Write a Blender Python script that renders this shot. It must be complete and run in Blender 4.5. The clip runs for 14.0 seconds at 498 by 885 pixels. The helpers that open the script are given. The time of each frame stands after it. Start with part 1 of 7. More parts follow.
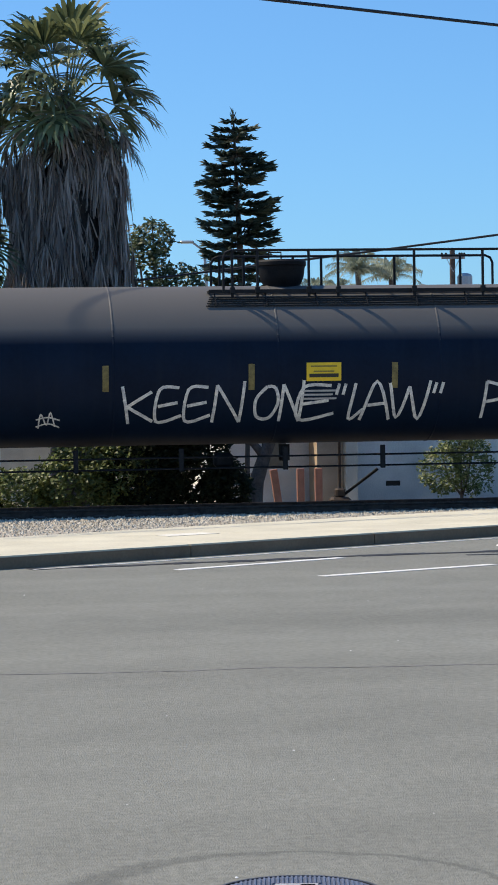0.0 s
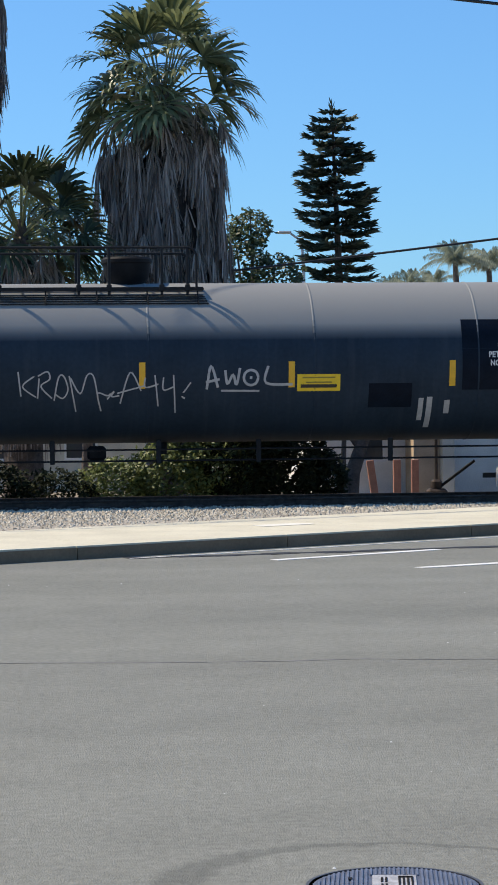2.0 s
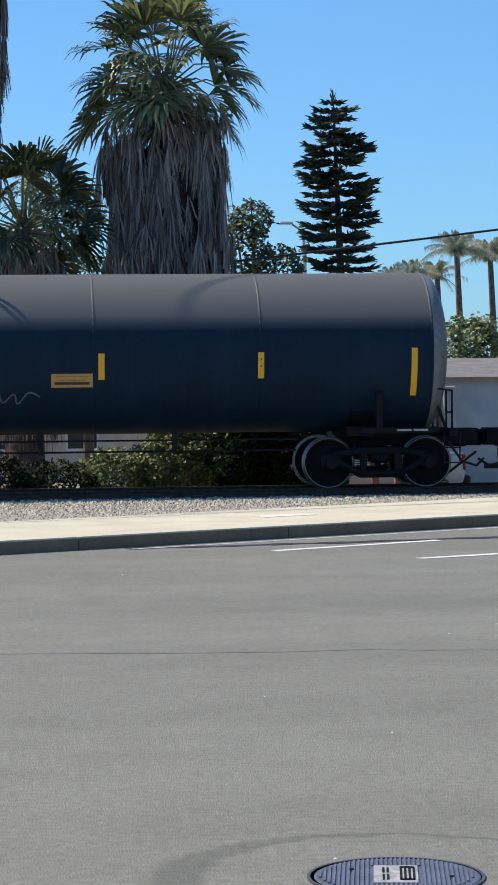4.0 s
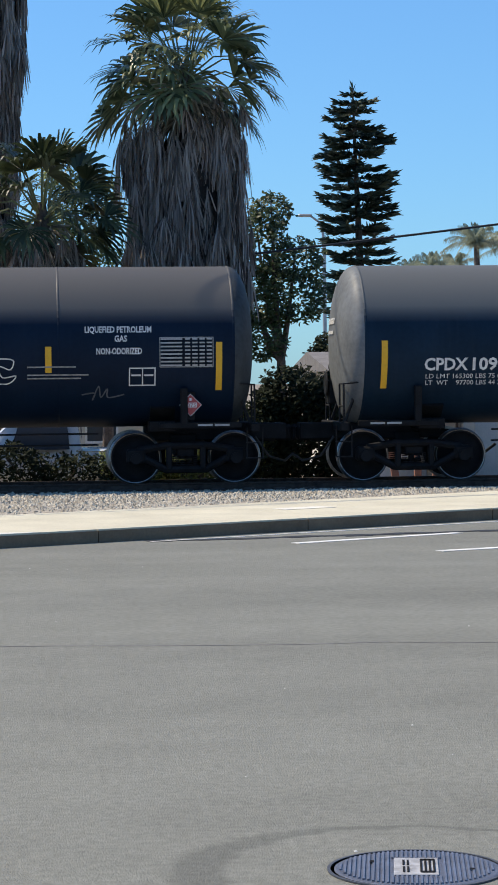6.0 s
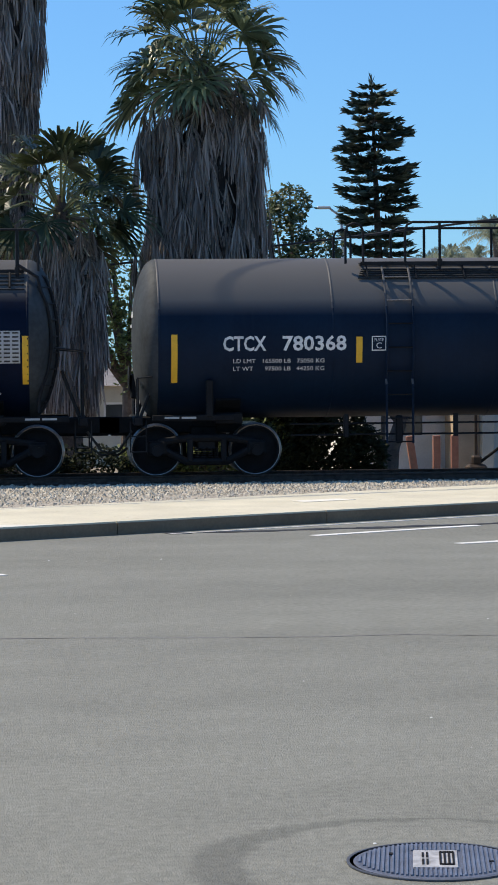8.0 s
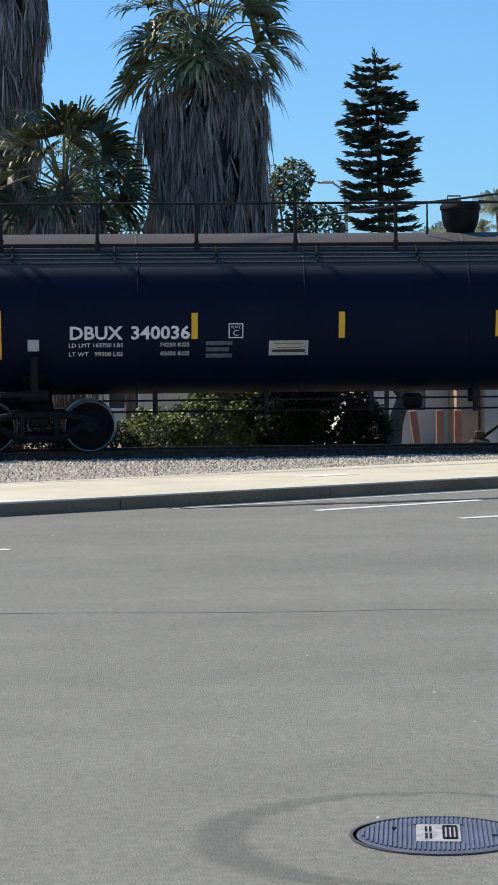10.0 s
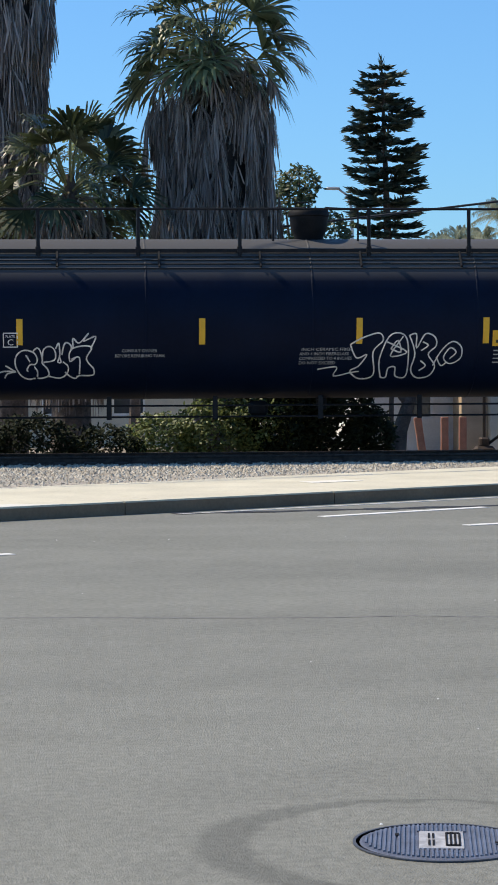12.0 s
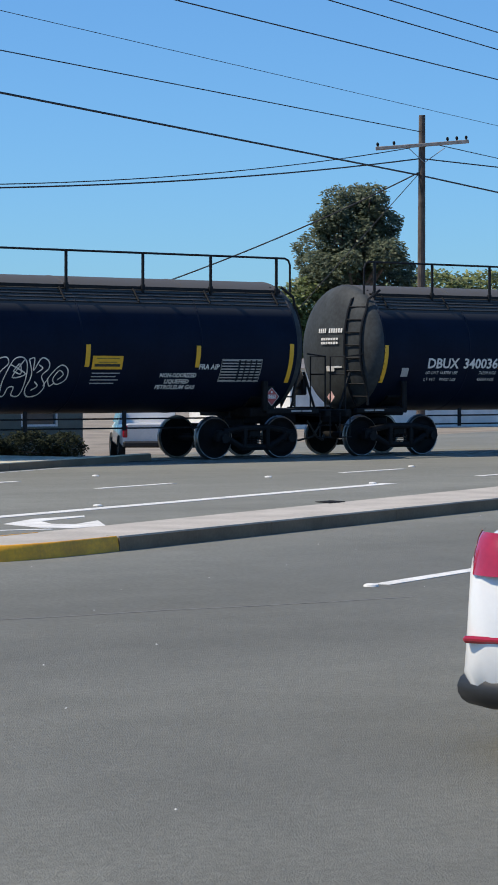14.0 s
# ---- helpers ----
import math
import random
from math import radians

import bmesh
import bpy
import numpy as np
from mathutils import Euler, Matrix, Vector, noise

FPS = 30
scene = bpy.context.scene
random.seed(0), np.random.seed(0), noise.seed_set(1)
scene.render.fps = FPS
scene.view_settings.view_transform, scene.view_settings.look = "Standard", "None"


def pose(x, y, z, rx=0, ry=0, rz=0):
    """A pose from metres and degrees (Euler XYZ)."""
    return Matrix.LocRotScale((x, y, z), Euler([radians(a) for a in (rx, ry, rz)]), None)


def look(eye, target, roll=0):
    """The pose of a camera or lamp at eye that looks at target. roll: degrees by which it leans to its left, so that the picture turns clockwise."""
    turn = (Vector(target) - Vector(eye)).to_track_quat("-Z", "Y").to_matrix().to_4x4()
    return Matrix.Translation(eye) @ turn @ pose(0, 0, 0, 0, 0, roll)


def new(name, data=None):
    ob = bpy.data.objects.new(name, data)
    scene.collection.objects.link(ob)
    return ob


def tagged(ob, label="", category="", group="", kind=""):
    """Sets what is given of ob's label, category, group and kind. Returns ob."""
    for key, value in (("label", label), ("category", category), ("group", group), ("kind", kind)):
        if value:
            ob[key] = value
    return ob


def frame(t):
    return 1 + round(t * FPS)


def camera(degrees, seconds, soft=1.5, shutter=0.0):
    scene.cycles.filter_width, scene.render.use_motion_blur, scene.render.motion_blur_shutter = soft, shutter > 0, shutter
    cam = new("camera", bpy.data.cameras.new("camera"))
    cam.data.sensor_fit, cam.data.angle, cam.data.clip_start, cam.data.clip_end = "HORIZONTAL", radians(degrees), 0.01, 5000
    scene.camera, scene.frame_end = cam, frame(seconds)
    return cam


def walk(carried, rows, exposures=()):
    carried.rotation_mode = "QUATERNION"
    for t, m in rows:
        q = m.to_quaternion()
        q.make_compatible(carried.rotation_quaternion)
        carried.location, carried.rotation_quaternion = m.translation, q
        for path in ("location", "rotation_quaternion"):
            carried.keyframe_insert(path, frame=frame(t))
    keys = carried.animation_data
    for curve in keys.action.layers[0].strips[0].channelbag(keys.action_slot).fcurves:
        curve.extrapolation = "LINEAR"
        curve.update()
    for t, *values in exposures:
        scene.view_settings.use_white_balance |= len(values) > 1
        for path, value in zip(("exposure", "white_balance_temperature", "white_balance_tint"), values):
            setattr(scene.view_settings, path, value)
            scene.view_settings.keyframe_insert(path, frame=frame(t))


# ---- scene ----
# camera: a long lens held by a standing person who turns on the spot
cam = camera(12.583, 14.0, soft=1.7)
EYE, REACH = 1.81, 0.45
TURNS = [  # seconds, yaw, pitch, roll
    (0.0, -8.39, -0.90, 0.90),
    (0.5, -7.30, -1.04, 0.70),
    (1.0, -6.62, -1.07, 0.55),
    (1.5, -6.18, -1.09, 0.55),
    (2.0, -5.96, -1.11, 0.55),
    (2.5, -5.95, -1.16, 0.55),
    (5.0, -5.84, -1.43, 0.57),
    (5.5, -5.62, -1.46, 0.58),
    (6.0, -5.44, -1.53, 0.56),
    (6.5, -5.26, -1.61, 0.56),
    (7.0, -5.09, -1.67, 0.56),
    (7.5, -5.00, -1.70, 0.50),
    (8.0, -4.97, -1.72, 0.54),
    (10.5, -4.87, -2.42, 0.54),
    (11.0, -4.76, -2.40, 0.40),
    (11.5, -4.58, -2.34, 0.23),
    (12.0, -4.76, -2.21, 0.27),
    (12.5, -6.70, -2.02, 0.37),
    (12.7, -8.10, -1.98, 0.41),
    (12.9, -10.54, -1.88, 0.28),
    (13.0, -11.97, -1.83, 0.31),
    (13.1, -13.08, -1.79, 0.29),
    (13.2, -14.90, -1.75, 0.31),
    (13.3, -16.90, -1.72, 0.25),
    (13.5, -22.39, -1.67, 0.13),
    (13.7, -26.80, -1.64, 0.01),
    (14.0, -35.24, -1.67, -0.11),
]


def held(yaw, pitch, roll):
    a = radians(yaw)
    return pose(-REACH * math.sin(a), REACH * (math.cos(a) - 1), EYE, 90 + pitch, roll, yaw)


walk(cam, [(t, held(yaw, pitch, roll)) for t, yaw, pitch, roll in TURNS],
     exposures=[(0.0, 0.0, 6700, 10), (12.5, 0.0, 6700, 10), (13.2, -0.02, 6550, 10), (14.0, -0.15, 6450, 10)])

# ---- light ----
import collections

SUN = Vector((-0.535, 0.277, 0.80)).normalized()
world = bpy.data.worlds.new("sky")
scene.world = world
world.use_nodes = True
wn = world.node_tree
sky = wn.nodes.new("ShaderNodeTexSky")
sky.sky_type, sky.sun_disc = "NISHITA", False
sky.sun_elevation = math.asin(SUN.z)
sky.sun_rotation = math.atan2(SUN.x, SUN.y)
sky.air_density, sky.dust_density, sky.ozone_density = 1.0, 0.3, 2.0
wn.nodes["Background"].inputs["Strength"].default_value = 0.1
even, blue = wn.nodes.new("ShaderNodeGamma"), wn.nodes.new("ShaderNodeMix")
even.inputs["Gamma"].default_value = 0.8  # a clear dry sky, less pale towards the horizon
blue.data_type, blue.blend_type = "RGBA", "MULTIPLY"
blue.inputs["Factor"].default_value, blue.inputs["B"].default_value = 1.0, (0.79, 1.46, 2.22, 1)
wn.links.new(sky.outputs[0], even.inputs["Color"])
wn.links.new(even.outputs[0], blue.inputs["A"])
wn.links.new(blue.outputs["Result"], wn.nodes["Background"].inputs["Color"])
sun_data = bpy.data.lights.new("sun", "SUN")
sun_data.energy, sun_data.angle, sun_data.color = 5.1, radians(0.55), (1.0, 0.88, 0.70)
sun = new("sun", sun_data)
sun.matrix_world = look(SUN * 60, (0, 0, 0))


# ---- materials ----
def material(name, color, rough=0.6, metal=0.0, spots=0.12, scale=3.0, fine=40.0, bump=0.0, spec=0.5, tint=None, vary=0.0, coat=0.0):
    """Base colour broken by a coarse and a fine noise; tint: the colour of the stains; vary: difference from piece to piece."""
    m = bpy.data.materials.new(name)
    m.use_nodes = True
    n, l = m.node_tree.nodes, m.node_tree.links
    b = n["Principled BSDF"]
    b.inputs["Metallic"].default_value, b.inputs["Specular IOR Level"].default_value = metal, spec
    b.inputs["Coat Weight"].default_value = coat
    co = n.new("ShaderNodeTexCoord")
    big, small = n.new("ShaderNodeTexNoise"), n.new("ShaderNodeTexNoise")
    big.inputs["Scale"].default_value, big.inputs["Detail"].default_value = scale, 6
    small.inputs["Scale"].default_value, small.inputs["Detail"].default_value = fine, 4
    for k in (big, small):
        l.new(co.outputs["Object"], k.inputs["Vector"])
    add = n.new("ShaderNodeMath")
    add.operation = "MULTIPLY_ADD"
    l.new(small.outputs["Fac"], add.inputs[0])
    add.inputs[1].default_value = 0.6
    l.new(big.outputs["Fac"], add.inputs[2])
    ramp = n.new("ShaderNodeMapRange")
    ramp.inputs["From Min"].default_value, ramp.inputs["From Max"].default_value = 0.55, 1.05
    l.new(add.outputs[0], ramp.inputs["Value"])
    mix = n.new("ShaderNodeMix")
    mix.data_type = "RGBA"
    dark = tint or tuple(max(0.0, c * (1 - 2 * spots)) for c in color)
    light = tuple(min(1.0, c * (1 + spots)) for c in color)
    mix.inputs["A"].default_value, mix.inputs["B"].default_value = (*dark, 1), (*light, 1)
    l.new(ramp.outputs[0], mix.inputs["Factor"])
    out = mix.outputs["Result"]
    if vary:
        info, hue = n.new("ShaderNodeObjectInfo"), n.new("ShaderNodeHueSaturation")
        span = n.new("ShaderNodeMapRange")
        span.inputs["To Min"].default_value, span.inputs["To Max"].default_value = 1 - vary, 1 + vary
        l.new(info.outputs["Random"], span.inputs["Value"])
        l.new(span.outputs[0], hue.inputs["Value"])
        l.new(out, hue.inputs["Color"])
        out = hue.outputs["Color"]
    l.new(out, b.inputs["Base Color"])
    rr = n.new("ShaderNodeMapRange")
    rr.inputs["To Min"].default_value, rr.inputs["To Max"].default_value = min(1, rough + 0.1), max(0.03, rough - 0.1)
    l.new(big.outputs["Fac"], rr.inputs["Value"])
    l.new(rr.outputs[0], b.inputs["Roughness"])
    if bump:
        bp = n.new("ShaderNodeBump")
        bp.inputs["Strength"].default_value, bp.inputs["Distance"].default_value = min(1.0, bump), 0.02
        l.new(small.outputs["Fac"], bp.inputs["Height"])
        l.new(bp.outputs[0], b.inputs["Normal"])
    return m


def island_material(name, color, other, rough=0.6, translucent=0.0, spec=0.35):
    """For leaves and stones: each island of the mesh takes a colour of its own between two."""
    m = bpy.data.materials.new(name)
    m.use_nodes = True
    n, l = m.node_tree.nodes, m.node_tree.links
    b = n["Principled BSDF"]
    geo, mix = n.new("ShaderNodeNewGeometry"), n.new("ShaderNodeMix")
    mix.data_type = "RGBA"
    mix.inputs["A"].default_value, mix.inputs["B"].default_value = (*color, 1), (*other, 1)
    l.new(geo.outputs["Random Per Island"], mix.inputs["Factor"])
    l.new(mix.outputs["Result"], b.inputs["Base Color"])
    b.inputs["Roughness"].default_value, b.inputs["Specular IOR Level"].default_value = rough, spec
    if translucent:
        tr, ms = n.new("ShaderNodeBsdfTranslucent"), n.new("ShaderNodeMixShader")
        l.new(mix.outputs["Result"], tr.inputs["Color"])
        ms.inputs["Fac"].default_value = translucent
        l.new(b.outputs[0], ms.inputs[1])
        l.new(tr.outputs[0], ms.inputs[2])
        l.new(ms.outputs[0], n["Material Output"].inputs["Surface"])
    return m


def asphalt_material():
    m = material("asphalt", (0.218, 0.219, 0.189), 0.75, spots=0.05, scale=0.25, fine=90, bump=0.5, spec=0.3)
    n, l = m.node_tree.nodes, m.node_tree.links
    b = n["Principled BSDF"]
    co = n.new("ShaderNodeTexCoord")
    turn = n.new("ShaderNodeMapping")
    turn.inputs["Rotation"].default_value = (0, 0, radians(-24.5))
    turn.inputs["Scale"].default_value = (0.07, 0.5, 1)
    l.new(co.outputs["Object"], turn.inputs["Vector"])
    streak = n.new("ShaderNodeTexNoise")
    streak.inputs["Scale"].default_value, streak.inputs["Detail"].default_value = 1.0, 5
    l.new(turn.outputs[0], streak.inputs["Vector"])
    grit = n.new("ShaderNodeTexNoise")
    grit.inputs["Scale"].default_value, grit.inputs["Detail"].default_value = 22, 10
    l.new(co.outputs["Object"], grit.inputs["Vector"])
    tone = n.new("ShaderNodeMapRange")
    tone.inputs["From Min"].default_value, tone.inputs["From Max"].default_value = 0.3, 0.7
    tone.inputs["To Min"].default_value, tone.inputs["To Max"].default_value = 0.86, 1.10
    l.new(streak.outputs["Fac"], tone.inputs["Value"])
    tone2 = n.new("ShaderNodeMapRange")
    tone2.inputs["From Min"].default_value, tone2.inputs["From Max"].default_value = 0.3, 0.7
    tone2.inputs["To Min"].default_value, tone2.inputs["To Max"].default_value = 0.82, 1.15
    l.new(grit.outputs["Fac"], tone2.inputs["Value"])
    blotch, tone3, grain = n.new("ShaderNodeTexNoise"), n.new("ShaderNodeMapRange"), n.new("ShaderNodeMath")
    blotch.inputs["Scale"].default_value, blotch.inputs["Detail"].default_value = 2.2, 5
    l.new(co.outputs["Object"], blotch.inputs["Vector"])
    tone3.inputs["From Min"].default_value, tone3.inputs["From Max"].default_value = 0.3, 0.7
    tone3.inputs["To Min"].default_value, tone3.inputs["To Max"].default_value = 0.93, 1.06
    l.new(blotch.outputs["Fac"], tone3.inputs["Value"])
    grain.operation = "MULTIPLY"
    l.new(tone2.outputs[0], grain.inputs[0])
    l.new(tone3.outputs[0], grain.inputs[1])
    mul = n.new("ShaderNodeMath")
    mul.operation = "MULTIPLY"
    l.new(tone.outputs[0], mul.inputs[0])
    l.new(grain.outputs[0], mul.inputs[1])
    hue = n.new("ShaderNodeHueSaturation")
    link = b.inputs["Base Color"].links[0]
    l.new(link.from_socket, hue.inputs["Color"])
    # newer, darker asphalt towards the junction
    across, newer, both = n.new("ShaderNodeVectorMath"), n.new("ShaderNodeMapRange"), n.new("ShaderNodeMath")
    across.operation, both.operation = "DOT_PRODUCT", "MULTIPLY"
    across.inputs[1].default_value = (1.0, -0.3, 0.0)
    l.new(co.outputs["Object"], across.inputs[0])
    newer.inputs["From Min"].default_value, newer.inputs["From Max"].default_value = -0.5, 3.2
    newer.inputs["To Min"].default_value, newer.inputs["To Max"].default_value = 1.0, 0.73
    l.new(across.outputs["Value"], newer.inputs["Value"])
    beyond, older, worn = n.new("ShaderNodeVectorMath"), n.new("ShaderNodeMapRange"), n.new("ShaderNodeMath")
    beyond.operation, worn.operation = "DOT_PRODUCT", "MAXIMUM"
    beyond.inputs[1].default_value = (-0.38, 0.92, 0.0)
    l.new(co.outputs["Object"], beyond.inputs[0])
    older.inputs["From Min"].default_value, older.inputs["From Max"].default_value = 11.5, 14.0
    older.inputs["To Min"].default_value, older.inputs["To Max"].default_value = 0.73, 1.0
    l.new(beyond.outputs["Value"], older.inputs["Value"])
    l.new(newer.outputs[0], worn.inputs[0])
    l.new(older.outputs[0], worn.inputs[1])
    l.new(mul.outputs[0], both.inputs[0])
    l.new(worn.outputs[0], both.inputs[1])
    # a ragged ring of bitumen round the manhole patch, widest on its west side
    def calc(op, a, b=0.0, c=0.0):
        k = n.new("ShaderNodeMath")
        k.operation = op
        for i, v in enumerate((a, b, c)):
            if isinstance(v, (int, float)):
                k.inputs[i].default_value = v
            else:
                l.new(v, k.inputs[i])
        return k.outputs[0]

    shift, far, xyz = n.new("ShaderNodeVectorMath"), n.new("ShaderNodeVectorMath"), n.new("ShaderNodeSeparateXYZ")
    shift.operation, far.operation = "SUBTRACT", "LENGTH"
    shift.inputs[1].default_value = (1.43, 8.22, 0.0)
    l.new(co.outputs["Object"], shift.inputs[0])
    l.new(shift.outputs[0], far.inputs[0])
    l.new(shift.outputs[0], xyz.inputs[0])
    ragged = n.new("ShaderNodeTexNoise")
    ragged.inputs["Scale"].default_value, ragged.inputs["Detail"].default_value = 6, 7
    l.new(co.outputs["Object"], ragged.inputs["Vector"])
    west = calc("MAXIMUM", calc("MULTIPLY", xyz.outputs["X"], -0.13), 0.0)
    width = calc("ADD", calc("MULTIPLY_ADD", ragged.outputs["Fac"], 0.06, -0.002), west)
    away = calc("ABSOLUTE", calc("SUBTRACT", calc("MULTIPLY_ADD", ragged.outputs["Fac"], 0.10, far.outputs["Value"]), 0.86))
    ring = calc("MAXIMUM", calc("SUBTRACT", 1.0, calc("DIVIDE", away, width)), 0.0)
    stained = calc("MULTIPLY", both.outputs[0], calc("SUBTRACT", 1.0, calc("MULTIPLY", calc("MINIMUM", calc("MULTIPLY", ring, 2.0), 1.0), 0.28)))
    l.new(stained, hue.inputs["Value"])
    l.new(hue.outputs["Color"], b.inputs["Base Color"])
    return m


def tank_material(name, color, dust, rough, lit_top, low=0.26):
    """Railway paint with vertical dusty run marks and a sunlit top put into the colour."""
    m = material(name, color, rough, spots=0.12, scale=1.2, fine=14, spec=0.1)
    n, l = m.node_tree.nodes, m.node_tree.links
    b = n["Principled BSDF"]
    co, st = n.new("ShaderNodeTexCoord"), n.new("ShaderNodeMapping")
    st.inputs["Scale"].default_value = (5.0, 0.3, 0.35)
    l.new(co.outputs["Object"], st.inputs["Vector"])
    runs = n.new("ShaderNodeTexNoise")
    runs.inputs["Scale"].default_value, runs.inputs["Detail"].default_value = 1.6, 6
    l.new(st.outputs[0], runs.inputs["Vector"])
    span = n.new("ShaderNodeMapRange")
    span.inputs["From Min"].default_value, span.inputs["From Max"].default_value = 0.5, 0.8
    span.inputs["To Max"].default_value = 0.3
    l.new(runs.outputs["Fac"], span.inputs["Value"])
    mix = n.new("ShaderNodeMix")
    mix.data_type = "RGBA"
    mix.inputs["B"].default_value = (*dust, 1)
    l.new(b.inputs["Base Color"].links[0].from_socket, mix.inputs["A"])
    l.new(span.outputs[0], mix.inputs["Factor"])
    # paler where the skin faces up: the sunlit band is put into the colour
    geo, axes, upward = n.new("ShaderNodeNewGeometry"), n.new("ShaderNodeSeparateXYZ"), n.new("ShaderNodeMapRange")
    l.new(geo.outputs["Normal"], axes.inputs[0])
    upward.inputs["From Min"].default_value, upward.inputs["From Max"].default_value = low, low + 0.2
    upward.inputs["To Max"].default_value = 0.95
    l.new(axes.outputs["Z"], upward.inputs["Value"])
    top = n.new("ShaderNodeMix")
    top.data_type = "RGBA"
    top.inputs["B"].default_value = (*lit_top, 1)
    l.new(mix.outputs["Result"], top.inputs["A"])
    l.new(upward.outputs[0], top.inputs["Factor"])
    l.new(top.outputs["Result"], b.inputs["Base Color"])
    return m


ASPHALT = asphalt_material()
PATCH = material("new_asphalt", (0.165, 0.162, 0.15), 0.8, spots=0.2, scale=3, fine=60, bump=0.5)
# near-black for the narrow wavy lines laid on the road
NEAR_BLACK = material("tar", (0.018, 0.018, 0.02), 0.7, spots=0.2, scale=6)
LINE = material("road_paint", (0.78, 0.77, 0.73), 0.7, spots=0.12, scale=4, fine=50, bump=0.2, tint=(0.55, 0.54, 0.51))
CONCRETE = material("pale_concrete", (0.62, 0.575, 0.44), 0.85, spots=0.09, scale=1.1, fine=30, bump=0.2)
PALE_PATCH = material("pale_patch", (0.74, 0.71, 0.62), 0.85, spots=0.08, scale=2, fine=30)
# kerb faces: their shade is put into this darker, browner concrete colour
KERB = material("kerb_face_shade", (0.20, 0.14, 0.088), 0.85, spots=0.14, scale=1.5, fine=30, bump=0.3)
MEDIAN = material("median_concrete", (0.47, 0.43, 0.375), 0.85, spots=0.12, scale=1.5, fine=30, bump=0.2)
YELLOW_KERB = material("yellow_paint", (0.80, 0.38, 0.012), 0.6, spots=0.1, scale=3, fine=30, tint=(0.55, 0.25, 0.03))
BALLAST = island_material("ballast", (0.26, 0.225, 0.17), (0.62, 0.56, 0.45), 0.9)
BALLAST_BED = material("ballast_bed", (0.42, 0.375, 0.31), 0.95, spots=0.25, scale=8, fine=40, bump=0.8)
DIRT = material("dirt", (0.28, 0.24, 0.19), 0.95, spots=0.2, scale=0.6, fine=20, bump=0.5)
RUST = material("rail_steel", (0.07, 0.05, 0.04), 0.7, 0.4, spots=0.3, scale=8)
TIE = material("creosote", (0.06, 0.045, 0.035), 0.9, spots=0.3, scale=4, fine=30, bump=0.5)
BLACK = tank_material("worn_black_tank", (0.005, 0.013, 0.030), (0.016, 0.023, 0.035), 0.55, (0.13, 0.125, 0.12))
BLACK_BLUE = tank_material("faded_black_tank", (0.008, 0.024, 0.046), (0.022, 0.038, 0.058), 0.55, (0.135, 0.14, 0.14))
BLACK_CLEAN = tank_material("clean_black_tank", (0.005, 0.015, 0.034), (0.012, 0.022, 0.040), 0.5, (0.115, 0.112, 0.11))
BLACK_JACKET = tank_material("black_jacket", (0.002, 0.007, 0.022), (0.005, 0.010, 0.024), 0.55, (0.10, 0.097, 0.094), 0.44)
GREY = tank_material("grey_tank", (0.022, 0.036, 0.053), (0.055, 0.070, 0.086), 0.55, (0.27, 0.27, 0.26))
# heads are paler than the shells: sunlight on the domes is painted in
HEAD_PALE = material("sunlit_head", (0.17, 0.18, 0.185), 0.55, spots=0.15, scale=1.5, fine=12, spec=0.3)
HEAD_DULL = material("dull_head", (0.042, 0.049, 0.053), 0.7, spots=0.2, scale=1.5, fine=12, spec=0.3)
FRESH = material("touched_up_black", (0.004, 0.009, 0.018), 0.6, spec=0.1, spots=0.2, scale=3)
TRUCK = material("truck_black", (0.008, 0.0085, 0.010), 0.7, spec=0.2, spots=0.3, scale=5)
WHEEL = material("wheel_steel", (0.007, 0.007, 0.008), 0.8, 0.0, spec=0.2, spots=0.25, scale=5)
TREAD = material("wheel_tread", (0.30, 0.29, 0.28), 0.35, 1.0, spots=0.2, scale=10)
GRATE = material("walkway_steel", (0.015, 0.016, 0.018), 0.6, 0.1, spec=0.2, spots=0.2, scale=6)
WHITE = material("white_stencil", (0.75, 0.75, 0.73), 0.6, spots=0.1, scale=6, tint=(0.55, 0.55, 0.53))
SPRAY = material("white_spray", (0.74, 0.72, 0.64), 0.6, spots=0.2, scale=9, tint=(0.4, 0.4, 0.39))
FAINT = material("faded_spray", (0.10, 0.11, 0.125), 0.6, spots=0.2, scale=9)
STRIPE = material("yellow_reflector", (0.77, 0.42, 0.02), 0.45, spots=0.06, scale=9)
STRIPE_OLD = material("dulled_reflector", (0.20, 0.16, 0.05), 0.6, spots=0.25, scale=9)
SIGN_YELLOW = material("yellow_panel", (0.82, 0.55, 0.02), 0.5, spots=0.06, scale=6)
SIGN_TAN = material("faded_orange_panel", (0.50, 0.30, 0.09), 0.6, spots=0.12, scale=8)
INK = material("sign_ink", (0.03, 0.025, 0.02), 0.6, spots=0.1)
INK_FADED = material("faded_ink", (0.28, 0.20, 0.03), 0.6, spots=0.15, scale=20)
RED = material("placard_red", (0.45, 0.07, 0.07), 0.5, spots=0.12, scale=8)
SILVER = material("light_panel", (0.42, 0.42, 0.41), 0.6, spots=0.1, scale=8)
SILVER_DULL = material("thin_spray", (0.30, 0.30, 0.29), 0.6, spots=0.25, scale=12)
SEAM_SOFT = material("worn_seam", (0.178, 0.172, 0.160), 0.8, spots=0.12, scale=6, fine=60)
IRON = material("cast_iron", (0.15, 0.16, 0.20), 0.5, 0.4, spots=0.15, scale=10, fine=80, bump=0.3)
RIB = material("worn_iron_rib", (0.20, 0.21, 0.255), 0.45, 0.4, spots=0.15, scale=10, fine=80)
IRON_RING = material("iron_frame", (0.09, 0.095, 0.11), 0.6, 0.3, spots=0.15, scale=10)
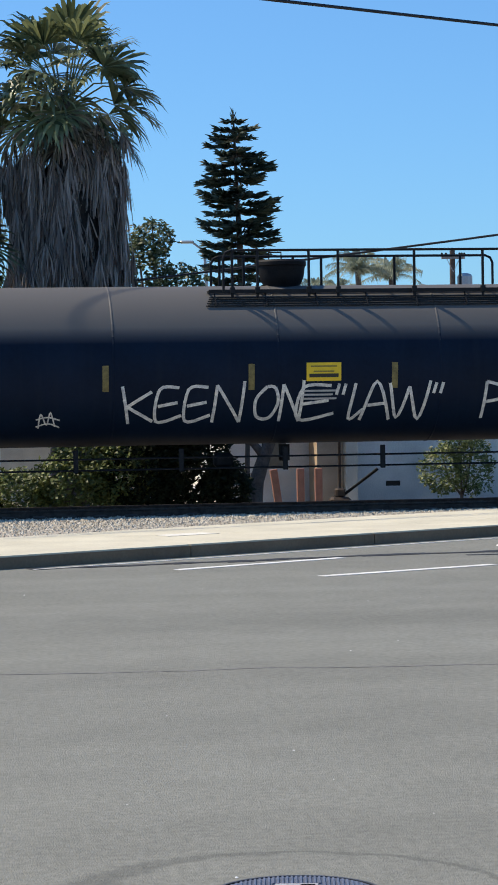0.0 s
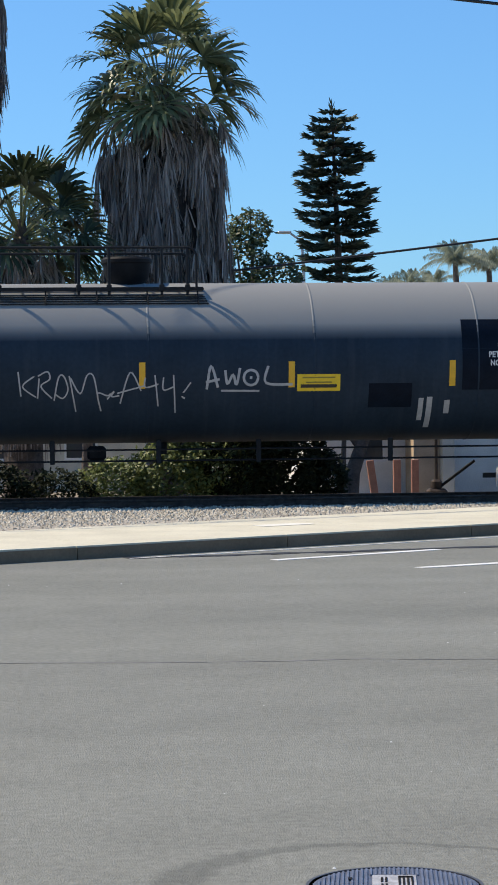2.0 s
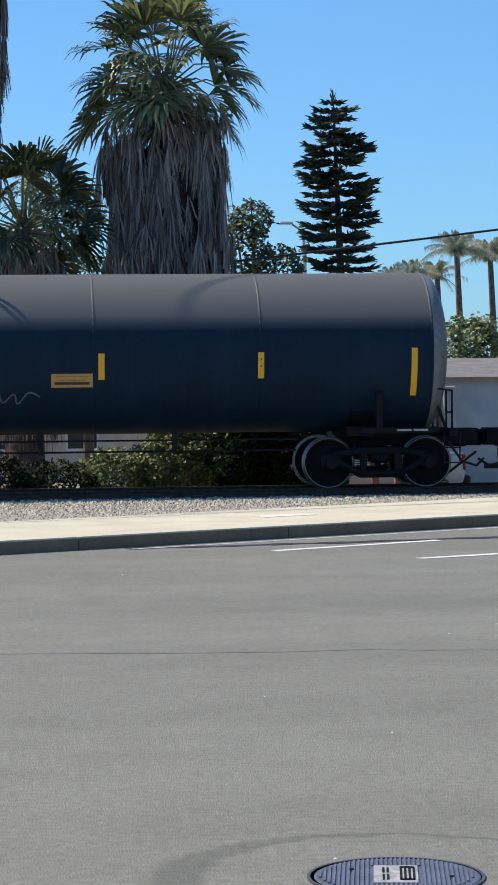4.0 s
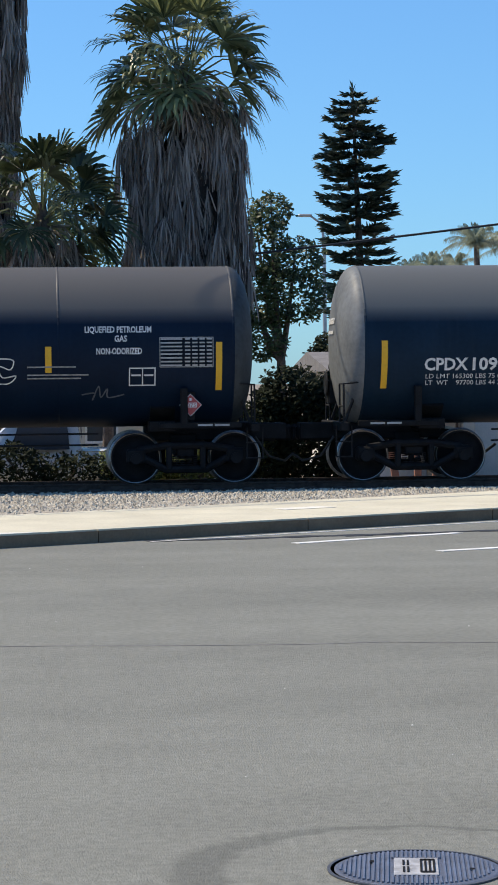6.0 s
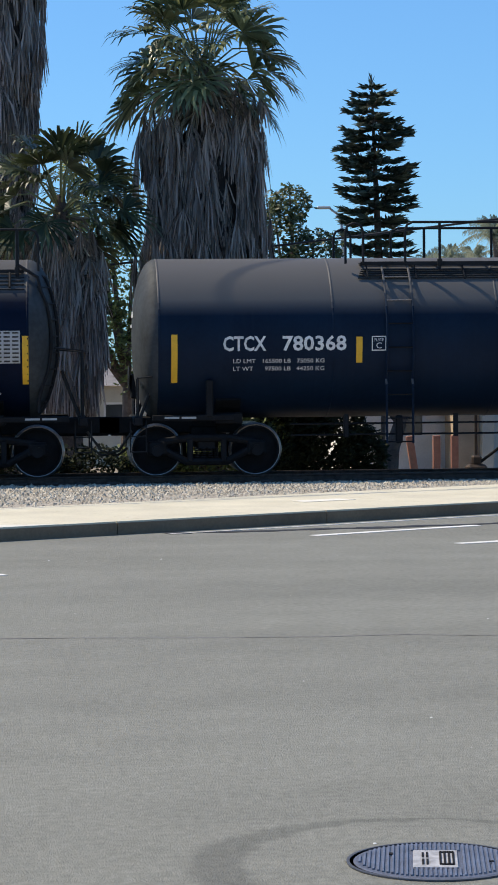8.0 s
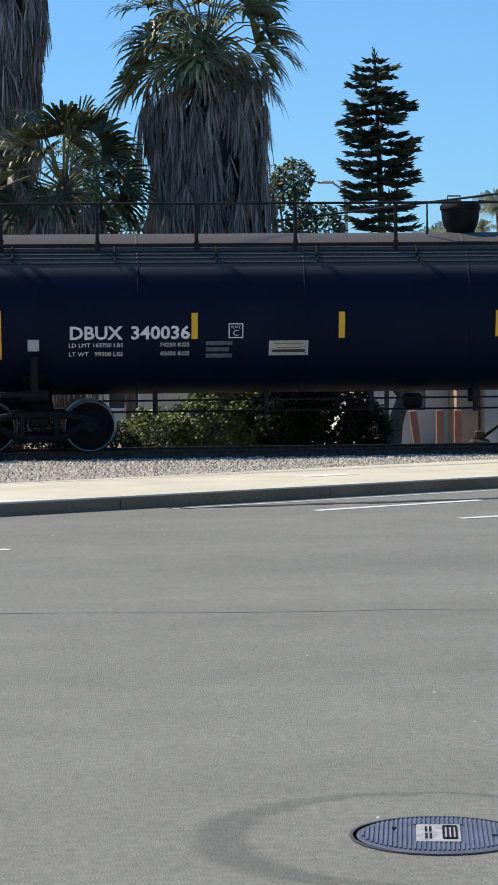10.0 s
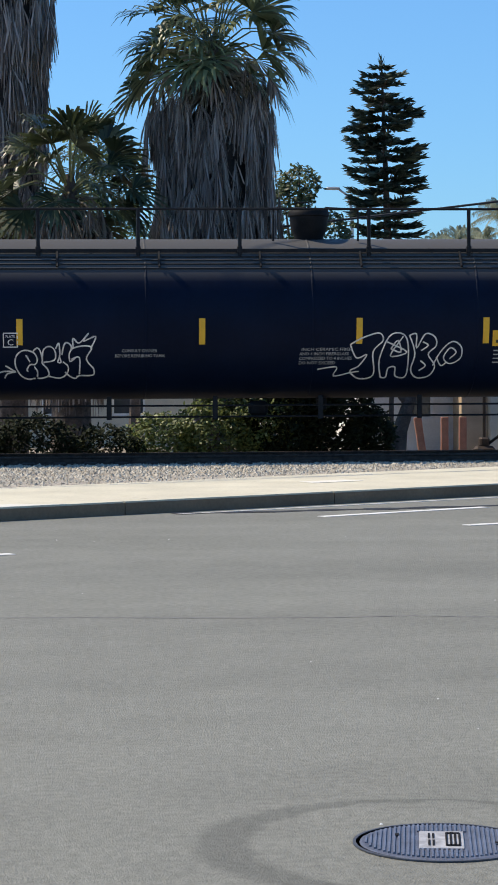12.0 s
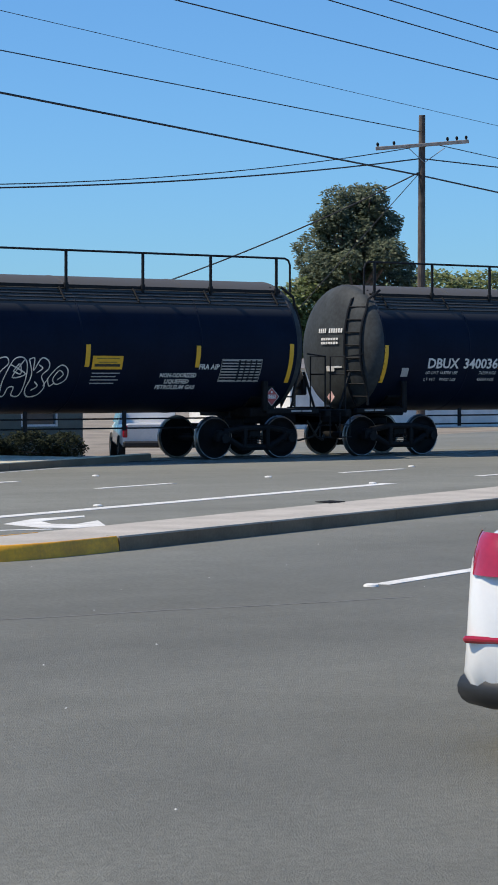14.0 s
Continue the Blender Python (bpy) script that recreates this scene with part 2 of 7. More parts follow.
IRON_DARK = material("cast_iron_gap", (0.02, 0.02, 0.022), 0.9, 0.0, spec=0.1)
BADGE = material("worn_badge", (0.40, 0.40, 0.41), 0.6, 0.0, spots=0.2, scale=30)


# ---- mesh helpers ----
class Soup:
    """Vertices and faces gathered from simple shapes."""

    def __init__(self):
        self.v, self.f = [], []

    def add(self, verts, faces, m=None):
        k = len(self.v)
        self.v += [tuple(m @ Vector(p)) for p in verts] if m is not None else [tuple(p) for p in verts]
        self.f += [tuple(k + i for i in f) for f in faces]
        return self

    def box(self, x, y, z, sx, sy, sz, m=None, bevel=0.0):
        """Centre and full sizes; bevel cuts the edges."""
        b = min(bevel, 0.45 * min(sx, sy, sz))
        if b <= 0:
            vs = [(x + i * sx / 2, y + j * sy / 2, z + k * sz / 2) for i in (-1, 1) for j in (-1, 1) for k in (-1, 1)]
            return self.add(vs, [(0, 1, 3, 2), (4, 6, 7, 5), (0, 4, 5, 1), (2, 3, 7, 6), (0, 2, 6, 4), (1, 5, 7, 3)], m)
        bm = bmesh.new()
        bmesh.ops.create_cube(bm, size=1.0)
        bmesh.ops.scale(bm, vec=(sx, sy, sz), verts=bm.verts)
        bmesh.ops.bevel(bm, geom=bm.edges[:], offset=b, segments=1, affect="EDGES")
        bmesh.ops.translate(bm, vec=(x, y, z), verts=bm.verts)
        bm.verts.index_update()
        self.add([v.co[:] for v in bm.verts], [[v.index for v in f.verts] for f in bm.faces], m)
        bm.free()
        return self

    def tube(self, points, radius, sides=6, caps=True, m=None):
        """A tube along points; radius: one number or one for each point."""
        pts = [Vector(p) for p in points]
        rad = radius if isinstance(radius, (list, tuple)) else [radius] * len(pts)
        vs, fs = [], []
        t0 = (pts[1] - pts[0]).normalized()
        side = t0.orthogonal().normalized()
        for i, p in enumerate(pts):
            t = (pts[min(i + 1, len(pts) - 1)] - pts[max(i - 1, 0)]).normalized()
            side = (side - t * side.dot(t)).normalized()
            up = t.cross(side)
            for k in range(sides):
                a = 2 * math.pi * k / sides
                vs.append(p + (side * math.cos(a) + up * math.sin(a)) * rad[i])
        for i in range(len(pts) - 1):
            for k in range(sides):
                a, b = i * sides + k, i * sides + (k + 1) % sides
                fs.append((a, b, b + sides, a + sides))
        if caps:
            fs += [tuple(range(sides - 1, -1, -1)), tuple((len(pts) - 1) * sides + k for k in range(sides))]
        return self.add(vs, fs, m)

    def turned(self, profile, sides=32, m=None, caps=True):
        """A profile of (radius, height) turned round z."""
        vs, fs = [], []
        for r, h in profile:
            for k in range(sides):
                a = 2 * math.pi * k / sides
                vs.append((r * math.cos(a), r * math.sin(a), h))
        for i in range(len(profile) - 1):
            for k in range(sides):
                a, b = i * sides + k, i * sides + (k + 1) % sides
                fs.append((a, b, b + sides, a + sides))
        if caps and profile[0][0] > 0.001:
            fs.append(tuple(range(sides - 1, -1, -1)))
        if caps and profile[-1][0] > 0.001:
            fs.append(tuple((len(profile) - 1) * sides + k for k in range(sides)))
        return self.add(vs, fs, m)

    def prism(self, outline, z0, z1, m=None):
        """An outline of (x, y), counter-clockwise, from z0 to z1."""
        n = len(outline)
        vs = [(x, y, z0) for x, y in outline] + [(x, y, z1) for x, y in outline]
        fs = [tuple(range(n - 1, -1, -1)), tuple(range(n, 2 * n))] + [(i, (i + 1) % n, n + (i + 1) % n, n + i) for i in range(n)]
        return self.add(vs, fs, m)

    def weld(self):
        """Joins corners that meet and drops the faces between joined blocks."""
        index, move, vs = {}, [], []
        for p in self.v:
            key = tuple(round(c, 4) for c in p)
            if key not in index:
                index[key] = len(vs)
                vs.append(p)
            move.append(index[key])
        faces = [tuple(move[i] for i in f) for f in self.f]
        count = collections.Counter(frozenset(f) for f in faces)
        self.v, self.f = vs, [f for f in faces if count[frozenset(f)] == 1]
        return self

    def mesh(self, name, mat, smooth=False):
        me = bpy.data.meshes.new(name)
        me.from_pydata(self.v, [], self.f)
        me.materials.append(mat)
        if smooth:
            me.polygons.foreach_set("use_smooth", [True] * len(me.polygons))
            me.set_sharp_from_angle(angle=radians(40))
        me.update()
        return me


def part(name, soup, mat, parent, label="", smooth=False):
    ob = new(name, soup.mesh(name, mat, smooth))
    ob.parent = parent
    return tagged(ob, label)


def thing(name, label, category, group="", at=None, kind=""):
    ob = new(name)
    ob.empty_display_size = 0.2
    if at is not None:
        ob.matrix_basis = at
    return tagged(ob, label, category, group, kind)


def single(name, soup, mat, label, category, group="", kind="", smooth=False):
    return tagged(new(name, soup.mesh(name, mat, smooth)), label, category, group, kind)


# ---- ground, road, pavement ----
UX, UY = math.cos(radians(24.5)), math.sin(radians(24.5))  # way of the traffic lanes
KA = radians(30.4)
KX, KY = math.cos(KA), math.sin(KA)  # way of the far kerb
KERB0 = (-0.54, 24.95)


def kerb_at(s, off=0.0):
    """A point s metres along the foot of the far kerb and off metres behind it."""
    return KERB0[0] + s * KX - off * KY, KERB0[1] + s * KY + off * KX


g = Soup()
g.add([(-2500, -2500, -0.62), (2500, -2500, -0.62), (2500, 2500, -0.62), (-2500, 2500, -0.62)], [(0, 1, 2, 3)])
single("ground", g, DIRT, "dry brown earth that reaches the horizon", "ground", kind="structure")

road = Soup()
k0, k1 = kerb_at(-90), kerb_at(29.5)
outline = [(-120, -70), (170, -70), (170, 95), (60, 62), (33, 47.5), (29, 43.5), k1, k0, (-120, -20)]
road.prism(outline, -0.61, 0.0)
single("road", road, ASPHALT, "sun-bleached grey asphalt road with patches and cracks", "road", kind="structure")

walkway = Soup()
walkway.prism([kerb_at(-90, 0.164), kerb_at(-10.004, 0.164), kerb_at(-10.004, 3.1), kerb_at(-90, 3.1)], -0.6, 0.15)
pavement = single("pavement", walkway, CONCRETE, "pale cream concrete pavement in slabs along the road", "pavement", kind="structure")
for i in range(26):
    s0, s1 = -10 + 1.5 * i + 0.004, -10 + 1.5 * (i + 1) - 0.004
    w0, w1 = (3.1 + max(0, s + 10) * 0.0135 for s in (s0, s1))
    part("slab", Soup().prism([kerb_at(s0, 0.164), kerb_at(s1, 0.164), kerb_at(s1, w1), kerb_at(s0, w0)], -0.6, 0.15), CONCRETE, pavement)

kerb = thing("kerb", "grey concrete kerb with joints, its shaded face painted darker", "kerb", kind="structure")
for i in range(40):
    s = -88.5 + i * 3.0
    p, q, r, w = kerb_at(s + 0.006), kerb_at(s + 2.994), kerb_at(s + 2.994, 0.16), kerb_at(s + 0.006, 0.16)
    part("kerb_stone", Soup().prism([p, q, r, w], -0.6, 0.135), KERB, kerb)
    p2, q2 = kerb_at(s + 0.006, 0.02), kerb_at(s + 2.994, 0.02)
    part("kerb_top", Soup().prism([p2, q2, r, w], 0.135, 0.153), CONCRETE, kerb, "pale kerb top above the darkened face")


def strip(soup, x0, y0, x1, y1, width, z=0.006):
    """A flat painted bar from one point to another."""
    dx, dy = x1 - x0, y1 - y0
    n = math.hypot(dx, dy)
    ox, oy = -dy / n * width / 2, dx / n * width / 2
    soup.prism([(x0 - ox, y0 - oy), (x1 - ox, y1 - oy), (x1 + ox, y1 + oy), (x0 + ox, y0 + oy)], 0.001, z)


# thin plates in a paler tone than the slabs
for corners, label in (((kerb_at(-6, 0.03), kerb_at(0.75, 0.03), kerb_at(0.2, 0.4), kerb_at(-6, 0.55)), "paler strip along the pavement edge"), ((kerb_at(5.35, 1.6), kerb_at(6.2, 1.6), kerb_at(6.15, 1.95), kerb_at(5.4, 1.95)), "small paler patch on the pavement")):
    single("pavement_patch", Soup().prism(corners, 0.152, 0.156), PALE_PATCH, label, "pavement", kind="structure")


# ---- track ----
TRACK, GAUGE, RAIL_TOP = 41.15, 1.435, 0.015
bed = Soup()
bx0, by0 = kerb_at(-85, 3.1)
bx1, by1 = kerb_at(27.0, 3.6)
bed.prism([(bx0, by0), (bx1, by1), (27.5, 43.2), (-95, 43.2)], -0.61, -0.14)
single("track_bed", bed, BALLAST_BED, "bed of crushed pale grey ballast", "ballast", kind="structure")
for y in (-1, 1):
    rail = Soup()
    yc = TRACK + y * (GAUGE / 2 + 0.035)
    prof = [(-0.07, -0.15), (0.07, -0.15), (0.07, -0.135), (0.012, -0.115), (0.012, -0.035), (0.035, -0.025), (0.035, 0.0), (-0.035, 0.0), (-0.035, -0.025), (-0.012, -0.035), (-0.012, -0.115), (-0.07, -0.135)]
    n = len(prof)
    vs = [(x, yc + p, RAIL_TOP + q) for x in (-120, 170) for p, q in prof]
    rail.add(vs, [tuple(range(n)), tuple(range(2 * n - 1, n - 1, -1))] + [(i, n + i, n + (i + 1) % n, (i + 1) % n) for i in range(n)])
    single("rail", rail, RUST, "dark rusty steel rail of the track", "rail", "rails of the track", kind="structure")


# ---- tank cars ----
TANK_R, TANK_Z, HALF = 1.45, 2.46, 8.74
WHEEL_R = 0.457


def skin_y(z, out=0.008):
    """The near side of the tank at height z."""
    r = TANK_R + out
    return -math.sqrt(max(0.02, r * r - (z - TANK_Z) ** 2))


def on_tank(soup, flat, faces, out=0.008):
    """Lays flat (x, z) points on the near side of the tank."""
    return soup.add([(x, skin_y(z, out), z) for x, z in flat], faces)


def panel(soup, x0, z0, x1, z1, out=0.008):
    """A thin plate on the tank's side that follows its curve."""
    rows = max(2, int((z1 - z0) / 0.1) + 1)
    flat = [(x, z0 + (z1 - z0) * i / rows) for i in range(rows + 1) for x in (x0, x1)]
    return on_tank(soup, flat, [(2 * i, 2 * i + 1, 2 * i + 3, 2 * i + 2) for i in range(rows)], out)


def stroke(soup, points, width=0.045, out=0.009, rounds=5):
    """A sprayed line through points (x, z), smoothed."""
    pts = [Vector((*p, 0)) for p in points]
    path = []
    for i in range(len(pts) - 1):
        p0, p1, p2, p3 = pts[max(i - 1, 0)], pts[i], pts[i + 1], pts[min(i + 2, len(pts) - 1)]
        for k in range(rounds):
            u = k / rounds
            path.append(0.5 * (2 * p1 + (p2 - p0) * u + (2 * p0 - 5 * p1 + 4 * p2 - p3) * u * u + (3 * p1 - p0 - 3 * p2 + p3) * u ** 3))
    path.append(pts[-1])
    flat = []
    for i, p in enumerate(path):
        t = path[min(i + 1, len(path) - 1)] - path[max(i - 1, 0)]
        if t.length < 1e-6:
            t = Vector((1, 0, 0))
        t.normalize()
        o = Vector((-t.y, t.x, 0)) * width / 2
        flat += [(p.x + o.x, p.y + o.y), (p.x - o.x, p.y - o.y)]
    return on_tank(soup, flat, [(2 * i, 2 * i + 1, 2 * i + 3, 2 * i + 2) for i in range(len(path) - 1)], out)


def words(soup, text, x, z, size, width=None, align="LEFT", out=0.009, flat=False, bold=0.0):
    """Lettering in the built-in font, its foot at (x, z); width squeezes or stretches it."""
    cu = bpy.data.curves.new("lettering", "FONT")
    cu.body, cu.size, cu.align_x, cu.resolution_u, cu.offset = text, size * 1.38, align, 2, bold
    ob = new("lettering", cu)
    me = ob.evaluated_get(bpy.context.evaluated_depsgraph_get()).to_mesh()
    vs = [v.co[:] for v in me.vertices]
    fs = [tuple(p.vertices) for p in me.polygons]
    ob.to_mesh_clear()
    bpy.data.objects.remove(ob)
    if not vs:
        return soup
    lo, hi = min(v[0] for v in vs), max(v[0] for v in vs)
    k = width / (hi - lo) if width else 1.0
    start = x - (0 if align == "LEFT" else width / 2 if width else 0)
    pts = [((start + (v[0] - lo) * k) if width else x + v[0], z + v[1]) for v in vs]
    if flat:
        return soup.add([(px, 0, pz) for px, pz in pts], fs)
    return on_tank(soup, pts, fs, out)


def blocks(soup, x0, x1, z, height, count, out=0.009, fill=0.72):
    """A row of plain bars in place of a mark that is not to be read."""
    step = (x1 - x0) / count
    for i in range(count):
        panel(soup, x0 + i * step, z, x0 + (i + fill) * step, z + height, out)
    return soup


def tank_mesh(long, sides=72):
    """The plain cylinder of the tank, lying along x."""
    return Soup().turned([(TANK_R, -long + 2 * long * i / 12) for i in range(13)], sides, pose(0, 0, TANK_Z, 0, 90, 0), False)


def head_mesh(long, side, depth, sides=72):
    """One domed head."""
    prof = []
    for i in range(17):
        a = math.pi / 2 * i / 16
        prof.append((max(0.0005, TANK_R * math.sin(a) ** 0.9), side * (long + depth * math.cos(a) ** 0.9)))
    return Soup().turned(prof if side < 0 else prof[::-1], sides, pose(0, 0, TANK_Z, 0, 90, 0), False)


def wheel_meshes():
    """Axle, wheel disc and bright tread; the disc's outer side is -y."""
    m = pose(0, 0, 0, 90, 0, 0)
    disc = Soup().turned([(0.0005, -0.06), (0.433, -0.06), (0.433, 0.05), (0.40, 0.05), (0.385, 0.03), (0.33, -0.005), (0.13, 0.02), (0.10, 0.05), (0.0005, 0.05)], 32, m)
    tread = Soup().turned([(0.432, -0.065), (WHEEL_R + 0.024, -0.062), (WHEEL_R + 0.026, -0.045), (WHEEL_R + 0.002, -0.03), (WHEEL_R, 0.045), (WHEEL_R - 0.012, 0.056), (0.432, 0.052)], 40, m, False)
    axle = Soup().tube([(0, -1.0, 0), (0, 1.0, 0)], 0.085, 12)
    return axle.mesh("wheelset", WHEEL, True), disc.mesh("wheel", WHEEL, True), tread.mesh("tread", TREAD, True)


AXLE_MESH, WHEEL_MESH, TREAD_MESH = wheel_meshes()


def side_frame_mesh():
    """Cast truss frame of a freight truck, seen from its side."""
    s = Soup()
    for x in (-0.89, 0.89):
        s.box(x, 0, 0.50, 0.34, 0.2, 0.26, bevel=0.04)
        s.tube([(x, -0.17, 0.457), (x, 0.05, 0.457)], 0.10, 12)
    s.tube([(-0.85, 0, 0.60), (-0.35, 0, 0.68), (0.35, 0, 0.68), (0.85, 0, 0.60)], 0.07, 8)
    s.tube([(-0.78, 0, 0.48), (-0.36, 0, 0.26), (0.36, 0, 0.26), (0.78, 0, 0.48)], 0.07, 8)
    for x in (-0.30, 0.30):
        s.box(x, 0, 0.46, 0.1, 0.16, 0.42, bevel=0.02)
    return s.mesh("side_frame", TRUCK, False)


SIDE_FRAME = side_frame_mesh()


def springs_mesh():
    s = Soup()
    for x in (-0.17, -0.06, 0.06, 0.17):
        for i in range(6):
            s.turned([(0.05, 0), (0.05, 0.016)], 10, pose(x, 0, 0.30 + i * 0.037))
    return s.mesh("springs", TRUCK)


SPRINGS = springs_mesh()
ROLLING = []  # wheelsets with their place in their car


def shared(name, me, parent, m, label=""):
    ob = new(name, me)
    ob.parent = parent
    ob.matrix_basis = m
    return tagged(ob, label)


def trucks(car, at):
    for x in (-at, at):
        for y in (-1.06, 1.06):
            fr = shared("side_frame", SIDE_FRAME, car, pose(x, y, 0, 0, 0, 0 if y < 0 else 180), "black cast steel truck side frame")
            shared("spring_group", SPRINGS, fr, pose(0, 0, 0))
        b = Soup().box(x, 0, 0.58, 0.36, 2.1, 0.24, bevel=0.04)
        b.box(x, 0, 0.78, 0.5, 0.6, 0.2, bevel=0.03)
        part("bolster", b, TRUCK, car)
        for dx in (-0.89, 0.89):
            w = shared("wheelset", AXLE_MESH, car, pose(x + dx, 0, WHEEL_R), "dark steel wheelset with bright worn rims")
            for y in (-1, 1):
                at_ = pose(0, y * (GAUGE / 2 + 0.03), 0, 0, 0, 0 if y < 0 else 180)
                shared("wheel", WHEEL_MESH, w, at_)
                shared("tread", TREAD_MESH, w, at_, "bright worn wheel rim")
            ROLLING.append((w, x + dx))


def coupler(car, side):
    s = Soup()
    s.box(side * (HALF + 0.45), 0, 0.88, 1.3, 0.34, 0.34, bevel=0.03)
    s.box(side * (HALF + 1.18), 0.02, 0.87, 0.34, 0.22, 0.28, bevel=0.05)
    s.box(side * (HALF + 1.36), 0.10, 0.87, 0.16, 0.14, 0.30, bevel=0.05)
    part("coupler", s, TRUCK, car, "black cast coupler")
    h = Soup()
    h.tube([(side * (HALF + 0.7), -0.45, 0.80), (side * (HALF + 0.95), -0.47, 0.45), (side * (HALF + 1.25), -0.3, 0.36), (side * (HALF + 1.42), -0.12, 0.48)], 0.025, 6)
    part("air_hose", h, INK, car)


def end_platform(car, side, tall):
    """Stub sill, end sill, steps, grab rails and the rods that brace the head."""
    s = Soup()
    s.box(side * (HALF + 0.0), 0, 0.90, 2.6, 0.5, 0.3, bevel=0.02)
    s.box(side * (HALF + 0.62), 0, 0.99, 0.16, 2.7, 0.16, bevel=0.02)
    s.box(side * (HALF - 0.35), -1.28, 1.04, 1.45, 0.12, 0.11, bevel=0.015)
    s.box(side * (HALF - 0.35), 1.28, 1.04, 1.45, 0.12, 0.11, bevel=0.015)
    sill = part("end_sill", s, TRUCK, car)
    for x in (0.28, -0.02):
        part("sill_print", Soup().box(side * (HALF + x - 0.25), -1.343, 1.045, 0.26, 0.006, 0.035), SILVER, sill, "small white print on the sill")
    cradle = Soup()
    x = side * (HALF - 1.0)
    vs, n = [], 10
    for i in range(n):
        a = radians(-132 + i * 84 / (n - 1))
        for dx, r in ((-0.22, TANK_R + 0.004), (0.22, TANK_R + 0.004), (0.22, TANK_R + 0.05), (-0.22, TANK_R + 0.05)):
            vs.append((x + dx, r * math.cos(a), TANK_Z + r * math.sin(a)))
    fs = [(0, 3, 2, 1), tuple(4 * (n - 1) + k for k in range(4))]
    fs += [(4 * i + k, 4 * i + (k + 1) % 4, 4 * i + 4 + (k + 1) % 4, 4 * i + 4 + k) for i in range(n - 1) for k in range(4)]
    cradle.add(vs, fs)
    cradle.box(side * (HALF - 1.0), 0, 1.02, 0.5, 2.0, 0.2, bevel=0.02)
    part("saddle", cradle, TRUCK, car)
    for y in (-1.22, 1.22):
        r = Soup()
        x0 = side * (HALF + 0.62)
        zt = 2.25 if tall else 1.75
        r.tube([(x0, y, 1.05), (x0, y, zt), (x0 - side * 0.5, y, zt + 0.05)], 0.02, 6)
        r.tube([(x0, y, zt - 0.4), (x0, 0.55 * y, zt - 0.4)], 0.018, 6)
        r.tube([(x0, 0.55 * y, 1.05), (x0, 0.55 * y, zt), (x0, y, zt)], 0.018, 6)
        r.tube([(x0 - side * 0.05, 0.75 * y, 1.05), (side * (HALF + 0.25), 0.75 * y, 1.9)], 0.03, 6)
        for z in (0.45, 0.72):
            r.box(x0, y, z, 0.3, 0.14, 0.02)
        r.tube([(x0 - 0.14, y, 0.45), (x0 - 0.14, y, 1.0)], 0.014, 5)
        r.tube([(x0 + 0.14, y, 0.45), (x0 + 0.14, y, 1.0)], 0.014, 5)
        part("grab_rail", r, GRATE, car, "black bent steel grab rail and step")
    if side < 0:
        b = Soup()
        b.turned([(0.20, -0.02), (0.235, 0.0), (0.20, 0.02), (0.19, 0.0)], 20, pose(side * (HALF + 0.72), 0.45, 1.75, 0, 90, 0))
        for i in range(3):
            a = i * math.pi / 3
            b.tube([(side * (HALF + 0.72), 0.45 + 0.2 * math.cos(a), 1.75 + 0.2 * math.sin(a)), (side * (HALF + 0.72), 0.45 - 0.2 * math.cos(a), 1.75 - 0.2 * math.sin(a))], 0.012, 5)
        b.box(side * (HALF + 0.62), 0.45, 1.6, 0.16, 0.3, 0.45, bevel=0.03)
        part("brake_wheel", b, GRATE, car, "hand brake wheel on its gear box")


def under_rods(car, xs, low=0.70):
    """Brake pipe and rod hung below the tank."""
    s = Soup()
    for z, y in ((0.90, -0.75), (low, -0.72)):
        s.tube([(-6.6, y, z), (6.6, y, z)], 0.018, 6)
    part("brake_pipe", s, GRATE, car, "long thin brake pipes under the tank")
    for x in xs:
        h = Soup().box(x, -0.74, 0.86, 0.09, 0.05, 0.42, bevel=0.01)
        part("pipe_hanger", h, GRATE, car)
    r = Soup()
    r.box(-0.9, -0.4, 0.84, 0.34, 0.3, 0.26, bevel=0.05)
    part("brake_reservoir", r, TRUCK, car)
    v = Soup().tube([(0.3, 0, 0.80), (0.3, 0, 1.1)], 0.10, 14)
    part("valve", v, TRUCK, car)


def dome(car, x, z=4.0, k=1.0):
    """Protective housing of the valves: a drum with a hinged lid."""
    s = Soup().turned([(0.34, -0.28), (0.35, 0.0), (0.41, 0.08), (0.45, 0.20), (0.47, 0.36), (0.50, 0.38), (0.50, 0.44), (0.46, 0.48), (0.0005, 0.50)], 32, pose(x, 0, z) @ Matrix.Diagonal((k, k, 1, 1)))
    part("valve_housing", s, TRUCK, car, "black drum-shaped valve housing", True)
    l = Soup().tube([(x - 0.25, -0.1, z + 0.5), (x - 0.25, -0.1, z + 0.62), (x - 0.02, -0.1, z + 0.62), (x - 0.02, -0.1, z + 0.5)], 0.015, 6)
    part("lid_handle", l, GRATE, car)
    part("lid_hinge", Soup().box(x, 0.50 * k, z + 0.42, 0.2, 0.12, 0.14, bevel=0.02), GRATE, car)


